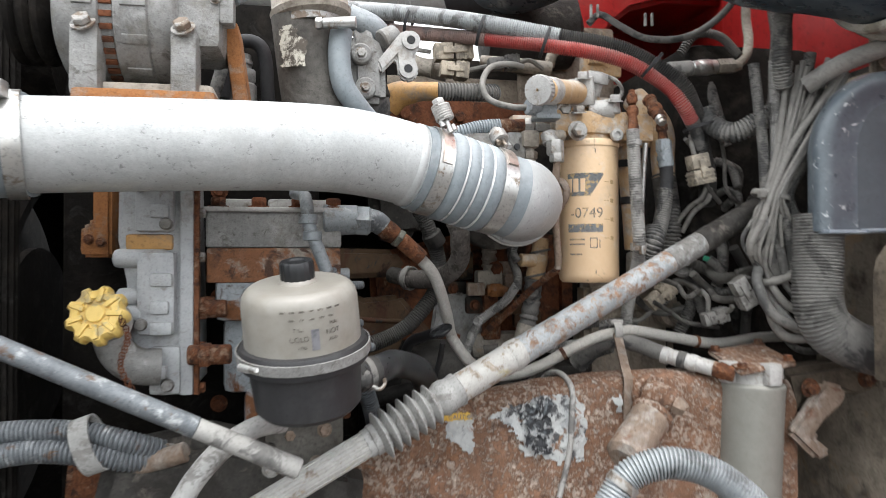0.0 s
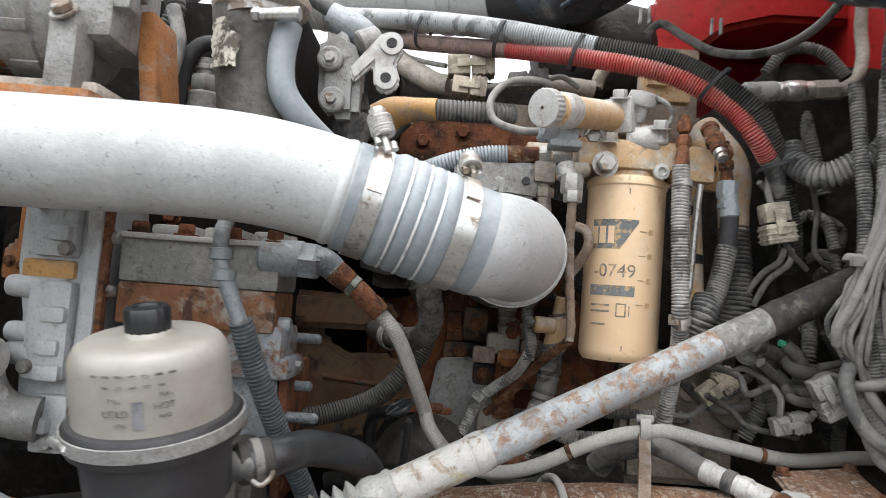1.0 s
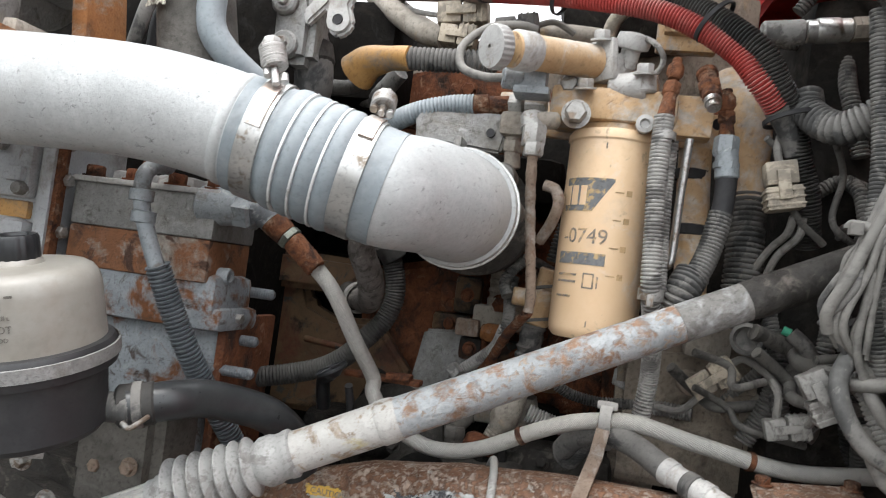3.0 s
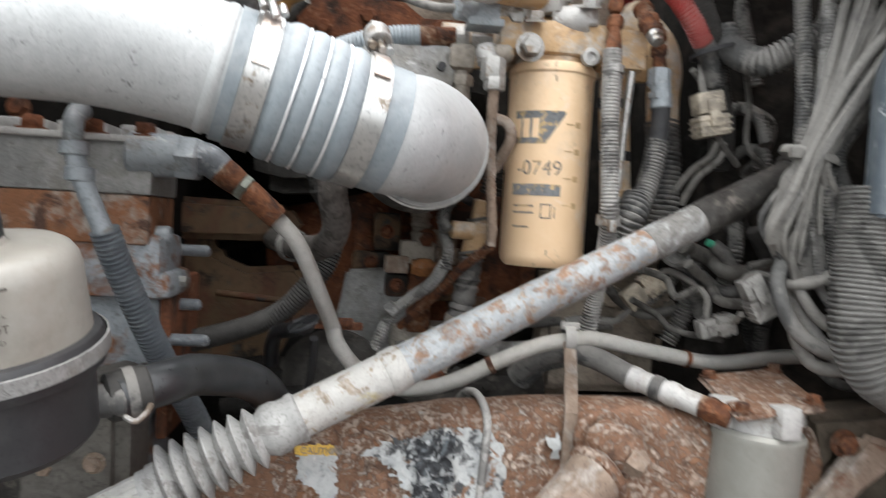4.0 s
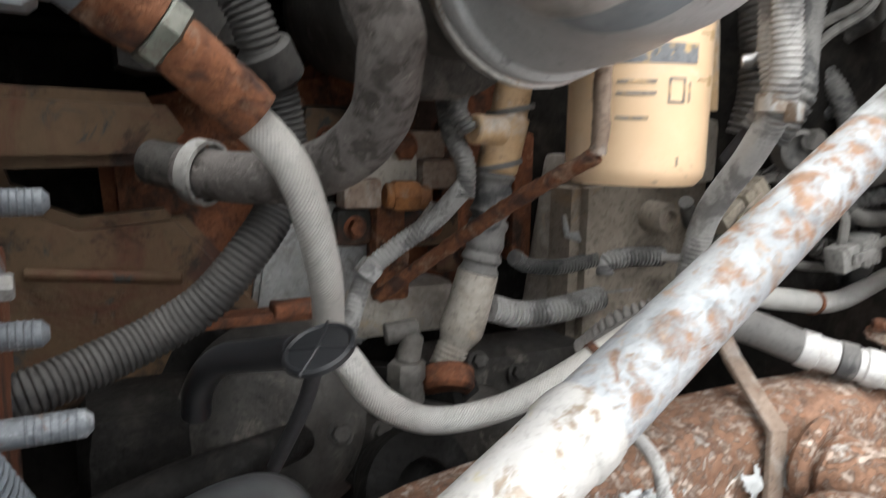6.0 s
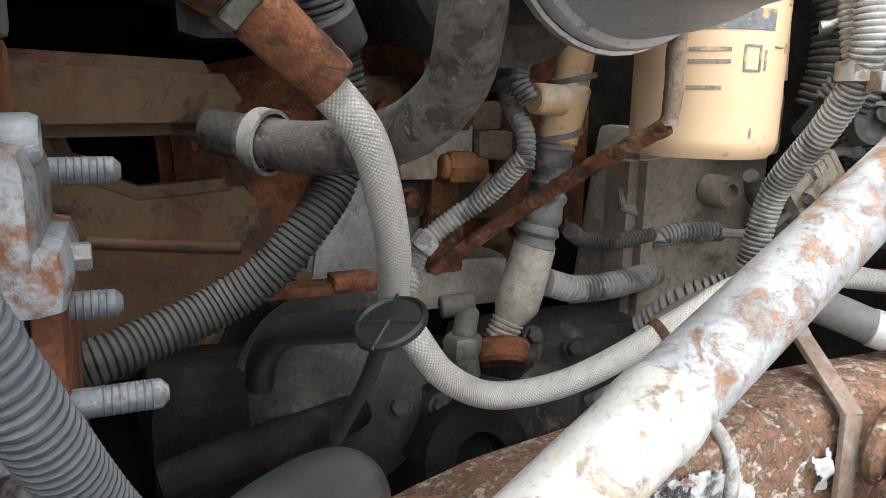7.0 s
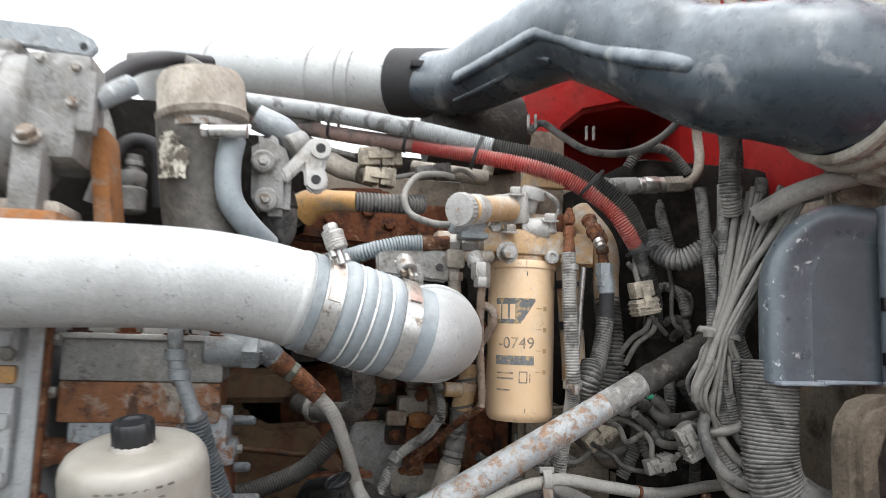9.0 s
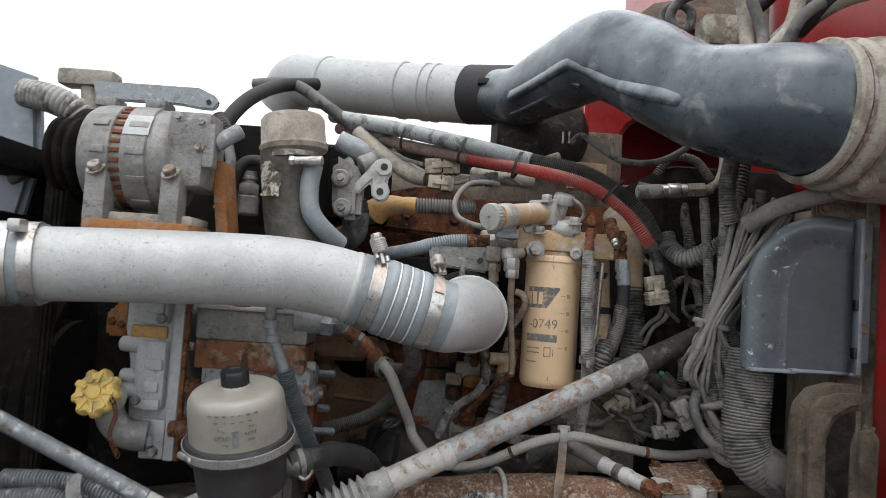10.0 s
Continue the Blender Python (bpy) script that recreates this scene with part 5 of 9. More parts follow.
lathe(bm, [(0.010, -0.03), (0.010, -0.012), (0.017, -0.010), (0.018, -0.004), (0.016, 0.004), (0.004, 0.006)], c0, (0.25, -0.35, 1), 24)
part("dust_cap", bm, m_palecast, head, "dusty grey cap")
part("cap_strap", sweep([c0, (0.271, 1.100, 1.772), (0.283, 1.100, 1.756), (0.278, 1.105, 1.743), (0.264, 1.110, 1.742)], 0.003, 0.004, 8), m_greyconn, head)
bm = bmesh.new()
box(bm, (0.164, 1.060, 1.719), (0.03, 0.026, 0.032), bevel=0.004)
box(bm, (0.165, 1.060, 1.707), (0.036, 0.03, 0.008), bevel=0.002)
rod(bm, (0.137, 1.045, 1.720), (0.155, 1.055, 1.720), 0.012)
part("sensor", bm, m_bluegrey, head, "blue-grey sensor")
hose("sensor_lead", [(0.141, 1.050, 1.720), (0.115, 1.050, 1.721), (0.084, 1.060, 1.734), (0.074, 1.070, 1.757), (0.079, 1.090, 1.781), (0.093, 1.110, 1.798), (0.120, 1.120, 1.802), (0.137, 1.130, 1.800)], 0.0046, m_wire, "thin grey sensor lead looped beside the pump", "cable", 10)

# fuel lines at the head
inhose = thing("fuel_inlet_hose", (0.067, 1.050, 1.684), "blue-grey ribbed fuel hose with rusty end fitting", "hose")
part("sleeve", ribbed([(-0.055, 1.120, 1.669), (0.006, 1.070, 1.677), (0.040, 1.060, 1.686), (0.072, 1.065, 1.694), (0.099, 1.070, 1.697)], 0.0115, 0.004, 0.12, 16), m_silicone, inhose)
bm = bmesh.new()
rod(bm, (0.098, 1.070, 1.696), (0.114, 1.075, 1.698), 0.0115)
rod(bm, (0.114, 1.074, 1.698), (0.135, 1.080, 1.700), 0.0095)
part("ferrule", bm, m_rust, inhose, "rusty ferrule")
bm = bmesh.new()
hexagon(bm, (0.135, 1.080, 1.700), (1, 0.12, 0), 0.0115, 0.014)
hexagon(bm, (0.151, 1.085, 1.700), (1, 0.12, 0), 0.010, 0.022)
part("nut", bm, m_dullsteel, inhose)
tube = thing("rusty_fuel_tube", (0.180, 1.050, 1.622), "thin rusty steel fuel tube beside the filter", "tube")
TUBE = [(0.179, 1.045, 1.643), (0.178, 1.056, 1.606), (0.179, 1.068, 1.566), (0.182, 1.077, 1.526), (0.184, 1.080, 1.502), (0.183, 1.081, 1.487), (0.149, 1.120, 1.457), (0.114, 1.168, 1.418), (0.074, 1.200, 1.379)]
wavy = lambda q: 0.0053 + 0.0005 * math.sin(90 * q) * math.sin(41 * q)
part("tube", sweep(TUBE[:6], wavy, 0.003, 14), m_scale, tube)
part("lower_tube", sweep(TUBE[5:], wavy, 0.003, 14), m_rust, tube, "bare rusty lower run")
bm = bmesh.new()
rod(bm, (0.168, 1.060, 1.685), (0.172, 1.055, 1.668), 0.0115)
hexagon(bm, (0.177, 1.048, 1.650), (0, 0, 1), 0.0125, 0.022)
hexagon(bm, (0.179, 1.046, 1.640), (0, 0, 1), 0.0105, 0.014)
part("elbow_nut", bm, m_dullsteel, tube)
bm = bmesh.new()
rod(bm, (0.171, 1.055, 1.678), (0.190, 1.075, 1.683), 0.009)
box(bm, (0.142, 1.080, 1.678), (0.026, 0.03, 0.026), bevel=0.006)
rod(bm, (0.141, 1.080, 1.670), (0.145, 1.085, 1.633), 0.0085)
hexagon(bm, (0.143, 1.083, 1.650), (0, 0, 1), 0.012, 0.012)
part("tee", bm, m_mudcast, tube)
hose("small_rust_line", [(0.181, 1.090, 1.619), (0.193, 1.090, 1.615), (0.198, 1.090, 1.600), (0.189, 1.100, 1.580), (0.176, 1.110, 1.562)], 0.006, m_scale, "short bent rusty line behind the filter", "tube", 12)

# fittings and conduits right of the filter


def fitting_drop(name, label, nut_top, nut_low, line, r, material, ribbing=None):
    """A rusty fitting with a hose hanging from it."""
    t = thing(name, nut_low, label, "hose")
    a, b = V(nut_top), V(nut_low)
    bm = bmesh.new()
    rod(bm, a, a.lerp(b, 0.35), r * 0.5)
    lathe(bm, [(r * 0.5, 0), (r * 0.8, 0.004), (r * 0.85, 0.012), (r * 0.55, 0.018)], a.lerp(b, 0.08), b - a, 18)
    hexagon(bm, a.lerp(b, 0.42), b - a, r * 0.88, (b - a).length * 0.2)
    rod(bm, a.lerp(b, 0.6), b, r * 0.62, r * 0.85)
    part("fitting", bm, m_rust, t, "rusty pipe fitting")
    part("hose", ribbed(line, r, ribbing) if ribbing else sweep(line, r, 0.006, 18), material, t)
    return t


d1 = fitting_drop("drop_conduit", "grey ribbed conduit hanging from a rusty fitting", (0.297, 1.100, 1.754), (0.295, 1.080, 1.690), [(0.294, 1.080, 1.691), (0.295, 1.075, 1.633), (0.298, 1.075, 1.577), (0.301, 1.075, 1.527), (0.303, 1.100, 1.490), (0.300, 1.140, 1.442), (0.294, 1.150, 1.387)], 0.0098, m_conduit2, 0.0036)
bm = bmesh.new()
band(bm, (0.296, 1.080, 1.672), (0, 0, 1), 0.0102, 0.008, 0.001)
part("cable_band", bm, m_dullsteel, d1)
bm = bmesh.new()
band(bm, (0.301, 1.080, 1.520), (0, 0, 1), 0.0102, 0.012, 0.002)
box(bm, (0.303, 1.066, 1.514), (0.007, 0.01, 0.012), bevel=0.002)
part("cable_clip", bm, m_dullsteel, d1)
conduit("thin_conduit", [(0.301, 1.095, 1.671), (0.301, 1.095, 1.614), (0.304, 1.095, 1.558), (0.307, 1.090, 1.524)], 0.0072, "thin ribbed conduit beside a larger one", m_conduit2, 0.0036)
hose("bright_tube", [(0.317, 1.100, 1.675), (0.314, 1.105, 1.622), (0.312, 1.110, 1.566), (0.310, 1.110, 1.551), (0.300, 1.115, 1.548)], 0.0042, m_steel, "thin bright steel tube", "tube", 10)
d2 = fitting_drop("black_fuel_hose", "black rubber hose hanging from a rusty fitting", (0.344, 1.120, 1.730), (0.349, 1.120, 1.675), [(0.353, 1.120, 1.644), (0.352, 1.120, 1.610), (0.345, 1.115, 1.569), (0.334, 1.105, 1.536), (0.320, 1.110, 1.510), (0.310, 1.130, 1.480)], 0.0102, m_black)
bm = bmesh.new()
hexagon(bm, (0.349, 1.120, 1.683), (0, 0, -1), 0.0122, 0.02)
rod(bm, (0.350, 1.120, 1.670), (0.353, 1.120, 1.641), 0.0108, 0.0116)
hexagon(bm, (0.351, 1.120, 1.658), (0, 0, -1), 0.0125, 0.008)
part("crimp", bm, m_bluegrey, d2, "blue-grey crimp nut")
part("sleeve", ribbed([(0.3515, 1.120, 1.607), (0.345, 1.115, 1.569), (0.334, 1.105, 1.536), (0.320, 1.110, 1.508)], 0.0118, 0.0038, 0.12, 16), m_conduit, d2, "dusty ribbed sleeve")
conduit("conduit_stub", [(0.333, 1.110, 1.545), (0.325, 1.100, 1.524), (0.318, 1.110, 1.501)], 0.017, "wide ribbed conduit end", m_conduit, 0.0045)
valve = thing("drain_valve", (0.331, 1.090, 1.722), "rusty fitting with bare steel tip", "fitting")
bm = bmesh.new()
va, vb = V((0.324, 1.110, 1.745)), V((0.338, 1.080, 1.700))
rod(bm, va, va.lerp(vb, 0.75), 0.009)
hexagon(bm, va.lerp(vb, 0.35), vb - va, 0.0115, 0.012)
lathe(bm, [(0.006, 0), (0.0105, 0.003), (0.0105, 0.008), (0.007, 0.011)], va, vb - va, 16)
part("body", bm, m_rust, valve)
bm = bmesh.new()
rod(bm, va.lerp(vb, 0.72), vb, 0.0065)
lathe(bm, [(0.008, 0), (0.008, 0.006)], va.lerp(vb, 0.78), vb - va, 20)
part("tip", bm, m_steel, valve)
column = thing("tan_manifold", (0.316, 1.200, 1.638), "tan painted pipe with black patches", "pipe")
part("column", sweep([(0.311, 1.200, 1.715), (0.313, 1.200, 1.657), (0.320, 1.200, 1.569), (0.323, 1.200, 1.518)], 0.0175, 0.008, 24), m_tan, column)
for q in ((0.311, 1.200, 1.657), (0.317, 1.200, 1.597)):
    bm = bmesh.new()
    lathe(bm, [(0.0178, -0.006), (0.019, -0.005), (0.019, 0.005), (0.0178, 0.006)], q, (0, 0, 1), 28, close=False)
    part("black_patch", bm, m_black, column)
pipe2 = thing("tan_coolant_pipe", (0.366, 1.200, 1.704), "wide tan pipe ending in black ribbed conduit", "pipe")
part("pipe", sweep([(0.332, 1.240, 1.772), (0.359, 1.210, 1.731), (0.368, 1.200, 1.700), (0.368, 1.200, 1.666), (0.370, 1.200, 1.632)], lambda s: 0.022 - 0.004 * s, 0.006, 26), m_tan, pipe2)
part("conduit", ribbed([(0.369, 1.200, 1.638), (0.373, 1.190, 1.585), (0.373, 1.185, 1.536), (0.369, 1.190, 1.500)], 0.0195, 0.0055, 0.12, 18), m_rubber, pipe2)

# wiring: the big red and black conduits over the head
BLACKC = [(-0.223, 1.250, 1.945), (-0.043, 1.160, 1.897), (0.082, 1.120, 1.865), (0.191, 1.110, 1.839), (0.285, 1.110, 1.819), (0.363, 1.100, 1.768), (0.389, 1.110, 1.732), (0.403, 1.130, 1.707), (0.413, 1.140, 1.668), (0.424, 1.150, 1.631), (0.429, 1.170, 1.588)]
blackc = thing("black_conduit", BLACKC[4], "thick black ribbed wiring conduit arching over the engine", "conduit", "main wiring")
part("conduit", ribbed(BLACKC[3:], 0.0134, 0.0034, 0.14, 18), m_oldrubber, blackc)
part("pale_sleeve", ribbed(BLACKC[:4], 0.0137, 0.0034, 0.12, 18), m_palesleeve, blackc, "pale dusty length of sleeve")
REDC = [(-0.217, 1.270, 1.924), (-0.047, 1.180, 1.874), (0.081, 1.130, 1.845), (0.183, 1.105, 1.824), (0.277, 1.100, 1.802), (0.344, 1.100, 1.764), (0.372, 1.100, 1.732), (0.390, 1.115, 1.710)]
redc = thing("red_conduit", REDC[3], "faded red ribbed battery cable conduit", "conduit", "main wiring")
part("conduit", ribbed(REDC[2:], 0.0112, 0.0034, 0.15, 18), m_redcable, redc)
part("faded_sleeve", ribbed(REDC[:3], 0.0112, 0.0034, 0.13, 18), m_fadedred, redc, "faded grey-pink length of sleeve")
part("end_tape", sweep([REDC[-1], (0.400, 1.125, 1.695), (0.409, 1.135, 1.671)], lambda s: 0.0115 - 0.003 * s, 0.004, 16), m_rubber, redc, "dusty black tape at the end")
for q, d in (((-0.043, 1.165, 1.885), (1, -0.1, -0.3)), ((0.072, 1.120, 1.855), (1, 0, -0.3)), ((0.169, 1.105, 1.830), (1, 0, -0.35)), ((0.327, 1.100, 1.791), (1, 0, -0.9)), ((0.402, 1.120, 1.702), (0.3, 0, -1))):
    bm = bmesh.new()
    band(bm, q, d, 0.0225, 0.005, 0.0015)
    part("cable_tie", bm, m_black, blackc, "black nylon tie")
for k, q in enumerate(((0.246, 1.120, 1.876), (0.328, 1.120, 1.861))):
    c = thing("wire_clip", q, "pale plastic wire clip", "clip", "wire clips")
    for s in (-1, 1):
        bm = bmesh.new()
        box(bm, V(q) + V((0.005 * s, 0, 0.006)), (0.003, 0.006, 0.02), bevel=0.001)
        part("prong", bm, m_greyconn, c)
hose("upper_cable", [(-0.286, 1.300, 2.023), (-0.323, 1.220, 1.997), (-0.329, 1.120, 1.948), (-0.337, 1.060, 1.896), (-0.343, 1.040, 1.851)], 0.0135, m_black, "thick black cable arching over the housing", "cable", 16)
hose("long_cable", [(-0.401, 1.250, 2.008), (-0.314, 1.250, 2.008), (-0.232, 1.240, 1.960), (-0.151, 1.220, 1.909), (-0.075, 1.200, 1.891)], 0.012, m_rubber, "dusty black cable over the thermostat housing", "cable", 14)
hose("brown_hose", [(-0.152, 1.200, 1.901), (-0.092, 1.190, 1.857), (-0.038, 1.180, 1.822), (-0.007, 1.180, 1.814)], 0.0145, m_mudcast, "dusty brown wiring hose", "hose", 16)


def connector(name, at, size, turn, material, label, leads=(), group="connectors"):
    """A plastic plug: two half shells, a latch, ribs and its leads."""
    c = thing(name, at, label, "connector", group)
    r3 = turn if isinstance(turn, Matrix) else Euler([radians(v) for v in turn]).to_matrix()
    x, y, z = size
    at = V(at)
    for s in (-1, 1):
        bm = bmesh.new()
        box(bm, at + r3 @ V((s * x * 0.26, 0, 0)), (x * 0.48, y * (1 if s > 0 else 0.86), z * (1 if s > 0 else 0.88)), r3, 0.002)
        shell = part("shell", bm, material, c)
    bm = bmesh.new()
    box(bm, at + r3 @ V((0, -y * 0.55, 0)), (x * 0.6, y * 0.16, z * 0.35), r3, 0.001)
    part("latch", bm, material, shell)
    for k in range(3):
        bm = bmesh.new()
        box(bm, at + r3 @ V((x * (0.12 + 0.14 * k), 0, 0)), (x * 0.05, y * 1.07, z * 1.07), r3, 0.0008)
        part("rib", bm, material, shell)
    for line in leads:
        part("lead", sweep(line, 0.0038, 0.005, 8), m_wire, c)
    return c


connector("large_connector", (0.402, 1.120, 1.637), (0.046, 0.028, 0.032), (0, 78, 10), m_connector, "tan many-pin connector in the wiring", [[(0.399, 1.130, 1.657), (0.394, 1.130, 1.676), (0.396, 1.140, 1.693)], [(0.415, 1.130, 1.611), (0.411, 1.140, 1.595), (0.398, 1.160, 1.582), (0.381, 1.180, 1.555)], [(0.423, 1.135, 1.611), (0.421, 1.140, 1.593), (0.404, 1.160, 1.574), (0.393, 1.180, 1.545)]])
connector("plug_connector", (0.450, 1.078, 1.452), (0.045, 0.02, 0.026), (0, 60, 10), m_greyconn, "grey plastic plug on a looped lead", [[(0.440, 1.090, 1.462), (0.441, 1.090, 1.469), (0.452, 1.090, 1.475), (0.465, 1.090, 1.471), (0.480, 1.100, 1.458), (0.491, 1.110, 1.444)]])
connector("tan_plug", (0.028, 1.160, 1.834), (0.062, 0.03, 0.03), (0, -6, 13), m_connector, "tan plug beside the wiring hose", [[(-0.009, 1.170, 1.838), (-0.041, 1.180, 1.847), (-0.084, 1.190, 1.862)]])
connector("tan_plug", (0.030, 1.150, 1.802), (0.045, 0.026, 0.026), (0, 4, 13), m_connector, "small tan plug on a black hose", [[(0.053, 1.150, 1.802), (0.082, 1.150, 1.808), (0.103, 1.150, 1.813)]])
connector("black_plug", (0.108, 1.140, 1.809), (0.05, 0.02, 0.022), (0, -8, 13), m_rubber, "dusty black plug with brass-coloured band", [[(0.129, 1.140, 1.808), (0.149, 1.150, 1.816), (0.171, 1.160, 1.805)]])
connector("low_plug", (0.357, 1.180, 1.444), (0.05, 0.022, 0.026), (0, -40, 10), m_connector, "muddy tan plug low on the engine", [[(0.372, 1.180, 1.461), (0.385, 1.180, 1.468), (0.408, 1.170, 1.457), (0.420, 1.170, 1.444)], [(0.347, 1.180, 1.424), (0.328, 1.190, 1.404), (0.302, 1.200, 1.402)]])
connector("low_plug", (0.429, 1.140, 1.413), (0.04, 0.02, 0.022), (0, -15, 10), m_greyconn, "grey plug with twin leads", [[(0.419, 1.140, 1.419), (0.419, 1.140, 1.441), (0.412, 1.150, 1.453)], [(0.441, 1.140, 1.415), (0.448, 1.130, 1.423), (0.449, 1.120, 1.430)]])
green = thing("green_plug", (0.421, 1.150, 1.502), "small green plug among the wires", "plug")
bm = bmesh.new()
rod(bm, (0.4165, 1.150, 1.5035), (0.424, 1.150, 1.501), 0.0042)
part("tip", bm, m_green, green)
part("lead", sweep([(0.424, 1.150, 1.501), (0.439, 1.150, 1.488), (0.448, 1.160, 1.467)], 0.0075, 0.006, 10), m_rubber, green)
bm = bmesh.new()
lathe(bm, [(0.015, 0), (0.016, 0.003), (0.016, 0.018), (0.012, 0.02), (0.011, 0.012), (0.004, 0.011)], (0.389, 1.170, 1.488), (-0.2, -1, 0.1), 24)
solid("round_socket", bm, m_rubber, "dusty round socket behind the strut", "socket")

sensor = thing("pressure_sensor", (0.430, 1.170, 1.804), "long steel pressure sensor on a conduit", "sensor")
sa, sb = V((0.367, 1.160, 1.800)), V((0.490, 1.190, 1.814))
sd = (sb - sa).normalized()
bm = bmesh.new()
rod(bm, sa, sa.lerp(sb, 0.32), 0.0125)
part("sleeve", bm, m_conduit2, sensor)
bm = bmesh.new()
rod(bm, sa.lerp(sb, 0.32), sa.lerp(sb, 0.66), 0.0115)
lathe(bm, [(0.012, 0), (0.0128, 0.002), (0.0128, 0.02), (0.012, 0.022)], sa.lerp(sb, 0.4), sd, 24)
part("crimp", bm, m_steel, sensor, "pale steel crimp")
bm = bmesh.new()
for k in range(5):
    hexagon(bm, sa.lerp(sb, 0.66 + 0.045 * k), sd, 0.0125, 0.007)
rod(bm, sa.lerp(sb, 0.66), sb, 0.0085)
part("nut", bm, m_mudcast, sensor)
part("pipe_end", sweep([sb, (0.472, 1.190, 1.807), (0.497, 1.190, 1.825), (0.508, 1.200, 1.856), (0.508, 1.210, 1.897), (0.509, 1.210, 1.951), (0.510, 1.200, 2.007)], 0.0075, 0.005, 12), m_mudcast, sensor)


# scale words on the reservoir
for words, size, x, dz in (("FULL", 0.0048, -0.017, 0.018), ("COLD", 0.0075, -0.017, 0.0275), ("ADD", 0.0045, -0.014, 0.036), ("FULL", 0.0048, 0.022, 0.015), ("HOT", 0.0075, 0.020, 0.0235), ("ADD", 0.0045, 0.020, 0.031)):
    part("scale_word", wrapped_text(words, size, (RX, RY), 0.0649, -64 + math.degrees(x / 0.0649), zt - dz), m_faint, top_part)

for piece in res.children_recursive:
    if piece.name.split(".")[0] != "outlet":
        piece.data.transform(RES_LEAN)

# clay-coloured hoses and brackets behind the filter head
for line, r, mat, label in (
    ([(-0.139, 1.220, 1.897), (-0.070, 1.210, 1.849), (-0.023, 1.200, 1.822), (0.017, 1.200, 1.810)], 0.014, m_mudcast, "clay-coloured hose behind the pump"),
    ([(0.074, 1.210, 1.831), (0.115, 1.200, 1.824), (0.152, 1.200, 1.820), (0.187, 1.210, 1.818)], 0.012, m_mudcast, "clay-coloured hose behind the filter head"),
    ([(0.189, 1.240, 1.830), (0.194, 1.240, 1.849), (0.207, 1.240, 1.864), (0.227, 1.250, 1.874)], 0.009, m_connector, "tan tube rising behind the filter head"),
    ([(-0.158, 1.220, 1.755), (-0.119, 1.200, 1.738), (-0.089, 1.190, 1.748), (-0.062, 1.180, 1.769)], 0.012, m_conduit, "dusty hose below the ochre pipe"),
):
    hose("rear_hose", line, r, mat, label, "hose", 14, group="rear hoses")
bm = bmesh.new()
box(bm, (0.279, 1.260, 1.840), (0.07, 0.02, 0.05), bevel=0.004)
box(bm, (0.268, 1.250, 1.848), (0.03, 0.03, 0.03), bevel=0.004)
solid("tan_bracket", bm, m_tan, "tan painted bracket behind the filter head", "bracket")
bm = slab([(-0.10, -0.04), (0.10, -0.05), (0.11, 0.02), (0.06, 0.055), (-0.02, 0.05), (-0.10, 0.03)], 0.03, (-0.038, 1.300, 1.765), ALONG, UP, 0.008)
solid("rusty_head_plate", bm, m_darkrust, "dark rusty plate on the engine behind the pipe", "plate")
for q in ((-0.061, 1.268, 1.756), (-0.001, 1.268, 1.770), (0.035, 1.268, 1.750)):
    bm = bmesh.new()
    bolt(bm, q, -ACROSS, 0.009)
    solid("plate_bolt", bm, m_darkrust, "rusty bolt on the dark rusty plate", "bolt", "plate bolts")
# ---- steering shaft across the bay ----
SLOW, SHIGH = V((-0.058, 0.872, 1.288)), V((0.455, 1.093, 1.562))
sdir = (SHIGH - SLOW).normalized()
slen = (SHIGH - SLOW).length


def on_shaft(s):
    return SLOW + sdir * (slen * s)


shaft = thing("steering_shaft", SLOW, "chipped white steering shaft with rust spots", "steering shaft")
bm = bmesh.new()
rod(bm, on_shaft(0.34), on_shaft(0.765), 0.0184, 0.0170, 40, 0.05)
part("upper_tube", bm, m_strut, shaft, "white tube with chipped paint and rust")
bm = bmesh.new()
rod(bm, on_shaft(0.16), on_shaft(0.33), 0.0186, 0.0188, 40, 0.05)
lathe(bm, [(0.0186, 0), (0.0200, 0.002), (0.0200, 0.012), (0.0190, 0.018), (0.0178, 0.02)], on_shaft(0.318), sdir, 40)
part("slip_tube", bm, m_strut2, shaft, "pale worn slip tube")
bm = bmesh.new()
rod(bm, on_shaft(0.764), on_shaft(0.862), 0.01715, 0.0169, 40, 0.02)
part("greasy_tube", bm, m_strutgrime, shaft, "worn tube darkened by grease")
bm = bmesh.new()
rod(bm, on_shaft(0.86), on_shaft(1.12), 0.0174, 0.0172, 36, 0.08)
lathe(bm, [(0.0172, 0), (0.0180, 0.003), (0.0180, 0.012), (0.0174, 0.016)], on_shaft(0.88), sdir, 36)
lathe(bm, [(0.019, 0), (0.022, 0.004), (0.022, 0.03), (0.019, 0.034)], on_shaft(1.05), sdir, 36)
part("joint_end", bm, m_darkcast, shaft, "dark greasy joint end")
part("splined_rod", sweep([on_shaft(-0.75), on_shaft(-0.01)], 0.0145, 0.03, 112, lump=lambda s, a: 1.11 if (a * 14 / 360) % 1 < 0.5 else 1.0), m_strut2, shaft, "splined rod, pale with dust")
bm = bmesh.new()
prof = [(0.0175, 0.0), (0.0175, 0.014)]
n, bl = 7, slen * 0.165
for k in range(n):
    u = 0.016 + (bl - 0.02) * k / n
    st = (bl - 0.02) / n
    big = 0.0300 - 0.0006 * k
    prof += [(0.0180, u), (big, u + st * 0.44), (big, u + st * 0.54), (0.0180, u + st * 0.98)]
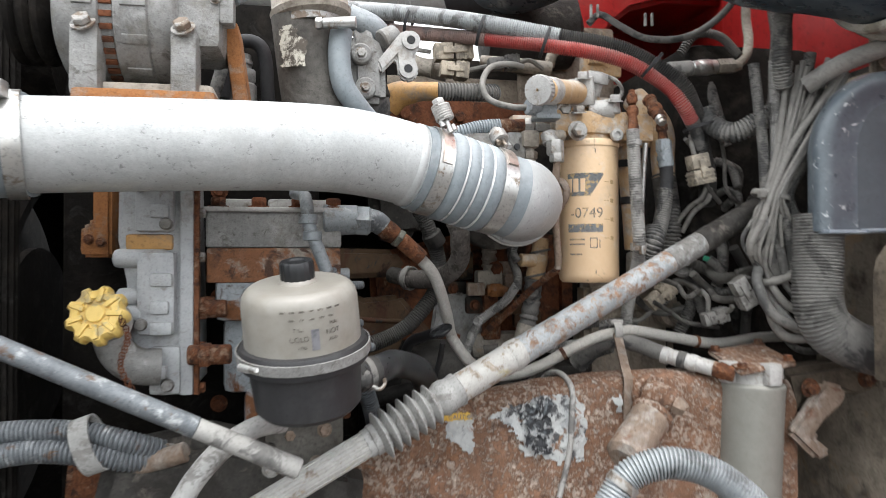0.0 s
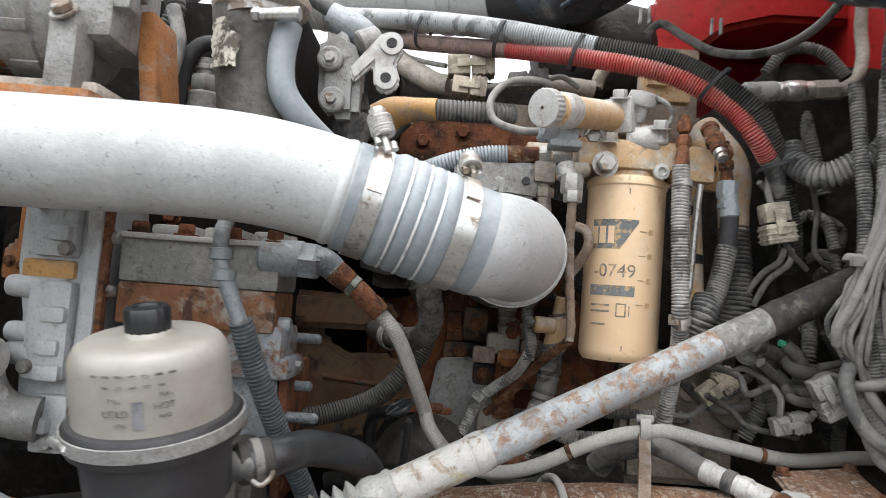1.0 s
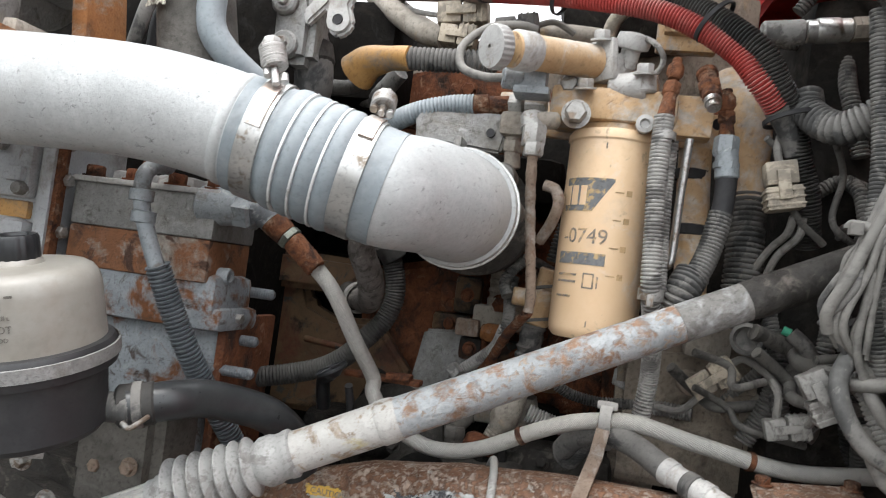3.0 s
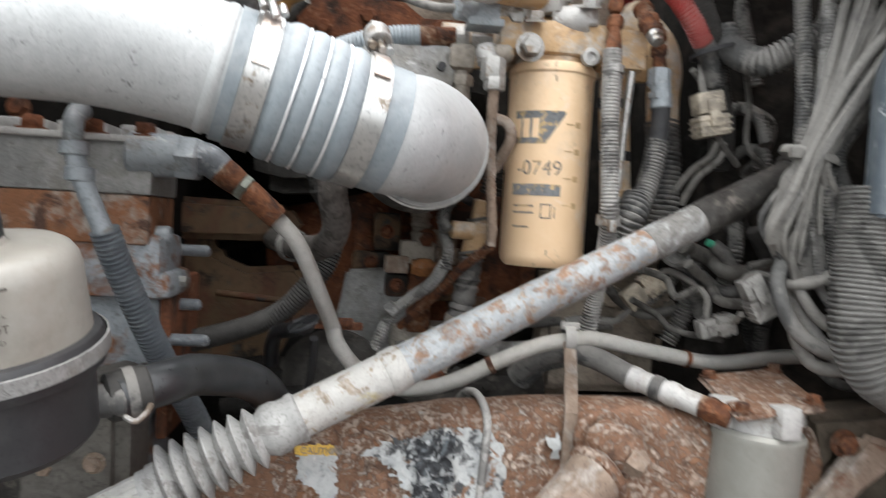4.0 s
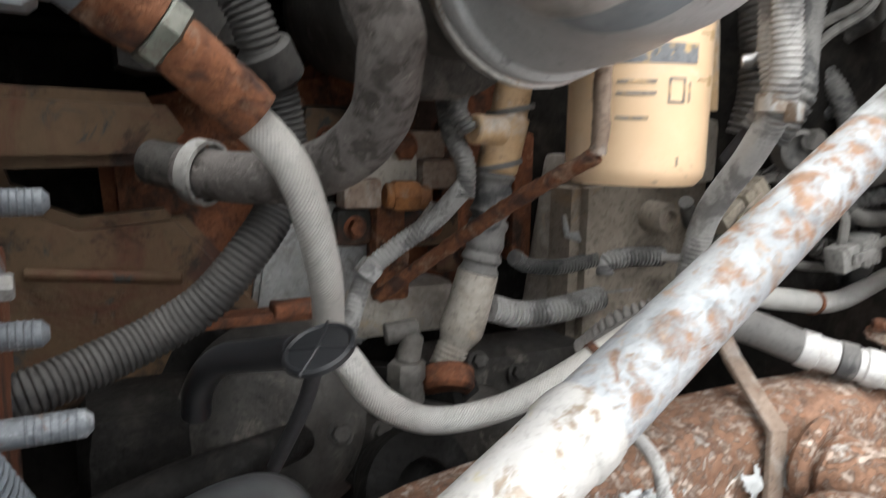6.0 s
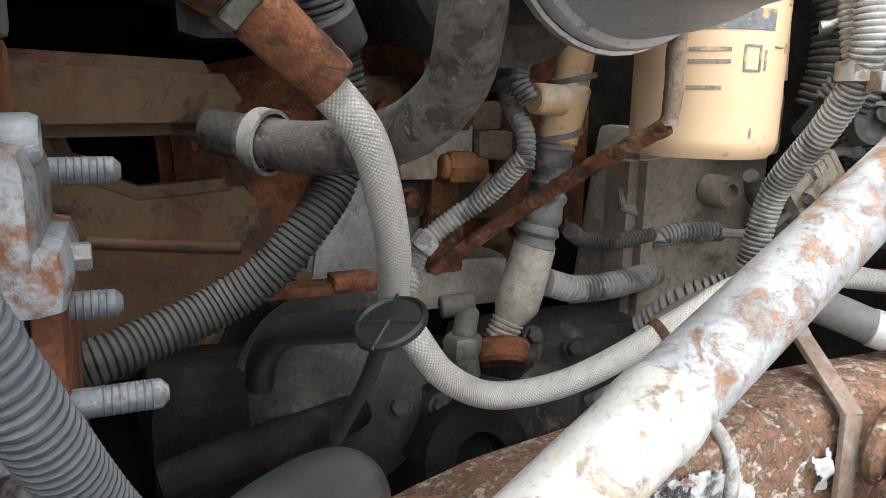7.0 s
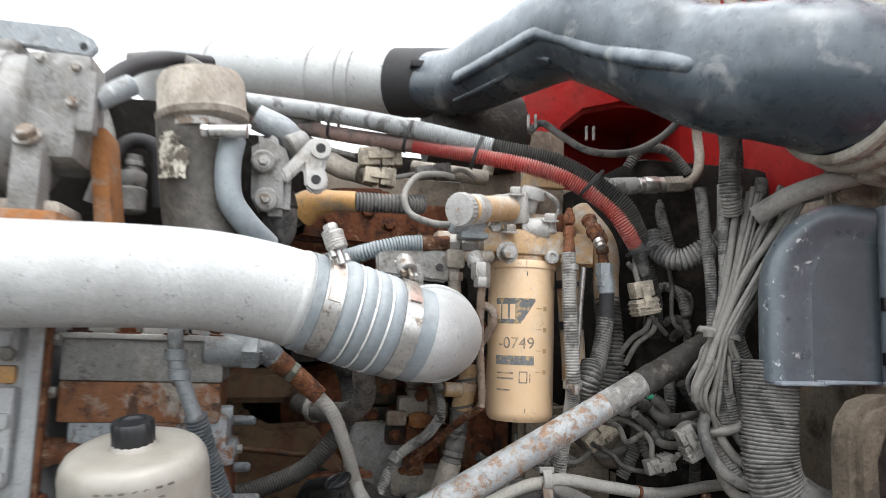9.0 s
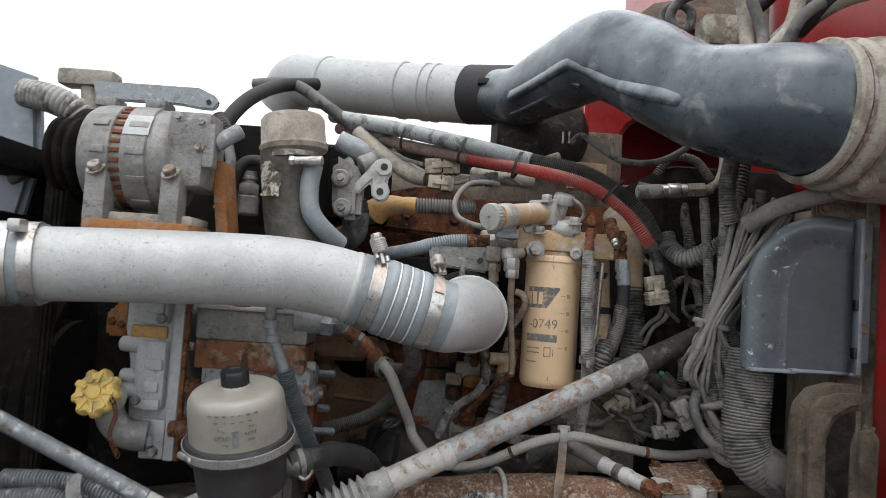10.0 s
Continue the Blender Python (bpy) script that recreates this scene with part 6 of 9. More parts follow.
prof += [(0.0205, bl), (0.0222, bl + 0.003), (0.0222, bl + 0.012), (0.0205, bl + 0.016), (0.0205, bl + 0.022), (0.0215, bl + 0.024), (0.0215, bl + 0.029), (0.0190, bl + 0.031)]
lathe(bm, prof, on_shaft(-0.02), sdir, 44)
part("bellows", bm, m_bellows, shaft, "grey rubber bellows, six folds")
bm = bmesh.new()
band(bm, on_shaft(0.0), sdir, 0.0178, 0.008, 0.0016)
part("bellows_clamp", bm, m_bellows, shaft)

# ---- rusty frame rail with peeling paint ----
rail = thing("frame_rail", (0.2, 1.07, 1.1), "rusty truck frame rail with flaking grey paint", "frame rail")
RT = V((0.256, 1.02, 1.338))
RDIR = Euler((0, 0, radians(11))).to_matrix()
rx_, ry_ = RDIR @ V((1, 0, 0)), RDIR @ V((0, 1, 0))
SLOPE = 0.0
bm = bmesh.new()
# section (out of the wall is -y): rounded upper corner, flange on top
sec = [(0.05, 0.002), (0.03, 0.004), (0.014, 0.001), (0.004, -0.007), (0.0, -0.02), (0.0, -0.30), (0.012, -0.30), (0.012, -0.022), (0.02, -0.012), (0.05, -0.010)]
cuts = 60
rows = []
for k in range(cuts + 1):
    x = -0.62 + 0.89 * k / cuts
    hump = float(np.interp(x, (-0.62, -0.36, -0.31, -0.27, -0.19, -0.10, 0.0, 0.1, 0.3), (-0.13, -0.10, -0.07, -0.046, -0.022, -0.008, 0.0, 0.002, -0.010)))
    rows.append([bm.verts.new(RT + rx_ * x + ry_ * (a + 0.0012 * noise.noise(V((x * 30, h * 30, 1)))) + UP * (h + (hump if h > -0.05 else min(hump, 0) * 0.5) + 0.0012 * noise.noise(V((x * 25, h * 30, 5))))) for a, h in sec])
for one, two in zip(rows, rows[1:]):
    for i in range(len(sec)):
        j = (i + 1) % len(sec)
        bm.faces.new((one[i], one[j], two[j], two[i]))
bm.faces.new(rows[0])
bm.faces.new(list(reversed(rows[-1])))
bmesh.ops.recalc_face_normals(bm, faces=bm.faces)
part("channel", bm, m_rail, rail)


PEEL = [(-0.181, -0.048), (-0.154, -0.034), (-0.13, -0.029), (-0.103, -0.020), (-0.07, -0.021), (-0.048, -0.03), (-0.044, -0.061), (-0.048, -0.112), (-0.072, -0.106), (-0.082, -0.116), (-0.111, -0.101), (-0.131, -0.102), (-0.136, -0.087), (-0.144, -0.072), (-0.152, -0.06), (-0.168, -0.05)]
peel = part("paint_patch", sheet(PEEL, RT - ry_ * 0.001, rx_, UP, 0.0013, 0.0016, 0.008), m_flake, rail, "torn grey paint patch curling off")
CRUMPLE = [(-0.135, -0.036), (-0.12, -0.026), (-0.105, -0.023), (-0.094, -0.027), (-0.098, -0.055), (-0.094, -0.09), (-0.1, -0.1), (-0.125, -0.093), (-0.135, -0.08), (-0.127, -0.067), (-0.139, -0.054)]
part("crumpled_film", sheet(CRUMPLE, RT - ry_ * 0.0032, rx_, UP, 0.0012, 0.0048, 0.010, None, 17), m_crumple, peel, "crumpled black and white film")
P2 = [(-0.24, -0.050), (-0.203, -0.049), (-0.2, -0.093), (-0.206, -0.099), (-0.218, -0.084), (-0.239, -0.074)]
part("decal", sheet(P2, RT - ry_ * 0.001, rx_, UP, 0.0013, 0.0014, 0.006, None, 8), m_flake, rail, "torn grey warning sticker")
P3 = [(-0.242, -0.042), (-0.203, -0.040), (-0.203, -0.049), (-0.241, -0.051)]
part("decal_stripe", sheet(P3, RT - ry_ * 0.0015, rx_, UP, 0.0013, 0.0006, 0.003, None, 12), m_caution, rail, "yellow sticker heading, partly torn")


def flat_text(words, size, at, right, up):
    cu = bpy.data.curves.new("words", "FONT")
    cu.body, cu.size, cu.extrude, cu.align_x, cu.align_y = words, size, 0.0002, "CENTER", "CENTER"
    ob = bpy.data.objects.new("words", cu)
    mesh = bpy.data.meshes.new_from_object(ob)
    bpy.data.objects.remove(ob)
    out = Vector(right).cross(Vector(up))
    for v in mesh.vertices:
        v.co = Vector(at) + Vector(right) * v.co.x + Vector(up) * v.co.y + out * v.co.z
    return mesh


cx, cz = (P3[0][0] + P3[1][0]) / 2 + 0.006, (P3[0][1] + P3[2][1]) / 2
part("caution_word", flat_text("CAUTION", 0.0085, RT + rx_ * cx + UP * cz - ry_ * 0.0045, rx_, UP), m_ink, rail, "word CAUTION in dark print")
for k, P4 in enumerate(([(-0.008, -0.028), (0.005, -0.022), (0.006, -0.049), (-0.001, -0.047)], [(0.023, -0.020), (0.056, -0.028), (0.039, -0.044), (0.022, -0.037)])):
    part("paint_flake", sheet(P4, RT - ry_ * 0.001, rx_, UP, 0.0012, 0.004, 0.005, None, 21 + k), m_flake, rail, "curled scrap of grey paint")
hose("loop_wire", [(0.155, 1.100, 1.315), (0.168, 1.074, 1.335), (0.182, 1.040, 1.340), (0.193, 1.010, 1.325), (0.192, 1.004, 1.285), (0.188, 1.004, 1.236), (0.174, 1.000, 1.180)], 0.0040, m_conduit2, "grey cable hooked over the frame rail", "cable", 10)
strap = thing("strap_bracket", (0.268, 1.030, 1.361), "rusty strap holding the braided hose above the rail", "bracket")
SA, SB, SM, SC = V((0.271, 1.095, 1.396)), V((0.272, 1.062, 1.364)), V((0.271, 1.017, 1.336)), V((0.270, 1.014, 1.284))
bm = bmesh.new()
for a, b in ((SA, SB), (SB, SM), (SM, SC)):
    d = (b - a)
    z = d.normalized()
    xx = V((1, 0.2, 0)); xx = (xx - z * xx.dot(z)).normalized()
    r3 = Matrix((xx, z.cross(xx), z)).transposed()
    box(bm, (a + b) / 2, (0.013, 0.004, d.length + 0.003), r3, 0.001)
part("strap", bm, m_scale, strap)
bm = bmesh.new()
band(bm, SA - UP * 0.002, (1, 0.1, 0), 0.0125, 0.012, 0.002)
box(bm, SA + UP * 0.012, (0.02, 0.006, 0.008), bevel=0.002)
part("saddle", bm, m_conduit2, strap)
lugs = thing("rail_lug", (0.321, 1.000, 1.311), "rusty flaking lug bolted to the rail", "lug", "rail lugs")
bm = bmesh.new()
rod(bm, (0.298, 1.015, 1.318), (0.324, 0.970, 1.310), 0.021, 0.019, 20, 0.4)
part("spigot", bm, m_rail, lugs)
bm = bmesh.new()
lathe(bm, [(0.012, -0.004), (0.013, 0.004), (0.009, 0.012)], (0.323, 0.970, 1.311), (1, -0.4, -0.5), 6)
part("nipple", bm, m_scale, lugs)
bm = bmesh.new()
rod(bm, (0.296, 1.020, 1.318), (0.300, 1.010, 1.317), 0.026)
part("collar", bm, m_rail, lugs)
lug2 = thing("rail_lug", (0.297, 0.990, 1.266), "thick rusty pin below the spigot", "lug", "rail lugs")
bm = bmesh.new()
rod(bm, (0.300, 0.985, 1.301), (0.245, 0.930, 1.249), 0.026, 0.026, 24, 0.3)
part("pin", bm, m_scale, lug2)
bm = bmesh.new()
rod(bm, (0.298, 0.983, 1.299), (0.290, 0.976, 1.291), 0.029)
part("collar", bm, m_rail, lug2)
lower = thing("lower_hose", (0.27, 0.82, 1.27), "silvery blue-grey ribbed hose arching below the rail", "hose")
part("hose", ribbed([(0.196, 0.812, 1.215), (0.211, 0.815, 1.240), (0.228, 0.82, 1.262), (0.256, 0.82, 1.275), (0.283, 0.82, 1.277), (0.319, 0.82, 1.267), (0.358, 0.82, 1.239), (0.385, 0.82, 1.205)], 0.0175, 0.0042, 0.10, 22), m_silver, lower)
bm = bmesh.new()
band(bm, (0.222, 0.818, 1.255), (0.6, 0.1, 0.75), 0.0176, 0.010, 0.0014)
part("band", bm, m_dullsteel, lower)

# fluid canister with rusty cap plate
can = thing("fluid_canister", (0.457, 1.050, 1.268), "dusty grey cylinder under a rusty cap plate", "canister")
ctop = V((0.453, 1.060, 1.319))
bm = bmesh.new()
lathe(bm, [(0.042, -0.34), (0.0445, -0.33), (0.0445, -0.002), (0.0455, 0.0), (0.0455, 0.005), (0.042, 0.009)], ctop, (0.05, 0.0, 1), 48)
part("cylinder", bm, m_canister, can)
bm = bmesh.new()
lathe(bm, [(0.038, 0.004), (0.036, 0.014), (0.038, 0.030), (0.040, 0.034)], ctop, (-0.04, 0, 1), 40)
for a in (20, 110, 200, 290):
    v = V((math.cos(radians(a)), math.sin(radians(a)), 0))
    box(bm, ctop + v * 0.038 + UP * 0.024, (0.022, 0.022, 0.03), Euler((0, 0, radians(a))).to_matrix(), 0.004)
part("collar", bm, m_palecast, can, "pale grey collar")
PLL, PLB, PLR, PLF = V((0.403, 1.098, 1.367)), V((0.491, 1.124, 1.377)), V((0.506, 1.032, 1.359)), V((0.418, 1.006, 1.349))
bm = bmesh.new()
ring = [bm.verts.new(q) for q in (PLL, PLF, PLR, PLB)]
f = bm.faces.new(ring)
got = bmesh.ops.extrude_face_region(bm, geom=[f])
for v in (g for g in got["geom"] if isinstance(g, bmesh.types.BMVert)):
    v.co.z -= 0.007
bmesh.ops.recalc_face_normals(bm, faces=bm.faces)
bmesh.ops.bevel(bm, geom=list(bm.edges), offset=0.003, segments=2, affect="EDGES")
plate = part("cap_plate", bm, m_rail, can, "rusty square cap plate")
mid = (PLL + PLB + PLR + PLF) / 4
for q in (PLL, PLB, PLR, PLF):
    bm = bmesh.new()
    bolt(bm, q.lerp(mid, 0.2), UP, 0.006)
    part("bolt", bm, m_rust, plate)
port = thing("canister_hose", (0.353, 1.030, 1.375), "pale hose with white bands and rusty end", "hose")
PH = [(0.222, 1.135, 1.348), (0.240, 1.118, 1.368), (0.268, 1.104, 1.380), (0.300, 1.092, 1.376), (0.334, 1.076, 1.363), (0.365, 1.058, 1.355), (0.394, 1.040, 1.348)]
part("hose", sweep(PH[:5], 0.0116, 0.005, 20), m_rubber, port)
part("sleeve", sweep(PH[4:], 0.0110, 0.005, 20), m_palecast, port, "white painted metal end")
for at in (0.68, 0.80, 0.88):
    p, d = bent(PH, at)
    bm = bmesh.new()
    lathe(bm, [(0.0112, -0.006), (0.0124, -0.005), (0.0124, 0.005), (0.0112, 0.006)], p, d, 28, close=False)
    part("band", bm, m_rubber if 0.7 < at < 0.85 else m_palecast, port)
bm = bmesh.new()
rod(bm, (0.392, 1.041, 1.349), (0.420, 1.030, 1.341), 0.0108, 0.0108, 20)
hexagon(bm, (0.399, 1.038, 1.347), (1, -0.35, -0.25), 0.0128, 0.012)
part("rusty_fitting", bm, m_rust, port)
conduit("side_coil", [(0.222, 1.155, 1.338), (0.240, 1.138, 1.362), (0.266, 1.125, 1.374)], 0.016, "dark ribbed hose behind the strap", m_rubber, 0.005)

# ---- braided hose with rusty sleeve from the compressor ----
BR = [(-0.015, 0.983, 1.506), (0.006, 0.995, 1.480), (0.020, 1.025, 1.433), (0.026, 1.061, 1.394), (0.035, 1.050, 1.379), (0.054, 1.060, 1.353), (0.085, 1.080, 1.332), (0.121, 1.085, 1.332), (0.156, 1.085, 1.344), (0.206, 1.085, 1.371), (0.241, 1.092, 1.386), (0.273, 1.097, 1.393), (0.300, 1.102, 1.395), (0.360, 1.125, 1.383), (0.437, 1.160, 1.370), (0.518, 1.200, 1.375), (0.60, 1.26, 1.37)]
braid = thing("braided_hose", BR[3], "pale braided steel hose with rusty sleeve at its end", "hose")
part("braid", sweep(BR, 0.0081, 0.004, 22), m_braid, braid)
RS = [(-0.064, 0.962, 1.548), (-0.036, 0.972, 1.527), (-0.006, 0.980, 1.500)]
bm = bmesh.new()
lathe(bm, [(0.0120, 0.0), (0.0132, 0.003), (0.0136, 0.013), (0.0128, 0.022), (0.0118, 0.0265)], RS[0], V(RS[1]) - V(RS[0]), 14, 0.02)
lathe(bm, [(0.0104, -0.002), (0.0114, 0.001), (0.0113, 0.016), (0.0108, 0.019), (0.0113, 0.021), (0.0113, 0.026), (0.0108, 0.028), (0.0112, 0.031), (0.0104, 0.037)], RS[1], V(RS[2]) - V(RS[1]), 20, 0.02)
part("ferrule", bm, m_rust, braid, "thick rusty ferrule")
bm = bmesh.new()
hexagon(bm, V(RS[0]).lerp(V(RS[1]), 0.74), V(RS[1]) - V(RS[0]), 0.0134, 0.0085)
part("nut", bm, m_greennut, braid, "greenish grey nut")
for at in (0.44, 0.72):
    p, d = bent(BR, at)
    bm = bmesh.new()
    band(bm, p, d, 0.0086, 0.006, 0.0008)
    part("rust_mark", bm, m_rust, braid)
outlet = thing("compressor_outlet", (-0.101, 0.950, 1.554), "blue-grey elbow fitting on the compressor head", "fitting")
bm = bmesh.new()
rod(bm, (-0.136, 0.945, 1.553), (-0.090, 0.955, 1.554), 0.021, 0.019)
hexagon(bm, (-0.095, 0.954, 1.553), (1, 0.2, -0.05), 0.021, 0.02)
part("barrel", bm, m_bluegrey, outlet)
bm = bmesh.new()
hexagon(bm, (-0.082, 0.9565, 1.553), (1, 0.2, -0.05), 0.0165, 0.012)
part("lock_nut", bm, m_bluesteel, outlet, "worn grey lock nut")
EL = [(-0.078, 0.957, 1.5535), (-0.070, 0.959, 1.5525), (-0.064, 0.9615, 1.549), (-0.059, 0.9635, 1.5445)]
part("elbow", sweep(EL, lambda s: 0.0158 - 0.0022 * s, 0.002, 20), m_bluesteel, outlet, "dull grey cast elbow")

# elbow and ribbed hose rising to the compressor head
ch = thing("coolant_line", (-0.153, 0.930, 1.452), "ribbed blue-grey hose below a grey elbow", "hose")
part("elbow", sweep([(-0.166, 0.920, 1.586), (-0.147, 0.885, 1.580), (-0.139, 0.868, 1.568), (-0.136, 0.867, 1.544), (-0.126, 0.870, 1.515), (-0.115, 0.878, 1.483)], 0.0078, 0.004, 18), m_bluegrey, ch)
for q in ((-0.137, 0.867, 1.550), (-0.132, 0.868, 1.530)):
    bm = bmesh.new()
    lathe(bm, [(0.0078, -0.006), (0.0112, -0.005), (0.0112, 0.005), (0.0078, 0.006)], q, (0, 0, 1), 24, close=False)
    part("collar", bm, m_bluegrey, ch)
part("hose", ribbed([(-0.116, 0.878, 1.487), (-0.110, 0.893, 1.454), (-0.099, 0.914, 1.409), (-0.092, 0.945, 1.363), (-0.081, 0.980, 1.312), (-0.076, 1.020, 1.255)], 0.0118, 0.0042, 0.12, 18), m_bluerubber, ch)

# loop of thick cloth hose and its clip
LOOPTOP = [(-0.020, 1.022, 1.612), (0.004, 1.000, 1.597), (0.024, 0.985, 1.574)]
LOOP = LOOPTOP + [(0.0405, 0.976, 1.541), (0.042, 0.978, 1.525), (0.041, 1.000, 1.503), (0.028, 1.030, 1.485), (0.006, 1.065, 1.475), (-0.022, 1.100, 1.472), (-0.048, 1.122, 1.475)]
loop = thing("cloth_hose", LOOP[3], "thick grey cloth-covered hose bent in a loop", "hose")
part("hose", sweep(LOOP, lambda s: 0.0126 + 0.0016 * s, 0.004, 24), m_cloth, loop)
bm = bmesh.new()
p, d = bent(LOOP, 0.965)
band(bm, p, d, 0.0162, 0.010, 0.0022)
part("clip", bm, m_greyconn, loop, "pale hose clip")
bm = bmesh.new()
rod(bm, p + d * 0.006, p + d * 0.04, 0.013)
part("pipe_stub", bm, m_darkcast, loop)
BIGR = [(-0.151, 1.060, 1.361), (-0.121, 1.065, 1.369), (-0.095, 1.080, 1.376), (-0.065, 1.095, 1.387), (-0.038, 1.100, 1.404), (-0.016, 1.105, 1.429), (0.000, 1.115, 1.453), (0.007, 1.120, 1.484), (0.002, 1.115, 1.518), (-0.006, 1.105, 1.541), (-0.014, 1.100, 1.562), (-0.030, 1.095, 1.591), (-0.038, 1.085, 1.630), (-0.042, 1.080, 1.662)]
wide = thing("wide_conduit", BIGR[3], "wide dusty ribbed conduit curving up the block", "conduit")
part("conduit", ribbed(BIGR, 0.0122, 0.0036, 0.08, 18), m_oldrubber, wide)
bm = bmesh.new()
rod(bm, (-0.006, 1.105, 1.543), (0.004, 1.115, 1.524), 0.0158, 0.0155, 22)
part("sleeve", bm, m_oldrubber, wide, "smooth rubber sleeve")
dip = thing("dipstick_tube", (-0.018, 1.030, 1.391), "black dipstick tube with oval black cap", "dipstick")
part("tube", sweep([(-0.044, 1.080, 1.347), (-0.041, 1.070, 1.366), (-0.029, 1.050, 1.385), (-0.010, 1.030, 1.393), (0.006, 1.010, 1.400)], 0.0078, 0.005, 18), m_cap, dip)
bm = bmesh.new()
dc = V((0.015, 0.995, 1.405))
DN = V((-0.36, -0.30, 0.88)).normalized()
lathe(bm, [(0.007, -0.008), (0.0095, -0.005), (0.0150, -0.0022), (0.0165, -0.001), (0.0165, 0.0012), (0.0150, 0.0022), (0.0138, 0.0012), (0.002, 0.0014)], dc, DN, 40)
dip_cap = part("cap", bm, m_cap, dip, "oval black rubber cap")
bm = bmesh.new()
for a in (0.4, 1.9, 3.3, 4.9):
    rod(bm, dc + DN * 0.0012, dc + DN * 0.0012 + (DN.orthogonal() * math.cos(a) + DN.cross(DN.orthogonal()) * math.sin(a)) * 0.0125, 0.0014, 0.0008, 8)
part("cap_ribs", bm, m_cap, dip_cap)
hose("thin_drain_line", [(0.016, 1.030, 1.386), (0.010, 1.050, 1.356), (-0.004, 1.080, 1.312)], 0.0042, m_black, "thin black line below the dipstick", "hose", 12)
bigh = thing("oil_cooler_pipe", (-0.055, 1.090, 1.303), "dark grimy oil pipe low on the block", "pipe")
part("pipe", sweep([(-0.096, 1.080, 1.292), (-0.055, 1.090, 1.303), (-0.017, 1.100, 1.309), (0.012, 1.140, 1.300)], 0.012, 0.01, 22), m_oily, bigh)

# fuel transfer column, tee and small lines under the elbow
tee = thing("fuel_tee", (0.159, 1.190, 1.492), "tan tee fitting on a wrapped vertical hose", "fitting")
bm = bmesh.new()
rod(bm, (0.170, 1.190, 1.537), (0.166, 1.190, 1.510), 0.0135)
rod(bm, (0.166, 1.190, 1.512), (0.158, 1.190, 1.470), 0.0158, 0.0148)
rod(bm, (0.158, 1.180, 1.500), (0.133, 1.170, 1.501), 0.0105)
part("tee", bm, m_tan, tee)
for q in ((0.167, 1.190, 1.515), (0.159, 1.190, 1.476)):
    bm = bmesh.new()
    band(bm, q, (-0.2, 0, 1), 0.0168, 0.004, 0.001)
    part("band", bm, m_rubber, tee)
part("wrapped_hose", sweep([(0.157, 1.190, 1.470), (0.153, 1.190, 1.432), (0.146, 1.190, 1.395)], lambda s: 0.0140 + 0.001 * math.sin(40 * s), 0.003, 18, lambda i, s: 1 + 0.05 * math.sin(i * 2.2)), m_rubber, tee, "tape-wrapped hose")
part("lower_sleeve", sweep([(0.146, 1.190, 1.397), (0.138, 1.190, 1.366), (0.130, 1.190, 1.342)], lambda s: 0.0155 + 0.002 * s - 0.006 * max(0, s - 0.8) * 5, 0.004, 18), m_mudcast, tee, "clay-grey sleeve")
part("tail", ribbed([(0.130, 1.190, 1.345), (0.120, 1.190, 1.321), (0.113, 1.200, 1.300)], 0.0125, 0.004, 0.1, 14), m_mudcast, tee)
part("upper_hose", ribbed([(0.186, 1.190, 1.587), (0.181, 1.190, 1.566), (0.177, 1.190, 1.544)], 0.0155, 0.0045, 0.12, 16), m_rubber, tee)
conduit("thin_fuel_line", [(0.145, 1.180, 1.548), (0.129, 1.175, 1.532), (0.122, 1.170, 1.514), (0.129, 1.165, 1.499)], 0.0072, "thin ribbed line bent into the tee", m_conduit, 0.0036)
conduit("thin_fuel_line", [(0.121, 1.200, 1.522), (0.123, 1.190, 1.499), (0.130, 1.175, 1.477), (0.129, 1.170, 1.454)], 0.0072, "thin ribbed line beside the tee", m_conduit, 0.0036)
conduit("thin_fuel_line", [(0.129, 1.170, 1.462), (0.112, 1.190, 1.436), (0.086, 1.200, 1.415), (0.066, 1.200, 1.397), (0.054, 1.190, 1.372), (0.045, 1.180, 1.343), (0.039, 1.180, 1.318)], 0.0075, "thin grey ribbed line running down the block", m_conduit2, 0.0036)
hose("bare_wire", [(0.114, 1.200, 1.447), (0.096, 1.210, 1.419), (0.072, 1.200, 1.399), (0.056, 1.190, 1.368), (0.049, 1.180, 1.347)], 0.0028, m_dullsteel, "thin bare steel line", "tube", 8)
bm = bmesh.new()
box(bm, (0.065, 1.190, 1.401), (0.016, 0.016, 0.012), Euler((0, radians(40), 0)).to_matrix(), 0.002)
solid("line_clip", bm, m_conduit2, "small grey clip round two thin lines", "clip")
cluster = thing("pressure_valve", (0.082, 1.230, 1.465), "rusty grey valve block with small fittings", "valve")
bm = bmesh.new()
box(bm, (0.084, 1.240, 1.469), (0.045, 0.03, 0.03), bevel=0.006)
rod(bm, (0.088, 1.240, 1.494), (0.089, 1.240, 1.471), 0.012)
part("block", bm, m_mudcast, cluster)
bm = bmesh.new()
rod(bm, (0.081, 1.220, 1.451), (0.116, 1.225, 1.449), 0.0095)
hexagon(bm, (0.087, 1.220, 1.451), (1, 0.1, 0), 0.0125, 0.02)
part("rusty_plug", bm, m_orange, cluster)
for q in ((0.117, 1.250, 1.488), (0.124, 1.240, 1.466), (0.062, 1.220, 1.453)):
    bm = bmesh.new()
    box(bm, q, (0.03, 0.02, 0.022), bevel=0.004)
    part("lug", bm, m_darkrust if q[0] < 0.02 else m_scale, cluster)
bm = bmesh.new()
box(bm, (0.088, 1.250, 1.406), (0.03, 0.03, 0.08), bevel=0.006)
part("bracket", bm, m_rust, cluster)
bm = bmesh.new()
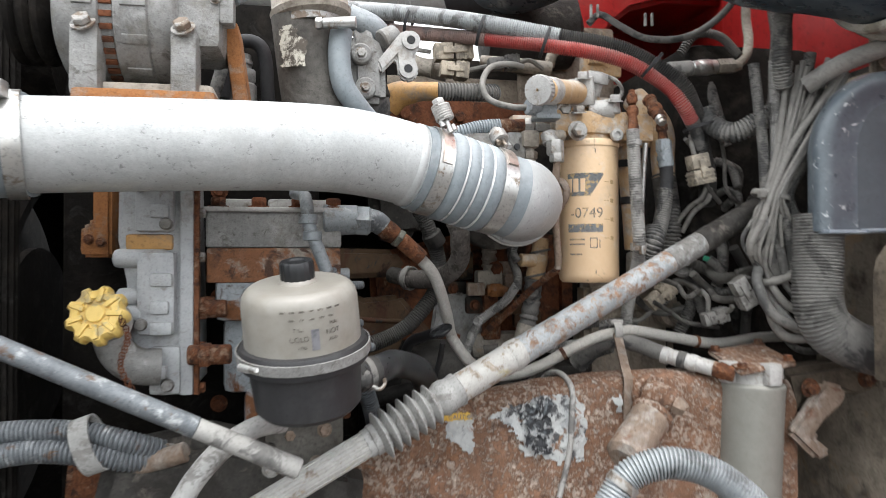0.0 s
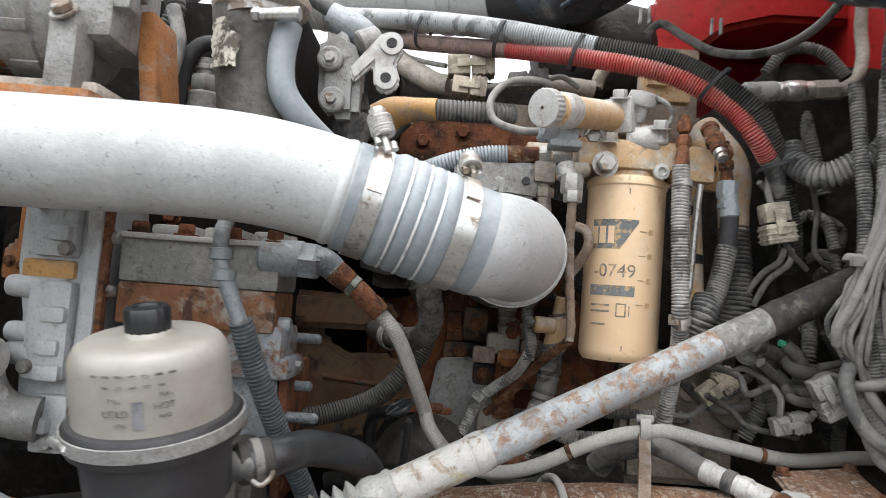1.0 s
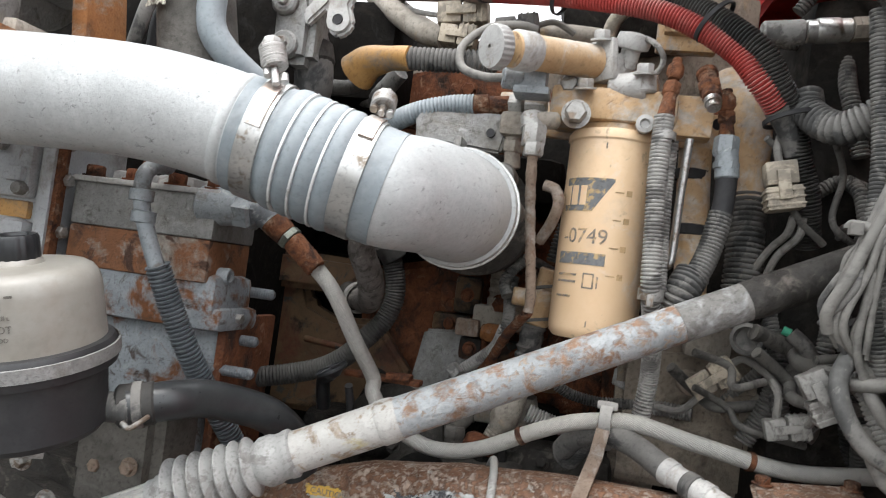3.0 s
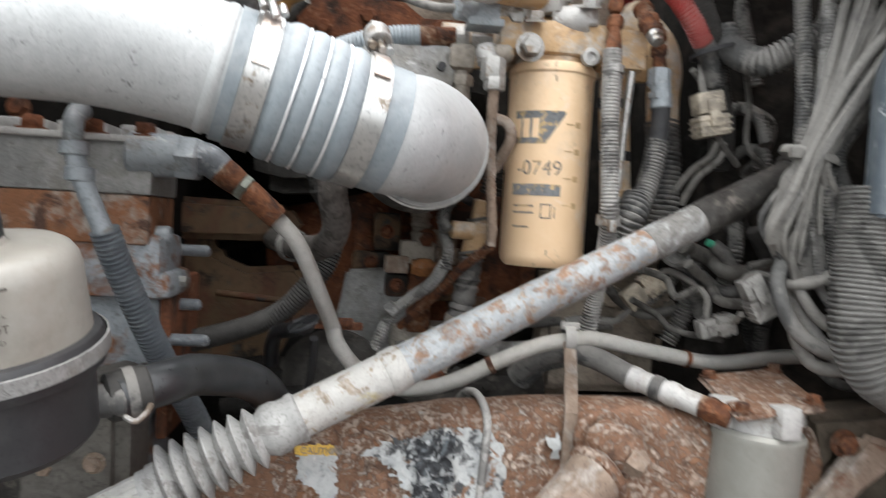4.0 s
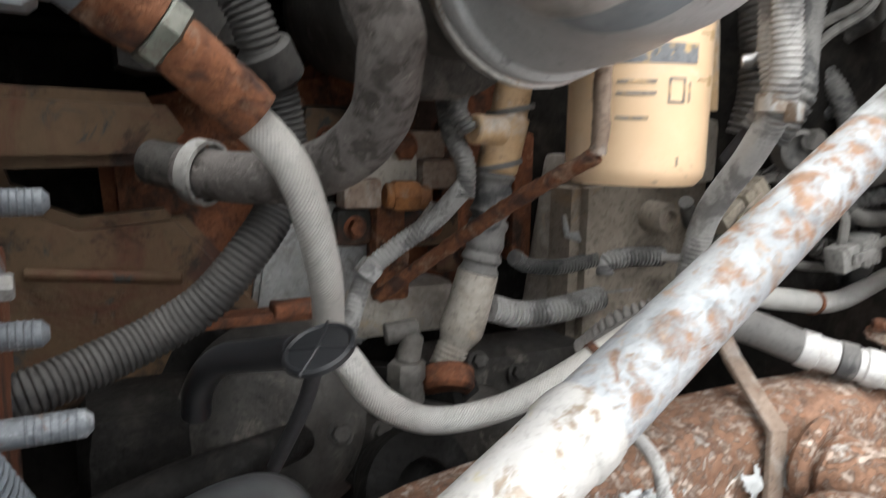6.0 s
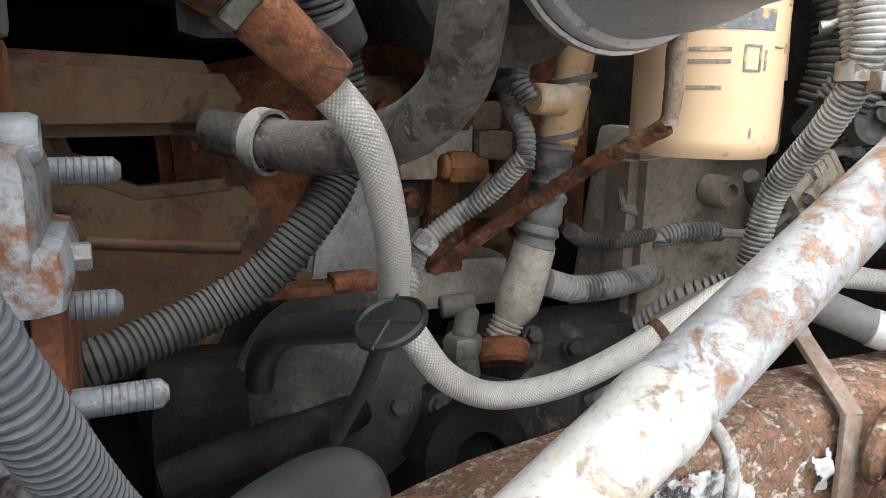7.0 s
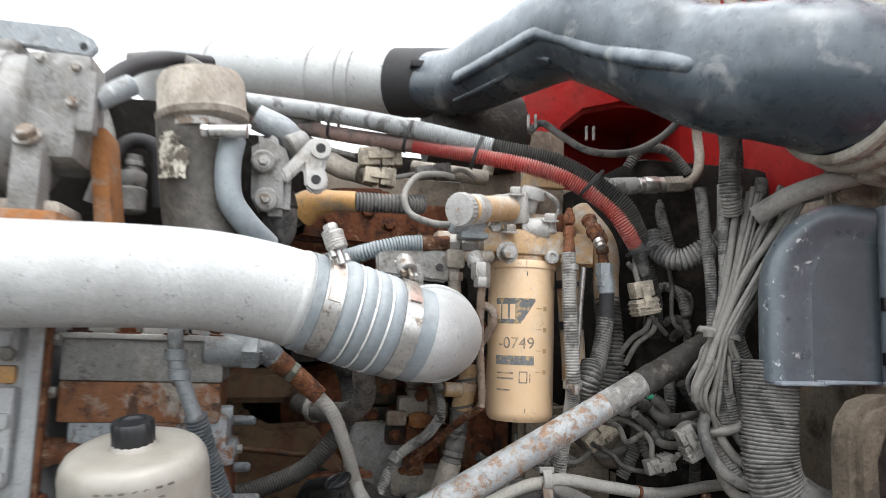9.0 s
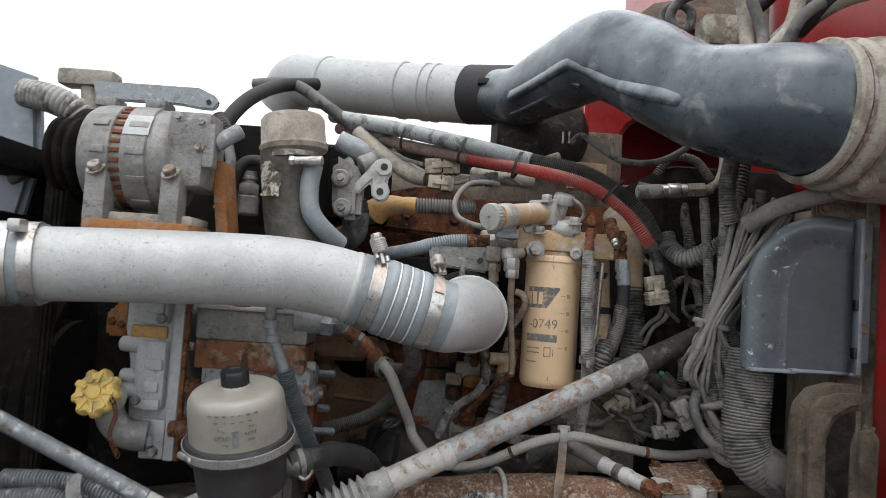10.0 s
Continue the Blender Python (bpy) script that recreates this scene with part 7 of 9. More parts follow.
rod(bm, (0.087, 1.250, 1.484), (0.084, 1.250, 1.529), 0.0115)
for k in range(4):
    lathe(bm, [(0.0115, 0), (0.0135, 0.002), (0.0135, 0.005), (0.0115, 0.007)], V((0.086, 1.250, 1.488)) + UP * 0.012 * k, UP, 18, close=False)
part("sensor_stem", bm, m_mudcast, cluster)
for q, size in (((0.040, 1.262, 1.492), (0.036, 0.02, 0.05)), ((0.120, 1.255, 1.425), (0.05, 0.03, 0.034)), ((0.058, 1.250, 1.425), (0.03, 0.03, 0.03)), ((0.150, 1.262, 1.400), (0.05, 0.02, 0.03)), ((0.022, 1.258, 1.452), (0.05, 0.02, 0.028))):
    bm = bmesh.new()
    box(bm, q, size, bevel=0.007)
    pad = part("block_pad", bm, m_shade, engine, "machined pad, shade and grime in its colour")
    bm = bmesh.new()
    bolt(bm, V(q) - ACROSS * (size[1] / 2 - 0.001), -ACROSS, 0.0062)
    part("pad_bolt", bm, m_darkrust, pad)
hose("curved_lead", [(0.084, 1.250, 1.532), (0.096, 1.250, 1.544), (0.121, 1.260, 1.548), (0.149, 1.270, 1.536)], 0.006, m_rubber, "black lead curving from the valve", "cable", 10)
inb = thing("harness_bracket", (0.299, 1.270, 1.396), "grey folded bracket behind the filter", "bracket")
bm = slab([(-0.045, 0.0), (0.03, -0.025), (0.05, 0.0), (0.04, 0.022), (-0.045, 0.02)], 0.004, (0.286, 1.260, 1.413), ALONG, (0, 0.5, 1), 0.001)
part("plate", bm, m_cast, inb)
bm = bmesh.new()
box(bm, (0.309, 1.260, 1.368), (0.042, 0.004, 0.028), bevel=0.001)
box(bm, (0.287, 1.262, 1.363), (0.05, 0.02, 0.004), bevel=0.001)
part("tab", bm, m_cast, inb)
conduit("bracket_lead", [(0.185, 1.220, 1.402), (0.201, 1.230, 1.393), (0.232, 1.240, 1.389), (0.270, 1.250, 1.393)], 0.0068, "thin dark ribbed lead to the bracket", m_rubber, 0.0034)
conduit("bracket_lead", [(0.279, 1.250, 1.380), (0.280, 1.250, 1.390), (0.304, 1.250, 1.394), (0.335, 1.250, 1.394)], 0.0088, "grey ribbed lead over the bracket", m_conduit2, 0.0036)
conduit("bracket_lead", [(0.159, 1.200, 1.367), (0.188, 1.210, 1.358), (0.226, 1.220, 1.358), (0.270, 1.240, 1.361)], 0.0108, "pale ribbed lead below the bracket", m_conduit2, 0.004)
bm = bmesh.new()
box(bm, (0.268, 1.320, 1.339), (0.06, 0.04, 0.28), Euler((0, radians(8), radians(13))).to_matrix(), 0.008)
solid("support_post", bm, m_mudcast, "muddy upright casting behind the lines", "engine support")
bm = bmesh.new()
rod(bm, (0.089, 1.160, 1.311), (0.086, 1.160, 1.335), 0.0115)
hexagon(bm, (0.087, 1.160, 1.327), (0, 0, 1), 0.0135, 0.015)
rod(bm, (0.087, 1.160, 1.337), (0.095, 1.180, 1.353), 0.0085)
rod(bm, (0.075, 1.180, 1.356), (0.099, 1.180, 1.359), 0.008)
solid("drain_cock", bm, m_oilcast, "muddy drain cock low on the engine", "valve")

# ---- right side: hood-shaped duct, ribbed hose, wire bundles ----
HB = V((0.497, 0.978, 1.537))
duct = thing("air_duct_elbow", HB, "faded black plastic duct elbow with a recessed web toned darker for shade", "air duct")
W, HH = 0.149, 0.219
dr, du = V((1.0, 0.06, 0.0)).normalized(), UP
RECEDE = V((0.42, 0.90, 0.0)).normalized()


def hood_ring(inset, back):
    """The duct's outline, drawn in from its left and top edges and set back."""
    high = inset * 0.72
    pts = [(inset, 0.0), (W, 0.0), (W, HH - 0.004 - high)]
    for k in range(33):
        a = radians(84 + 96 * k / 32)
        pts.append((W * 0.74 + (W * 0.74 - inset) * math.cos(a), HH * 0.46 + (HH * 0.54 - high) * math.sin(a)))
    return [HB + dr * x + du * y + RECEDE * back for x, y in pts]


bm = bmesh.new()
rings = []
TUBE_IN, WEB_IN, WEB_BACK = 0.026, 0.070, 0.013
section = [(0.0, 0.07), (0.0, 0.05)]
section += [(TUBE_IN * (1 - math.cos(radians(9 * k))), 0.05 * (1 - math.sin(radians(9 * k)))) for k in range(1, 11)]
section += [(TUBE_IN + (WEB_IN - TUBE_IN) * k / 9, WEB_BACK * (1 - math.cos(math.pi * k / 9)) / 2) for k in range(1, 10)]
for inset, back in section:
    rings.append([bm.verts.new(q) for q in hood_ring(inset, back)])
for one, two in zip(rings, rings[1:]):
    for k in range(len(one)):
        bm.faces.new((one[k], one[(k + 1) % len(one)], two[(k + 1) % len(one)], two[k]))
bm.faces.new(list(reversed(rings[0])))
bmesh.ops.recalc_face_normals(bm, faces=bm.faces)
part("shell", bm, m_hood, duct)
bm = bmesh.new()
front = bm.faces.new([bm.verts.new(q) for q in hood_ring(WEB_IN - 0.003, WEB_BACK - 0.0006)])
got = bmesh.ops.extrude_face_region(bm, geom=[front])
for v in (g for g in got["geom"] if isinstance(g, bmesh.types.BMVert)):
    v.co += RECEDE * 0.006
bmesh.ops.recalc_face_normals(bm, faces=bm.faces)
part("web", bm, m_web, duct, "recessed web, darkened in colour for shade")
bm = bmesh.new()
box(bm, HB + dr * 0.031 + UP * -0.001 + RECEDE * 0.036, (0.064, 0.074, 0.005), bevel=0.002)
box(bm, HB + dr * (W - 0.042) + UP * 0.001 + RECEDE * 0.024, (0.088, 0.034, 0.005), bevel=0.002)
part("bottom_rim", bm, m_greyplastic, duct, "pale worn rim")
bm = bmesh.new()
box(bm, HB + dr * (W + 0.001) + UP * (HH * 0.49) + RECEDE * 0.024, (0.006, 0.034, HH * 0.97), bevel=0.002)
box(bm, HB + dr * (W + 0.010) + UP * (HH * 0.52) + RECEDE * 0.044, (0.016, 0.012, HH * 0.90), bevel=0.004)
part("side_rim", bm, m_greyplastic, duct, "pale worn rim")
for z in (0.03, 0.095):
    bm = bmesh.new()
    box(bm, HB + dr * (W + 0.006) + UP * z + RECEDE * 0.012, (0.010, 0.012, 0.016), bevel=0.003)
    part("clip", bm, m_cap, duct, "black plastic clip")
dh = thing("duct_hose", (0.520, 0.980, 1.474), "large grey ribbed air hose below the duct", "hose")
DH = [(0.530, 1.020, 1.560), (0.528, 1.018, 1.500), (0.526, 1.015, 1.442), (0.540, 1.015, 1.405), (0.574, 1.018, 1.384), (0.622, 1.025, 1.370)]
part("hose", ribbed(DH[:5], 0.0325, 0.0044, 0.06, 32), m_ducthose, dh)
part("smooth_end", sweep(DH[3:], 0.0328, 0.006, 28), m_rubber, dh)
GREYH = [(0.414, 1.130, 1.726), (0.420, 1.120, 1.706), (0.444, 1.100, 1.689), (0.472, 1.090, 1.700), (0.503, 1.085, 1.722), (0.510, 1.090, 1.778), (0.518, 1.100, 1.833), (0.521, 1.120, 1.882)]
conduit("grey_conduit", GREYH, 0.0155, "dusty grey ribbed conduit in a wide bend", m_conduit, 0.0055)
bundle = thing("wire_bundle", (0.470, 1.040, 1.590), "bundle of dusty grey wires tied together", "wire bundle")
TIE = V((0.479, 1.043, 1.591))
WIRES = (
    (0.0085, 1, [(0.468, 1.060, 1.714), (0.474, 1.060, 1.654), (0.474, 1.055, 1.592), (0.479, 1.060, 1.539), (0.492, 1.070, 1.473)]),
    (0.0090, 1, [(0.493, 1.065, 1.718), (0.492, 1.062, 1.656), (0.488, 1.058, 1.593), (0.490, 1.060, 1.540), (0.505, 1.070, 1.479)]),
    (0.0062, 0, [(0.498, 1.050, 1.714), (0.488, 1.048, 1.653), (0.468, 1.040, 1.589), (0.455, 1.045, 1.547), (0.448, 1.050, 1.520), (0.459, 1.060, 1.498)]),
    (0.0055, 0, [(0.509, 1.045, 1.713), (0.494, 1.042, 1.652), (0.470, 1.034, 1.589), (0.460, 1.040, 1.542), (0.453, 1.045, 1.512), (0.467, 1.060, 1.494)]),
    (0.0068, 0, [(0.534, 1.030, 1.706), (0.504, 1.032, 1.662), (0.472, 1.030, 1.590), (0.458, 1.030, 1.552), (0.446, 1.035, 1.524), (0.448, 1.045, 1.508)]),
    (0.0050, 0, [(0.529, 1.040, 1.714), (0.504, 1.040, 1.653), (0.481, 1.036, 1.590), (0.473, 1.040, 1.538), (0.470, 1.050, 1.499), (0.479, 1.060, 1.472)]),
    (0.0090, 1, [(0.529, 1.060, 1.720), (0.516, 1.056, 1.652), (0.496, 1.050, 1.593), (0.501, 1.050, 1.546), (0.514, 1.060, 1.503), (0.519, 1.070, 1.469)]),
    (0.0050, 0, [(0.547, 1.030, 1.702), (0.519, 1.030, 1.652), (0.489, 1.034, 1.590), (0.511, 1.050, 1.547), (0.530, 1.060, 1.515)]),
    (0.0100, 1, [(0.544, 1.065, 1.701), (0.527, 1.060, 1.637), (0.505, 1.056, 1.593), (0.521, 1.060, 1.548), (0.537, 1.070, 1.504), (0.543, 1.080, 1.470)]),
    (0.0040, 0, [(0.510, 1.036, 1.710), (0.495, 1.034, 1.656), (0.482, 1.030, 1.589), (0.478, 1.040, 1.538), (0.477, 1.050, 1.494)]),
    (0.0045, 0, [(0.548, 1.025, 1.716), (0.520, 1.026, 1.667), (0.481, 1.028, 1.596), (0.471, 1.032, 1.558), (0.458, 1.040, 1.515), (0.472, 1.060, 1.488)]),
    (0.0045, 0, [(0.508, 1.055, 1.716), (0.498, 1.050, 1.671), (0.471, 1.042, 1.597), (0.461, 1.045, 1.564), (0.454, 1.050, 1.537), (0.463, 1.060, 1.505)]),
    (0.0042, 0, [(0.555, 1.050, 1.692), (0.534, 1.050, 1.647), (0.499, 1.045, 1.597), (0.490, 1.045, 1.561), (0.494, 1.050, 1.518)]),
)
loose = random.Random(11)
for k, (r, ribs, line) in enumerate(WIRES):
    lift = V(line[0]) + (V(line[0]) - V(line[1])) * 1.1
    line = [lift, *(V(q) for q in line)]
    if ribs:
        part("sleeve", ribbed(line, r * 0.92, 0.0036, 0.13, 14), m_conduit2 if k % 2 else m_conduit, bundle, "ribbed conduit")
    else:
        part("wire", sweep(line, r * 0.72, 0.005, 12), m_wire, bundle)
        side = [q + V((loose.uniform(-0.006, 0.006), loose.uniform(-0.002, 0.008), loose.uniform(-0.006, 0.006))) for q in line]
        part("wire", sweep(side, r * 0.5, 0.005, 10), m_wire if k % 2 else m_conduit, bundle)
tie_ring = [TIE + V((0.025 * math.cos(a), 0.020 * math.sin(a), -0.006 * math.cos(a))) + V((0.0, 0.006, 0.0)) for a in (2 * math.pi * i / 24 for i in range(25))]
part("tie", sweep(tie_ring, 0.0014, 0.003, 8, None, 3.0, (0, 0, 1)), m_wire, bundle, "grey nylon tie")
bm = bmesh.new()
box(bm, TIE - V((0.02, 0.014, 0.0)), (0.010, 0.008, 0.010), bevel=0.001)
part("tie_lock", bm, m_wire, bundle)
for k, line in enumerate((
    [(0.487, 1.075, 1.521), (0.464, 1.060, 1.483), (0.462, 1.050, 1.457), (0.480, 1.050, 1.424), (0.510, 1.050, 1.407), (0.539, 1.050, 1.410)],
    [(0.482, 1.070, 1.481), (0.486, 1.060, 1.458), (0.509, 1.060, 1.432), (0.543, 1.060, 1.423)],
    [(0.496, 1.070, 1.482), (0.507, 1.070, 1.464), (0.519, 1.060, 1.446), (0.546, 1.060, 1.440)],
    [(0.486, 1.080, 1.435), (0.495, 1.080, 1.405), (0.511, 1.070, 1.388), (0.548, 1.060, 1.390)],
    [(0.520, 1.080, 1.477), (0.521, 1.070, 1.494), (0.534, 1.060, 1.503), (0.549, 1.050, 1.509)],
)):
    hose("harness_wire", line, (0.0075, 0.006, 0.005, 0.007, 0.0065)[k], m_wire if k % 2 else m_conduit, "dusty grey wire sleeve hanging in a loop", "wire", 12, "harness loops")
conduit("loop_conduit", [(0.480, 1.080, 1.470), (0.495, 1.075, 1.436), (0.515, 1.070, 1.407), (0.546, 1.070, 1.395)], 0.0085, "thin ribbed conduit in the wiring loop", m_conduit2, 0.004)
hose("strap_band", [(0.466, 1.075, 1.469), (0.479, 1.060, 1.468), (0.506, 1.050, 1.478), (0.526, 1.050, 1.505)], 0.006, m_wire, "grey strap round the wiring", "strap", 10)
for k, line in enumerate((
    [(0.452, 1.220, 1.596), (0.465, 1.200, 1.612), (0.480, 1.180, 1.606), (0.482, 1.180, 1.578)],
    [(0.433, 1.200, 1.646), (0.455, 1.200, 1.659), (0.471, 1.180, 1.645), (0.478, 1.170, 1.615)],
    [(0.444, 1.220, 1.565), (0.457, 1.200, 1.536), (0.456, 1.180, 1.490), (0.446, 1.200, 1.441)],
    [(0.398, 1.220, 1.529), (0.416, 1.200, 1.471), (0.410, 1.200, 1.422), (0.392, 1.200, 1.383)],
    [(0.463, 1.200, 1.525), (0.439, 1.220, 1.510), (0.415, 1.220, 1.476), (0.368, 1.240, 1.417)],
    [(0.425, 1.200, 1.464), (0.444, 1.180, 1.448), (0.472, 1.160, 1.456), (0.485, 1.140, 1.470)],
    [(0.398, 1.200, 1.475), (0.415, 1.190, 1.451), (0.427, 1.180, 1.416), (0.455, 1.170, 1.406)],
    [(0.457, 1.220, 1.814), (0.465, 1.220, 1.777), (0.453, 1.220, 1.741), (0.467, 1.200, 1.700)],
    [(0.407, 1.250, 1.820), (0.423, 1.240, 1.778), (0.421, 1.220, 1.741), (0.445, 1.220, 1.668)],
    [(0.398, 1.200, 1.837), (0.424, 1.200, 1.868), (0.462, 1.200, 1.864), (0.489, 1.190, 1.829)],
    [(0.372, 1.240, 1.823), (0.439, 1.220, 1.802), (0.453, 1.200, 1.752), (0.470, 1.200, 1.685)],
)):
    conduit("harness_conduit", line, 0.0062 + 0.0014 * (k % 4), "dusty ribbed harness conduit among the wiring", m_conduit if k % 3 else m_rubber, 0.0042, "harness conduits")

# finer wiring and old conduits between the filter and the tied bundle
for mat_used, r, ribs, line in (
    (m_oldwire, 0.0085, 0, [(0.391, 1.148, 1.498), (0.426, 1.172, 1.485), (0.441, 1.148, 1.472), (0.494, 1.172, 1.476)]),
    (m_oldwire, 0.006, 0, [(0.396, 1.138, 1.479), (0.426, 1.162, 1.455), (0.435, 1.138, 1.44), (0.495, 1.162, 1.439)]),
    (m_oldrubber, 0.011, 1, [(0.46, 1.208, 1.538), (0.49, 1.232, 1.479), (0.485, 1.208, 1.43), (0.497, 1.232, 1.353)]),
    (m_oldrubber, 0.008, 1, [(0.476, 1.188, 1.52), (0.508, 1.212, 1.468), (0.494, 1.188, 1.408), (0.5, 1.212, 1.362)]),
    (m_oldwire, 0.0038, 0, [(0.481, 1.108, 1.471), (0.509, 1.132, 1.427), (0.523, 1.108, 1.397), (0.581, 1.132, 1.381), (0.604, 1.108, 1.394)]),
    (m_oldwire, 0.0045, 0, [(0.49, 1.098, 1.461), (0.522, 1.122, 1.423), (0.533, 1.098, 1.406), (0.609, 1.122, 1.402)]),
    (m_oldwire, 0.0055, 1, [(0.513, 1.118, 1.407), (0.545, 1.142, 1.37), (0.565, 1.118, 1.363), (0.642, 1.142, 1.372)]),
    (m_oldwire, 0.0035, 0, [(0.384, 1.128, 1.685), (0.41, 1.152, 1.662), (0.415, 1.128, 1.615), (0.443, 1.152, 1.589)]),
    (m_oldwire, 0.007, 1, [(0.459, 1.188, 1.658), (0.494, 1.212, 1.643), (0.478, 1.188, 1.602), (0.469, 1.212, 1.584)]),
    (m_oldwire, 0.0032, 0, [(0.44, 1.138, 1.694), (0.454, 1.162, 1.658), (0.448, 1.138, 1.609), (0.477, 1.162, 1.587)]),
    (m_oldrubber, 0.0095, 1, [(0.522, 1.248, 1.696), (0.562, 1.272, 1.66), (0.544, 1.248, 1.597), (0.535, 1.272, 1.546)]),
    (m_oldwire, 0.004, 0, [(0.342, 1.118, 1.471), (0.374, 1.142, 1.461), (0.38, 1.118, 1.444), (0.406, 1.142, 1.452)]),
    (m_oldwire, 0.0065, 1, [(0.507, 1.168, 1.579), (0.545, 1.192, 1.567), (0.524, 1.168, 1.523), (0.523, 1.192, 1.493)]),
    (m_oldrubber, 0.012, 1, [(0.448, 1.228, 1.402), (0.479, 1.252, 1.433), (0.509, 1.228, 1.455), (0.575, 1.252, 1.437)]),
    (m_oldwire, 0.0042, 0, [(0.444, 1.088, 1.482), (0.485, 1.112, 1.489), (0.487, 1.088, 1.48), (0.509, 1.112, 1.456)]),
    (m_oldwire, 0.006, 0, [(0.314, 1.188, 1.448), (0.34, 1.212, 1.424), (0.362, 1.188, 1.415), (0.403, 1.212, 1.421)]),
    (m_oldwire, 0.0036, 0, [(0.342, 1.158, 1.434), (0.374, 1.182, 1.417), (0.391, 1.158, 1.403), (0.448, 1.182, 1.393)]),
):
    if ribs:
        conduit("harness_conduit", line, r, "old black ribbed conduit deep in the wiring", mat_used, 0.0038, "harness conduits")
    else:
        hose("harness_wire", line, r, mat_used, "dusty grey wire deep in the wiring", "wire", 10, "harness loops")

# low right: clay-coloured suspension parts by the cab
susp = thing("suspension_bracket", (0.557, 1.050, 1.318), "dusty rusty suspension bracket with a curved arm", "bracket")
bm = slab([(-0.075, 0.012), (0.066, 0.024), (0.10, -0.015), (0.039, -0.032), (0.005, -0.020), (-0.038, -0.035), (-0.055, -0.065)], 0.05, (0.572, 1.082, 1.330), ALONG, UP, 0.010)
part("casting", bm, m_mudarch, susp)
bm = slab([(0.003, 0.054), (0.038, 0.044), (0.037, 0.023), (0.005, -0.001), (-0.015, -0.024), (0.016, -0.048), (-0.010, -0.059), (-0.054, -0.018), (-0.027, 0.015)], 0.018, (0.552, 1.055, 1.275), ALONG, UP, 0.006)
part("arm", bm, m_scale, susp, "pale dusty forked arm")
for q in ((0.535, 1.062, 1.318), (0.620, 1.075, 1.330)):
    bm = bmesh.new()
    bolt(bm, q, -ACROSS, 0.009)
    part("bolt", bm, m_rust, susp)
bm = bmesh.new()
box(bm, V((0.66, 1.42, 0.80)), (0.55, 0.12, 1.3), bevel=0.02)
solid("inner_fender", bm, m_grimeshade, "near-black inner fender behind the suspension", "fender")
arch = thing("hood_bracket", (0.589, 0.900, 1.462), "dusty brown arched bracket beside the cab", "bracket")
part("arch", slab([(-0.042, -0.14), (-0.043, 0.0), (-0.038, 0.022), (-0.022, 0.042), (0.004, 0.050), (0.044, 0.050), (0.046, 0.020), (0.022, 0.016), (0.004, 0.004), (-0.006, -0.020), (-0.004, -0.14)], 0.045, (0.616, 0.930, 1.478), ALONG, UP, 0.010), m_mudarch, arch)
bm = slab([(-0.006, -0.14), (0.046, -0.14), (0.046, 0.022), (0.024, 0.018), (0.006, 0.006), (-0.006, -0.018)], 0.02, (0.612, 0.968, 1.483), ALONG, UP, 0.004)
part("recess", bm, m_darkcast, arch, "dark recessed back")
bm = slab([(0.012, -0.14), (0.045, -0.14), (0.048, 0.0), (0.036, 0.012), (0.020, 0.006), (0.012, -0.02)], 0.018, (0.620, 0.905, 1.475), ALONG, UP, 0.008)
part("cheek", bm, m_mudarch, arch)

# ---- big plastic intake duct over the top ----
DUCT = [(0.075, 1.360, 2.021), (0.144, 1.290, 2.000), (0.222, 1.200, 2.009), (0.298, 1.120, 2.018), (0.351, 1.070, 1.990), (0.400, 1.020, 1.946), (0.446, 0.985, 1.913), (0.510, 0.938, 1.891), (0.552, 0.928, 1.884), (0.580, 0.932, 1.880), (0.600, 0.939, 1.878)]
intake = thing("intake_duct", DUCT[4], "large dusty black plastic intake duct with a kink", "air duct")


def duct_r(s):
    return float(np.interp(s, (0, 0.10, 0.25, 0.40, 0.5, 0.62, 0.72, 0.85, 1.0), (0.050, 0.052, 0.058, 0.064, 0.072, 0.073, 0.070, 0.076, 0.086)))


def duct_rib(s, angle):
    """A squarish section, with a moulded ring near the cab end."""
    ring = 0.012 if 0.80 < s < 0.812 else 0.0
    return 1.0 + ring + 0.06 * abs(math.sin(radians(2 * angle))) ** 2


duct_tube = part("duct", sweep(DUCT, duct_r, 0.005, 96, None, 1.0, None, True, duct_rib), m_duct, intake)
RIB = [(0.140, 1.222, 1.984), (0.147, 1.214, 1.984), (0.203, 1.146, 1.994), (0.245, 1.094, 2.001), (0.260, 1.080, 1.998), (0.288, 1.052, 1.979), (0.310, 1.028, 1.959), (0.355, 0.977, 1.926), (0.392, 0.948, 1.909), (0.424, 0.926, 1.896)]
part("stiffening_rib", sweep(RIB, lambda s: 0.0195 - 0.012 * max(0.0, s - 0.97) / 0.03, 0.004, 20, None, 0.55, (0.55, 0.55, -0.62)), m_duct, duct_tube, "raised rib that follows the kink")
part("flange_edge", sweep([(0.135, 1.255, 1.955), (0.190, 1.185, 1.960), (0.243, 1.118, 1.972), (0.268, 1.092, 1.962)], 0.0055, 0.005, 10), m_duct, duct_tube, "moulded lower edge")
part("rear_seam", sweep([(0.159, 1.300, 2.068), (0.227, 1.220, 2.090), (0.287, 1.150, 2.102)], 0.005, 0.006, 8), m_plastic, intake)
p, d = bent(DUCT, 0.965)
d = V((0.93, 0.36, -0.05)).normalized()
coupl = thing("intake_coupling", p, "beige dusty rubber coupling ring at the cab", "coupling")
bm = bmesh.new()
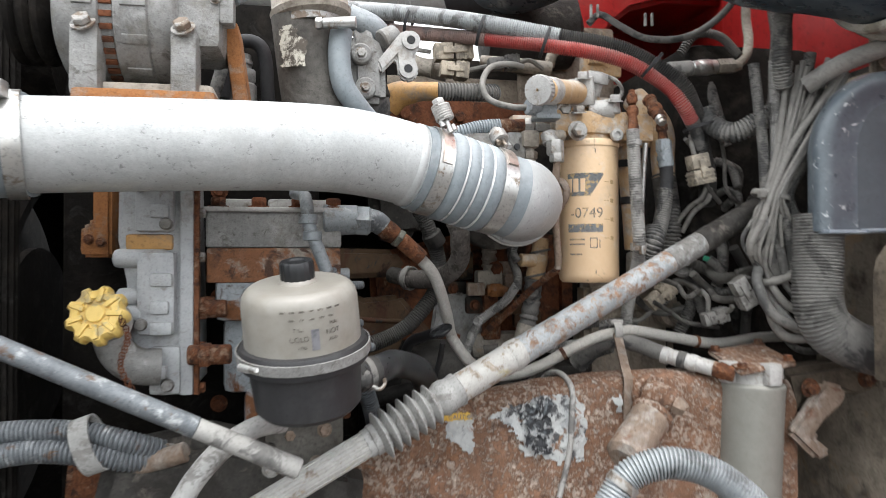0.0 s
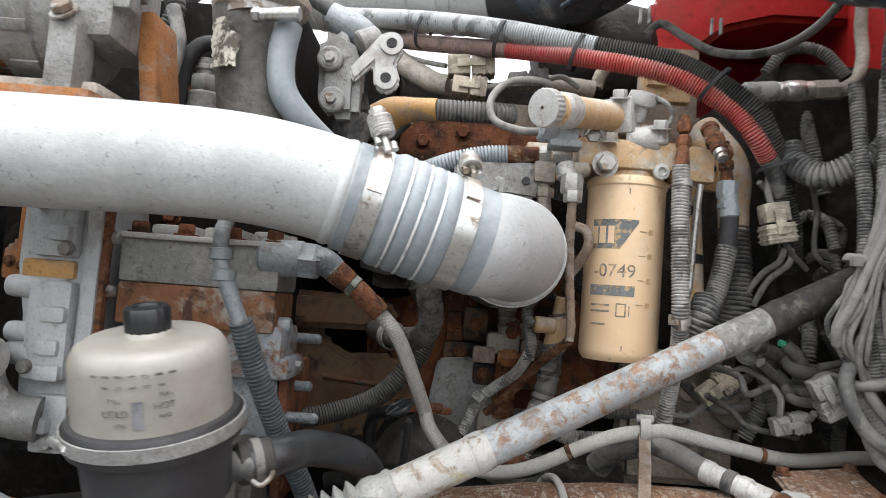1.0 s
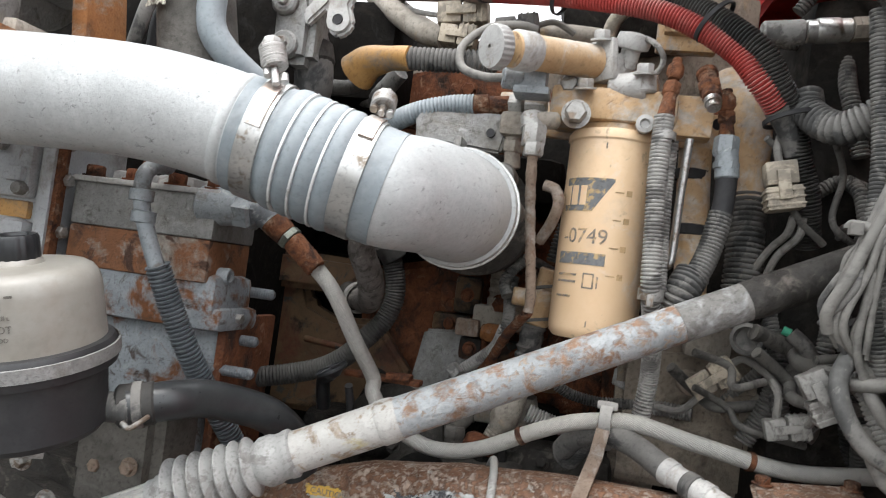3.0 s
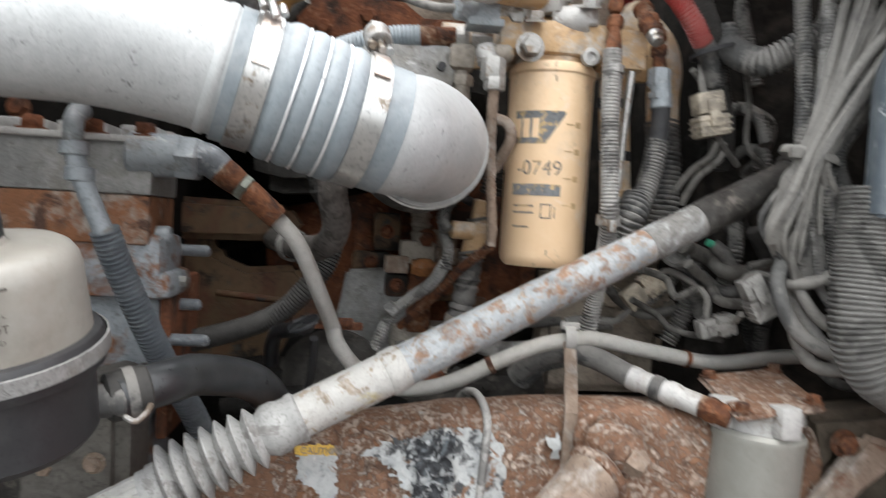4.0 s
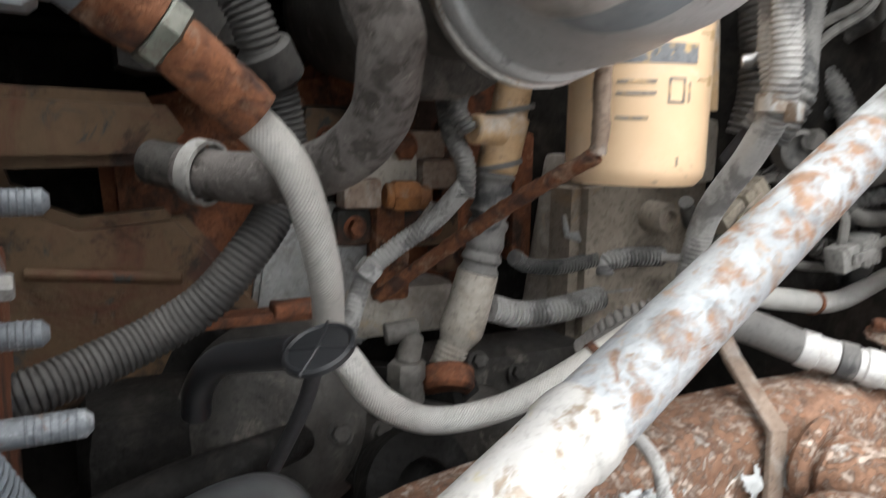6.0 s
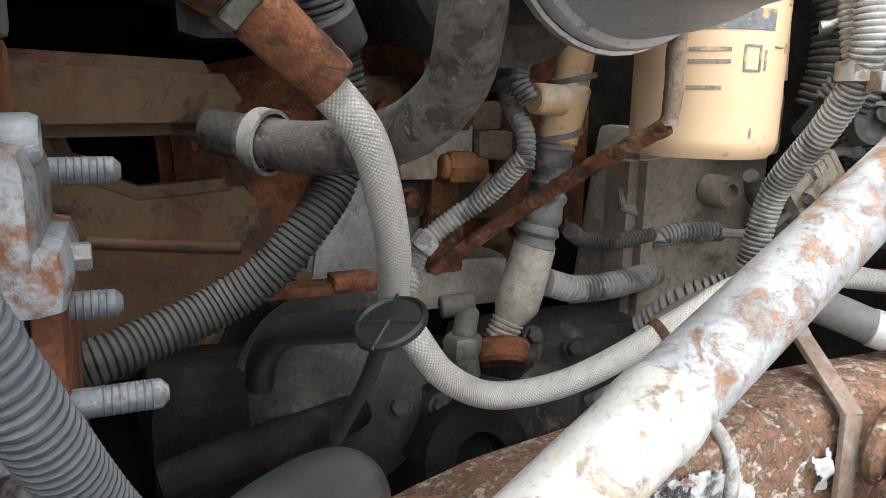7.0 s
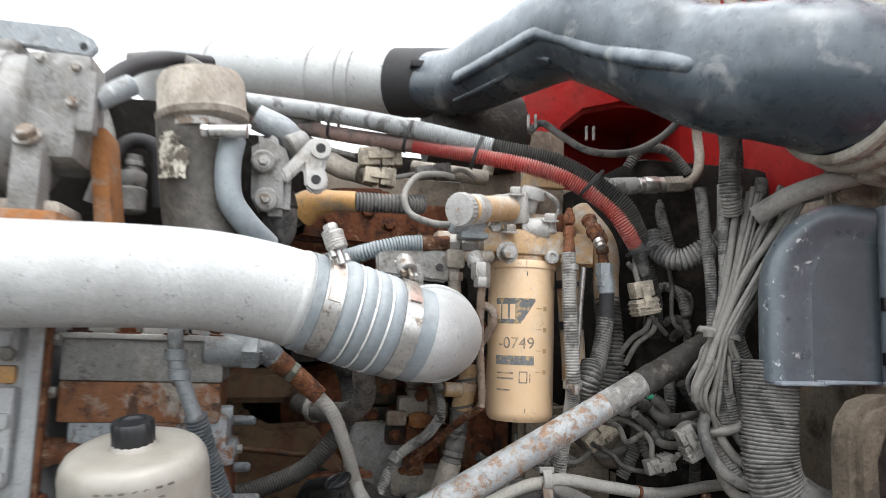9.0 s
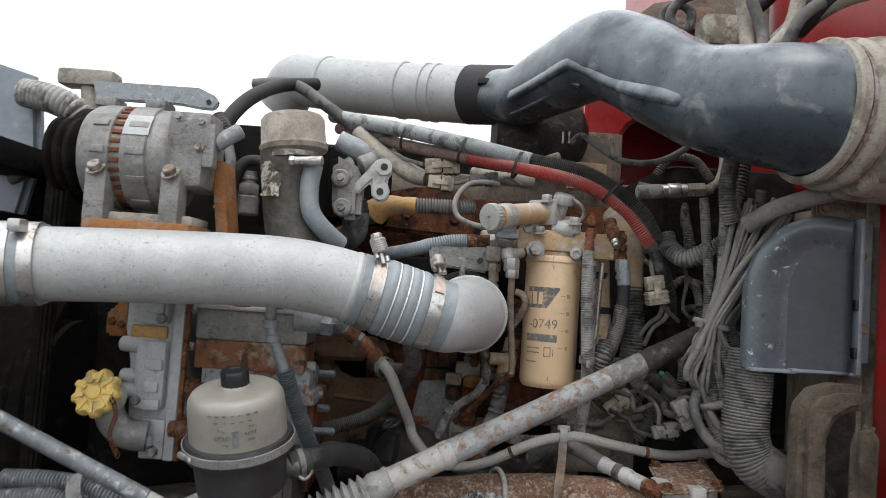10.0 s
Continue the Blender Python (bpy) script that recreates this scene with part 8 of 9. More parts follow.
lathe(bm, [(0.086, -0.004), (0.0935, -0.003), (0.096, 0.0), (0.096, 0.010), (0.0925, 0.013), (0.0925, 0.020), (0.0985, 0.024), (0.1005, 0.030), (0.1005, 0.040), (0.097, 0.045), (0.104, 0.052), (0.107, 0.064), (0.107, 0.12)], p, d, 64, close=False)
part("ring", bm, m_beige, coupl)
bm = bmesh.new()
band(bm, p + d * 0.0165, d, 0.0925, 0.006, 0.002)
part("clamp", bm, m_dullsteel, coupl)
rb = thing("rubber_coupling", (0.081, 1.360, 2.021), "black rubber coupling on the metal intake pipe", "coupling")
bm = bmesh.new()
ra_, rb_ = V((0.024, 1.380, 2.026)), V((0.136, 1.340, 2.014))
rod(bm, ra_, rb_, 0.062, 0.060, 40, 0.06)
part("sleeve", bm, m_black, rb)
bm = bmesh.new()
box(bm, ra_.lerp(rb_, 0.55) - ACROSS * 0.055 + UP * 0.01, (0.085, 0.02, 0.012), bevel=0.003)
part("clamp_bar", bm, m_black, rb)
mp = thing("metal_intake_pipe", (-0.157, 1.400, 2.041), "bright steel intake pipe with rolled beads", "pipe")
MP = [(-0.467, 1.520, 2.038), (-0.421, 1.490, 2.086), (-0.347, 1.470, 2.076), (-0.151, 1.420, 2.047), (0.036, 1.380, 2.024)]
part("tube", sweep(MP, 0.060, 0.008, 44), m_pipe, mp)
for at in (0.32, 0.70, 0.80, 0.84):
    p, d = bent(MP, at)
    bm = bmesh.new()
    lathe(bm, [(0.060, -0.006), (0.063, -0.004), (0.063, 0.004), (0.060, 0.006)], p, d, 44, close=False)
    part("bead", bm, m_pipe, mp)
under = thing("turbo_housing", (0.103, 1.450, 1.951), "dark round housing behind the wiring", "housing")
bm = bmesh.new()
lathe(bm, [(0.03, -0.09), (0.07, -0.08), (0.085, 0.0), (0.07, 0.09), (0.03, 0.11)], (0.161, 1.420, 1.951), (1, 0.2, 0), 32)
part("volute", bm, m_darkcast, under)
for k, (a, b, c) in enumerate((((0.514, 1.050, 2.083), (0.532, 1.050, 2.030), (0.524, 1.020, 1.986)), ((0.572, 1.000, 2.077), (0.560, 1.000, 2.020), (0.531, 1.000, 1.983)), ((0.611, 0.980, 2.060), (0.569, 0.980, 2.028), (0.549, 0.980, 1.984)), ((0.502, 1.080, 2.114), (0.513, 1.080, 2.059), (0.514, 1.050, 1.987)))):
    hose("cab_hose", [a, b, c], 0.012 if k % 2 else 0.009, m_mudcast if k % 2 else m_rubber, "dusty hose entering the cab wall", "hose", 12, "cab hoses")
hose("hood_seal", [(0.491, 1.500, 2.157), (0.540, 1.420, 2.172), (0.588, 1.350, 2.197), (0.624, 1.300, 2.227)], 0.012, m_black, "black rubber seal along the cab cowl", "seal", 10)
cowl = thing("cowl_panel", (0.45, 1.36, 2.1), "dusty brown cowl panel below the black seal", "panel")
part("sheet", slab([(-0.20, -0.06), (0.20, -0.02), (0.20, 0.16), (-0.03, 0.11), (-0.17, 0.0)], 0.02, (0.42, 1.37, 2.10), ALONG, UP, 0.004), m_mudbox, cowl)
bm = bmesh.new()
box(bm, (0.452, 1.30, 2.145), (0.07, 0.05, 0.045), bevel=0.008)
part("relay_box", bm, m_scale, cowl, "rusty relay box")
hose("coiled_hose", [(0.395, 1.22, 2.10), (0.402, 1.22, 2.135), (0.425, 1.215, 2.145), (0.444, 1.21, 2.128), (0.440, 1.205, 2.10), (0.420, 1.20, 2.095), (0.408, 1.195, 2.115), (0.420, 1.19, 2.138), (0.445, 1.185, 2.150)], 0.0085, m_rubber, "dusty hose coiled above the duct", "hose", 12)
hose("cab_pipe", [(0.545, 1.06, 2.005), (0.566, 1.045, 2.025), (0.590, 1.01, 2.043), (0.632, 0.965, 2.055), (0.70, 0.92, 2.06)], lambda s: 0.016 + 0.002 * math.sin(9 * s), m_beige, "dusty beige pipe into the cab", "pipe", 18)
hose("heater_hose", [(0.572, 1.03, 2.030), (0.602, 0.985, 2.058), (0.640, 0.95, 2.075), (0.70, 0.93, 2.085)], 0.0185, m_black, "thick black heater hose", "hose", 18)
side = thing("cab_side_panel", (0.66, 0.99, 1.4), "mud-stained beige panel beside the duct elbow", "panel")
part("sheet", slab([(-0.012, -0.12), (0.030, -0.12), (0.026, 0.275), (0.0, 0.285), (-0.05, 0.275), (-0.05, 0.20), (-0.012, 0.20)], 0.012, (0.652, 1.025, 1.53), ALONG, UP, 0.004), m_mudbox, side)
for q in ((0.662, 1.012, 1.782), (0.664, 1.010, 1.70), (0.668, 1.010, 1.60), (0.615, 1.008, 1.765)):
    bm = bmesh.new()
    bolt(bm, q, -ACROSS, 0.0055)
    part("bolt", bm, m_scale, side)
bm = bmesh.new()
box(bm, (0.492, 1.190, 2.080), (0.075, 0.06, 0.055), bevel=0.012)
solid("fluid_bottle", bm, m_beige, "dusty beige bottle at the cab wall", "bottle")
conduit("vertical_conduit", [(0.503, 1.050, 1.867), (0.492, 1.040, 1.813), (0.492, 1.040, 1.771), (0.500, 1.050, 1.743)], 0.0128, "dark ribbed conduit hanging from the duct", m_conduit, 0.0042)
hose("cross_strap", [(0.515, 1.020, 1.737), (0.548, 1.000, 1.759), (0.587, 0.985, 1.774), (0.621, 0.980, 1.784)], 0.0125, m_wire, "wide dusty strap over the wires", "strap", 12)
hose("loop_cable", [(0.250, 1.200, 1.889), (0.269, 1.200, 1.904), (0.300, 1.190, 1.881), (0.339, 1.180, 1.857), (0.395, 1.170, 1.854), (0.443, 1.160, 1.878), (0.476, 1.140, 1.918), (0.496, 1.100, 1.958)], 0.0055, m_rubber, "black cable along the cab wall", "cable", 12)
for k, (x, r) in enumerate(((990, 0.006), (1015, 0.02))):
    bm = bmesh.new()
    a = V((4.2 + 0.6 * k, 38.0, 0))
    rod(bm, a, a + UP * 9.5, 0.12 if k else 0.05, 0.10 if k else 0.05, 12)
    solid("yard_pole", bm, m_palecast, "thin pale pole far off in the yard", "pole", "yard poles")

# ---- upper left: alternator, thermostat housing, brackets ----
AC = V((-0.308, 0.8155, 1.770))
alt = thing("alternator", AC, "grey aluminium alternator with brown slots", "alternator")
bm = bmesh.new()
lathe(bm, [(0.03, -0.086), (0.055, -0.085), (0.066, -0.080), (0.071, -0.072), (0.073, -0.060), (0.073, -0.036), (0.0695, -0.034), (0.0695, -0.022), (0.0735, -0.020), (0.0735, 0.012), (0.0705, 0.014), (0.0705, 0.034), (0.066, 0.040), (0.05, 0.048), (0.02, 0.05)], AC, ALONG, 64)
alt_housing = part("housing", bm, m_cast, alt)
t3 = frame_to(ALONG)
for k in range(34):
    a = 2 * math.pi * k / 34
    bm = bmesh.new()
    c = AC + ALONG * (-0.028) + t3 @ V((0.0698 * math.cos(a), 0.0698 * math.sin(a), 0))
    v = t3 @ V((math.cos(a), math.sin(a), 0))
    r3 = Matrix((ALONG, v.cross(ALONG), v)).transposed()
    box(bm, c, (0.013, 0.0062, 0.005), r3, 0.001)
    part("vent_slot", bm, m_darkrust, alt_housing)
# cast ribs across the drive end and the slip-ring end
for k in range(9):
    a = radians(150 + 30 * k)
    for s0, w in ((-0.050, 0.020), (0.0, 0.026)):
        bm = bmesh.new()
        v = t3 @ V((math.cos(a), math.sin(a), 0))
        r3 = Matrix((ALONG, v.cross(ALONG), v)).transposed()
        box(bm, AC + ALONG * s0 + v * 0.0735, (w, 0.010, 0.004), r3, 0.0015)
        part("housing_rib", bm, m_cast, alt_housing)
bm = bmesh.new()
box(bm, AC + ALONG * 0.066 + UP * 0.034 - ACROSS * 0.035, (0.058, 0.055, 0.052), bevel=0.007)
rear = part("rear_cap", bm, m_cast, alt)
bm = bmesh.new()
box(bm, AC + ALONG * 0.062 + UP * 0.008 - ACROSS * 0.012, (0.05, 0.10, 0.10), bevel=0.012)
box(bm, AC + ALONG * 0.092 + UP * 0.016 - ACROSS * 0.05, (0.016, 0.022, 0.06), bevel=0.004)
part("regulator", bm, m_cast, rear)
for q in ((0.05, 0.052), (0.082, 0.046), (0.08, 0.012)):
    bm = bmesh.new()
    bolt(bm, AC + ALONG * q[0] + UP * q[1] - ACROSS * 0.062, -ACROSS, 0.0042)
    part("terminal", bm, m_dullsteel, rear)
bm = bmesh.new()
rod(bm, AC + ALONG * 0.095 + UP * 0.02 - ACROSS * 0.045, AC + ALONG * 0.125 + UP * 0.045 - ACROSS * 0.03, 0.011)
part("terminal_boot", bm, m_bluegrey, rear, "blue-grey cable boot")
for s0, w in ((-0.048, 0.030), (0.050, 0.028)):
    bm = bmesh.new()
    box(bm, AC + ALONG * s0 - UP * 0.062 - ACROSS * 0.056, (w, 0.036, 0.076), bevel=0.008)
    box(bm, AC + ALONG * s0 - UP * 0.030 - ACROSS * 0.060, (w * 0.92, 0.030, 0.020), bevel=0.009)
    foot = part("foot", bm, m_cast, alt)
    bm = bmesh.new()
    bolt(bm, AC + ALONG * s0 - UP * 0.026 - ACROSS * 0.072, (0, -0.75, 0.65), 0.0085, 0.008)
    part("foot_bolt", bm, m_dullsteel, foot)
bm = slab([(-0.095, 0.0), (0.055, 0.0), (0.078, -0.010), (0.085, -0.020), (0.078, -0.030), (0.06, -0.030), (0.03, -0.026), (-0.088, -0.026)], 0.010, AC + UP * 0.106 - ACROSS * 0.01, ALONG, UP, 0.002)
strap_top = part("top_strap", bm, m_bluegrey, alt, "blue-grey top strap with an eye")
bm = bmesh.new()
lathe(bm, [(0.0035, 0), (0.0035, 0.012)], AC + UP * 0.086 - ACROSS * 0.012 + ALONG * 0.071, ACROSS, 16)
part("eye", bm, m_black, strap_top)
for s0 in (-0.07, 0.0):
    bm = bmesh.new()
    box(bm, AC + UP * 0.076 + ALONG * s0, (0.03, 0.04, 0.014), bevel=0.004)
    part("ear", bm, m_cast, alt)
bm = wrapped_bar((0, 0), 0.0742, 0, 0, 0.034, 0.034, 8)
for v in bm.verts:
    ang = math.atan2(v.co.y, v.co.x)
    rr = math.hypot(v.co.x, v.co.y)
    dirn = (-ACROSS * 0.86 + UP * 0.5).normalized()
    oth = ALONG.cross(dirn).normalized()
    v.co = AC + ALONG * (v.co.z - 0.002) + dirn * (rr * math.cos(ang)) + oth * (rr * math.sin(ang))
part("label", bm, m_pipe, alt, "blank white label")
bm = bmesh.new()
lathe(bm, [(0.03, -0.135), (0.052, -0.133), (0.052, -0.128), (0.046, -0.124), (0.052, -0.120), (0.052, -0.114), (0.046, -0.110), (0.052, -0.106), (0.052, -0.100), (0.02, -0.08)], AC, ALONG, 44)
part("pulley", bm, m_grimeshade, alt, "black ribbed pulley")
brk = thing("alternator_bracket", AC - UP * 0.11, "orange rusty bracket under the alternator", "bracket")
bm = bmesh.new()
box(bm, AC - UP * 0.088 + ALONG * 0.008 - ACROSS * 0.02, (0.140, 0.075, 0.016), bevel=0.006)
part("cradle", bm, m_mudcast, brk, "pale dusty cradle")
bm = bmesh.new()
box(bm, AC - UP * 0.102 + ALONG * 0.012 - ACROSS * 0.03, (0.142, 0.10, 0.020), bevel=0.006)
part("shelf", bm, m_orange, brk)
bm = bmesh.new()
box(bm, AC - UP * 0.055 + ALONG * 0.098 + ACROSS * 0.02, (0.018, 0.06, 0.12), Euler((0, radians(-8), radians(AXLE))).to_matrix(), 0.005)
part("side_plate", bm, m_orange, brk)
bm = slab([(-0.011, 0.12), (0.011, 0.12), (0.012, -0.041), (-0.024, -0.041), (-0.026, -0.030), (-0.025, 0.0), (-0.011, 0.004)], 0.05, V((-0.423, 0.930, 1.547)), ALONG, UP, 0.004)
part("leg", bm, m_orange, brk)
for q in ((0.0, -0.022), (-0.015, -0.018)):
    bm = bmesh.new()
    bolt(bm, V((-0.423, 0.930, 1.547)) + ALONG * q[0] + UP * q[1] - ACROSS * 0.001, -ACROSS, 0.0045)
    part("leg_bolt", bm, m_rust, brk)
belt = thing("drive_belt", (-0.5, 0.95, 1.5), "black ribbed drive belt on dark pulleys", "drive belt")
bm = bmesh.new()
for s, y in ((0, 0.86), (1, 1.08)):
    bm = bmesh.new()
    box(bm, V((-0.505 + 0.03 * s, y, 1.52)), (0.032, 0.006, 0.62), bevel=0.001)
    part("belt", bm, m_grimeshade, belt)
for k in range(4):
    bm = bmesh.new()
    box(bm, V((-0.516 + 0.008 * k, 0.8555, 1.52)), (0.004, 0.003, 0.62), bevel=0)
    part("rib", bm, m_grimeshade, belt)
bm = bmesh.new()
pc2 = V((-0.568, 0.980, 1.395))
lathe(bm, [(0.02, -0.04), (0.10, -0.038), (0.125, -0.03), (0.125, -0.022), (0.11, -0.014), (0.125, -0.006), (0.125, 0.004), (0.11, 0.012), (0.125, 0.02), (0.125, 0.03), (0.02, 0.035)], pc2, ALONG, 56)
part("pulley", bm, m_grimeshade, belt)
bm = bmesh.new()
lathe(bm, [(0.02, -0.04), (0.085, -0.035), (0.085, 0.02), (0.02, 0.03)], V((-0.53, 1.0, 1.80)), ALONG, 48)
part("upper_pulley", bm, m_grimeshade, belt)

therm = thing("thermostat_housing", (-0.162, 0.970, 1.776), "grimy upright coolant housing with a torn sticker", "housing")
TH0 = V((-0.138, 0.915, 1.688))
part("body", sweep([V((-0.128, 0.920, 1.645)), TH0, V((-0.147, 0.910, 1.744)), V((-0.155, 0.905, 1.807))], lambda s: 0.041 - 0.004 * s, 0.008, 36), m_oilcast, therm)
bm = bmesh.new()
hc = V((-0.146, 0.910, 1.832))
lathe(bm, [(0.040, -0.032), (0.049, -0.027), (0.051, -0.020), (0.048, -0.016), (0.047, 0.020), (0.043, 0.026), (0.02, 0.028)], hc, (-0.12, 0, 1), 44)
part("cap_housing", bm, m_mudcast, therm, "grey-brown domed cap")
bm = bmesh.new()
band(bm, hc - UP * 0.034, (-0.12, 0, 1), 0.041, 0.012, 0.002)
part("clamp", bm, m_dullsteel, therm)
bm = bmesh.new()
cs = V((-0.099, 0.865, 1.784))
rod(bm, cs - V((0.02, 0, 0)), cs + V((0.02, 0.004, 0.002)), 0.007)
hexagon(bm, cs - V((0.028, 0, 0)), (1, 0, 0), 0.0075, 0.008)
part("clamp_screw", bm, m_steel, therm)
STK = [(-0.013, -0.024), (0.014, -0.026), (0.016, 0.0), (0.013, 0.006), (-0.008, 0.024), (-0.022, 0.022), (-0.017, 0.004)]
sk = V((-0.153, 0.866, 1.758))
part("sticker", sheet(STK, sk, (1, 0.0, 0), (0.05, 0, 1), 0.0011, 0.0008, 0.005, lambda x, y: 0.004 - 11 * (x - 0.006) ** 2, 31), m_sticker, therm, "torn pale sticker")
hose("blue_hose", [(-0.101, 0.890, 1.783), (-0.103, 0.885, 1.750), (-0.098, 0.885, 1.715), (-0.083, 0.900, 1.691), (-0.067, 0.930, 1.672)], 0.0138, m_silicone, "blue-grey coolant hose beside the housing", "hose", 20)
conduit("cap_hose", [(-0.323, 0.990, 1.878), (-0.304, 0.990, 1.850), (-0.314, 0.990, 1.821)], 0.012, "short dark hose beside the alternator", m_rubber, 0.005)
sb_ = thing("lifting_bracket", (-0.042, 0.990, 1.772), "pale cast bracket with two bolt holes", "bracket")
bm = slab([(-0.042, -0.010), (-0.010, 0.031), (0.002, 0.036), (0.014, 0.031), (0.016, 0.012), (0.009, -0.001), (0.016, -0.020), (0.010, -0.032), (-0.002, -0.036), (-0.013, -0.028), (-0.016, -0.004), (-0.036, -0.026)], 0.012, (-0.028, 0.985, 1.779), ALONG, UP, 0.003)
part("plate", bm, m_palecast, sb_)
for q in ((-0.024, 0.985, 1.799), (-0.028, 0.985, 1.760)):
    bm = bmesh.new()
    lathe(bm, [(0.011, 0), (0.0125, 0.002), (0.0125, 0.006), (0.006, 0.0065), (0.0055, 0.002), (0.001, 0.002)], V(q) + ACROSS * 0.003, -ACROSS, 28)
    part("boss", bm, m_palecast, sb_)
    bm = bmesh.new()
    lathe(bm, [(0.0052, 0), (0.0052, 0.0012)], V(q) - ACROSS * 0.0028, -ACROSS, 20)
    part("hole", bm, m_black, sb_)
vb2 = thing("coolant_valve", (-0.081, 0.970, 1.759), "pale grey cast coolant valve body", "valve")
bm = bmesh.new()
bm = slab([(-0.018, 0.030), (-0.002, 0.042), (0.020, 0.030), (0.031, -0.002), (0.032, -0.062), (-0.002, -0.063), (-0.015, -0.040)], 0.05, (-0.088, 0.975, 1.777), ALONG, UP, 0.009)
part("body", bm, m_cast, vb2)
for q, r in (((-0.089, 0.968, 1.778), 0.0145), ((-0.083, 0.968, 1.732), 0.0145)):
    bm = bmesh.new()
    lathe(bm, [(r, 0.012), (r, 0.002), (r * 0.85, 0.0), (0.002, 0.0)], q, ACROSS, 24)
    boss = part("boss", bm, m_cast, vb2)
    bm = bmesh.new()
    bolt(bm, V(q) + ACROSS * 0.001, -ACROSS, 0.0055)
    part("bolt", bm, m_dullsteel, boss)
bm = bmesh.new()
rod(bm, (-0.066, 0.992, 1.800), (-0.046, 1.004, 1.812), 0.016)
part("outlet", bm, m_cast, vb2)
hose("bypass_hose", [(-0.116, 1.020, 1.847), (-0.080, 1.030, 1.831), (-0.065, 1.050, 1.807)], 0.017, m_bluegrey, "short blue-grey bypass hose", "hose", 16)
part_line = [(-0.091, 1.020, 1.757), (-0.079, 1.020, 1.727), (-0.084, 1.030, 1.697), (-0.118, 1.050, 1.682)]
hose("lower_bypass", part_line, 0.0215, m_rubber, "dusty bypass hose behind the pipe", "hose", 18)
bm = bmesh.new()
rod(bm, (-0.087, 1.020, 1.748), (-0.079, 1.020, 1.722), 0.025)
solid("hose_sleeve", bm, m_darkcast, "dark sleeve on the bypass hose", "sleeve")
horn = thing("ochre_duct", (-0.065, 1.130, 1.770), "ochre painted flared pipe with ribbed hose", "pipe")
part("flare", sweep([(-0.068, 1.090, 1.739), (-0.050, 1.085, 1.749), (-0.019, 1.080, 1.752), (0.008, 1.080, 1.752)], lambda s: 0.024 - 0.010 * min(1, s * 1.5), 0.004, 26), m_ochre, horn)
part("hose", ribbed([(0.002, 1.080, 1.752), (0.036, 1.090, 1.753), (0.071, 1.100, 1.754), (0.094, 1.120, 1.758)], 0.0135, 0.005, 0.12, 16), m_rubber, horn)
hose("cross_hose", [(-0.119, 1.100, 1.726), (-0.092, 1.110, 1.727), (-0.077, 1.130, 1.741)], 0.009, m_rubber, "short black cross hose", "hose", 12)
relay = thing("pump_sensor", (-0.255, 0.980, 1.724), "upright grey fuel fitting behind the pipe", "fitting")
bm = bmesh.new()
rod(bm, (-0.260, 1.000, 1.715), (-0.260, 1.000, 1.747), 0.019)
hexagon(bm, (-0.260, 1.000, 1.747), (0, 0, 1), 0.018, 0.02)
rod(bm, (-0.260, 1.000, 1.762), (-0.260, 1.000, 1.788), 0.0115)
lathe(bm, [(0.0115, 0), (0.0135, 0.002), (0.0135, 0.006), (0.0115, 0.008)], (-0.260, 1.000, 1.772), (0, 0, 1), 20, close=False)
part("stem", bm, m_cast, relay)
hose("arched_hose", [(-0.281, 0.980, 1.723), (-0.277, 0.980, 1.773), (-0.261, 0.990, 1.803), (-0.232, 1.000, 1.794), (-0.227, 1.010, 1.725)], 0.0095, m_black, "black hose arched behind the pipe", "hose", 12)
hose("arched_hose", [(-0.283, 0.950, 1.718), (-0.272, 0.950, 1.757), (-0.274, 0.960, 1.798), (-0.293, 0.970, 1.840)], 0.0085, m_conduit, "grey hose beside the alternator bracket", "hose", 12)
bm = bmesh.new()
box(bm, V((-0.20, 1.22, 1.80)), (0.22, 0.12, 0.14), bevel=0.02)
solid("control_module", bm, m_grimeshade, "dark box behind the coolant housing", "module")

# ---- lower left: bar, hoses, castings ----
bm = bmesh.new()
rod(bm, (-0.401, 0.655, 1.434), (-0.215, 0.725, 1.334), 0.0102, 0.0108, 28)
lbar = thing("tie_bar", (-0.26, 0.708, 1.358), "worn blue-grey steel bar crossing low", "bar")
part("bar", bm, m_bluesteel, lbar)
bm = bmesh.new()
rod(bm, (-0.216, 0.7246, 1.3345), (-0.121, 0.760, 1.284), 0.0104, 0.0110, 28)
part("rod_end", bm, m_conduit2, lbar, "bare dusty rod end")
lh = thing("twin_hoses", (-0.391, 0.800, 1.296), "two pale ribbed hoses held by a broad strap", "hose")
part("upper_hose", ribbed([(-0.494, 0.800, 1.306), (-0.436, 0.810, 1.309), (-0.383, 0.820, 1.305), (-0.335, 0.830, 1.292), (-0.304, 0.850, 1.277)], 0.0135, 0.005, 0.12, 18), m_bluesteel, lh)
part("lower_hose", ribbed([(-0.487, 0.790, 1.282), (-0.429, 0.800, 1.289), (-0.377, 0.810, 1.284), (-0.335, 0.830, 1.272), (-0.304, 0.850, 1.272)], 0.0135, 0.005, 0.12, 18), m_bluesteel, lh)
bm = bmesh.new()
loop_band(bm, (-0.371, 0.812, 1.294), (1, 0.1, 0.35), (0, 1, 0), (-0.33, 0, 0.94), 0.018, 0.031, 0.022)
part("strap", bm, m_bellows, lh, "broad grey strap")
hose("bent_hose", [(-0.155, 0.820, 1.319), (-0.178, 0.790, 1.319), (-0.205, 0.770, 1.302), (-0.231, 0.760, 1.272), (-0.248, 0.750, 1.240)], 0.0118, m_bellows, "grey rubber hose bent down past the bar", "hose", 18)
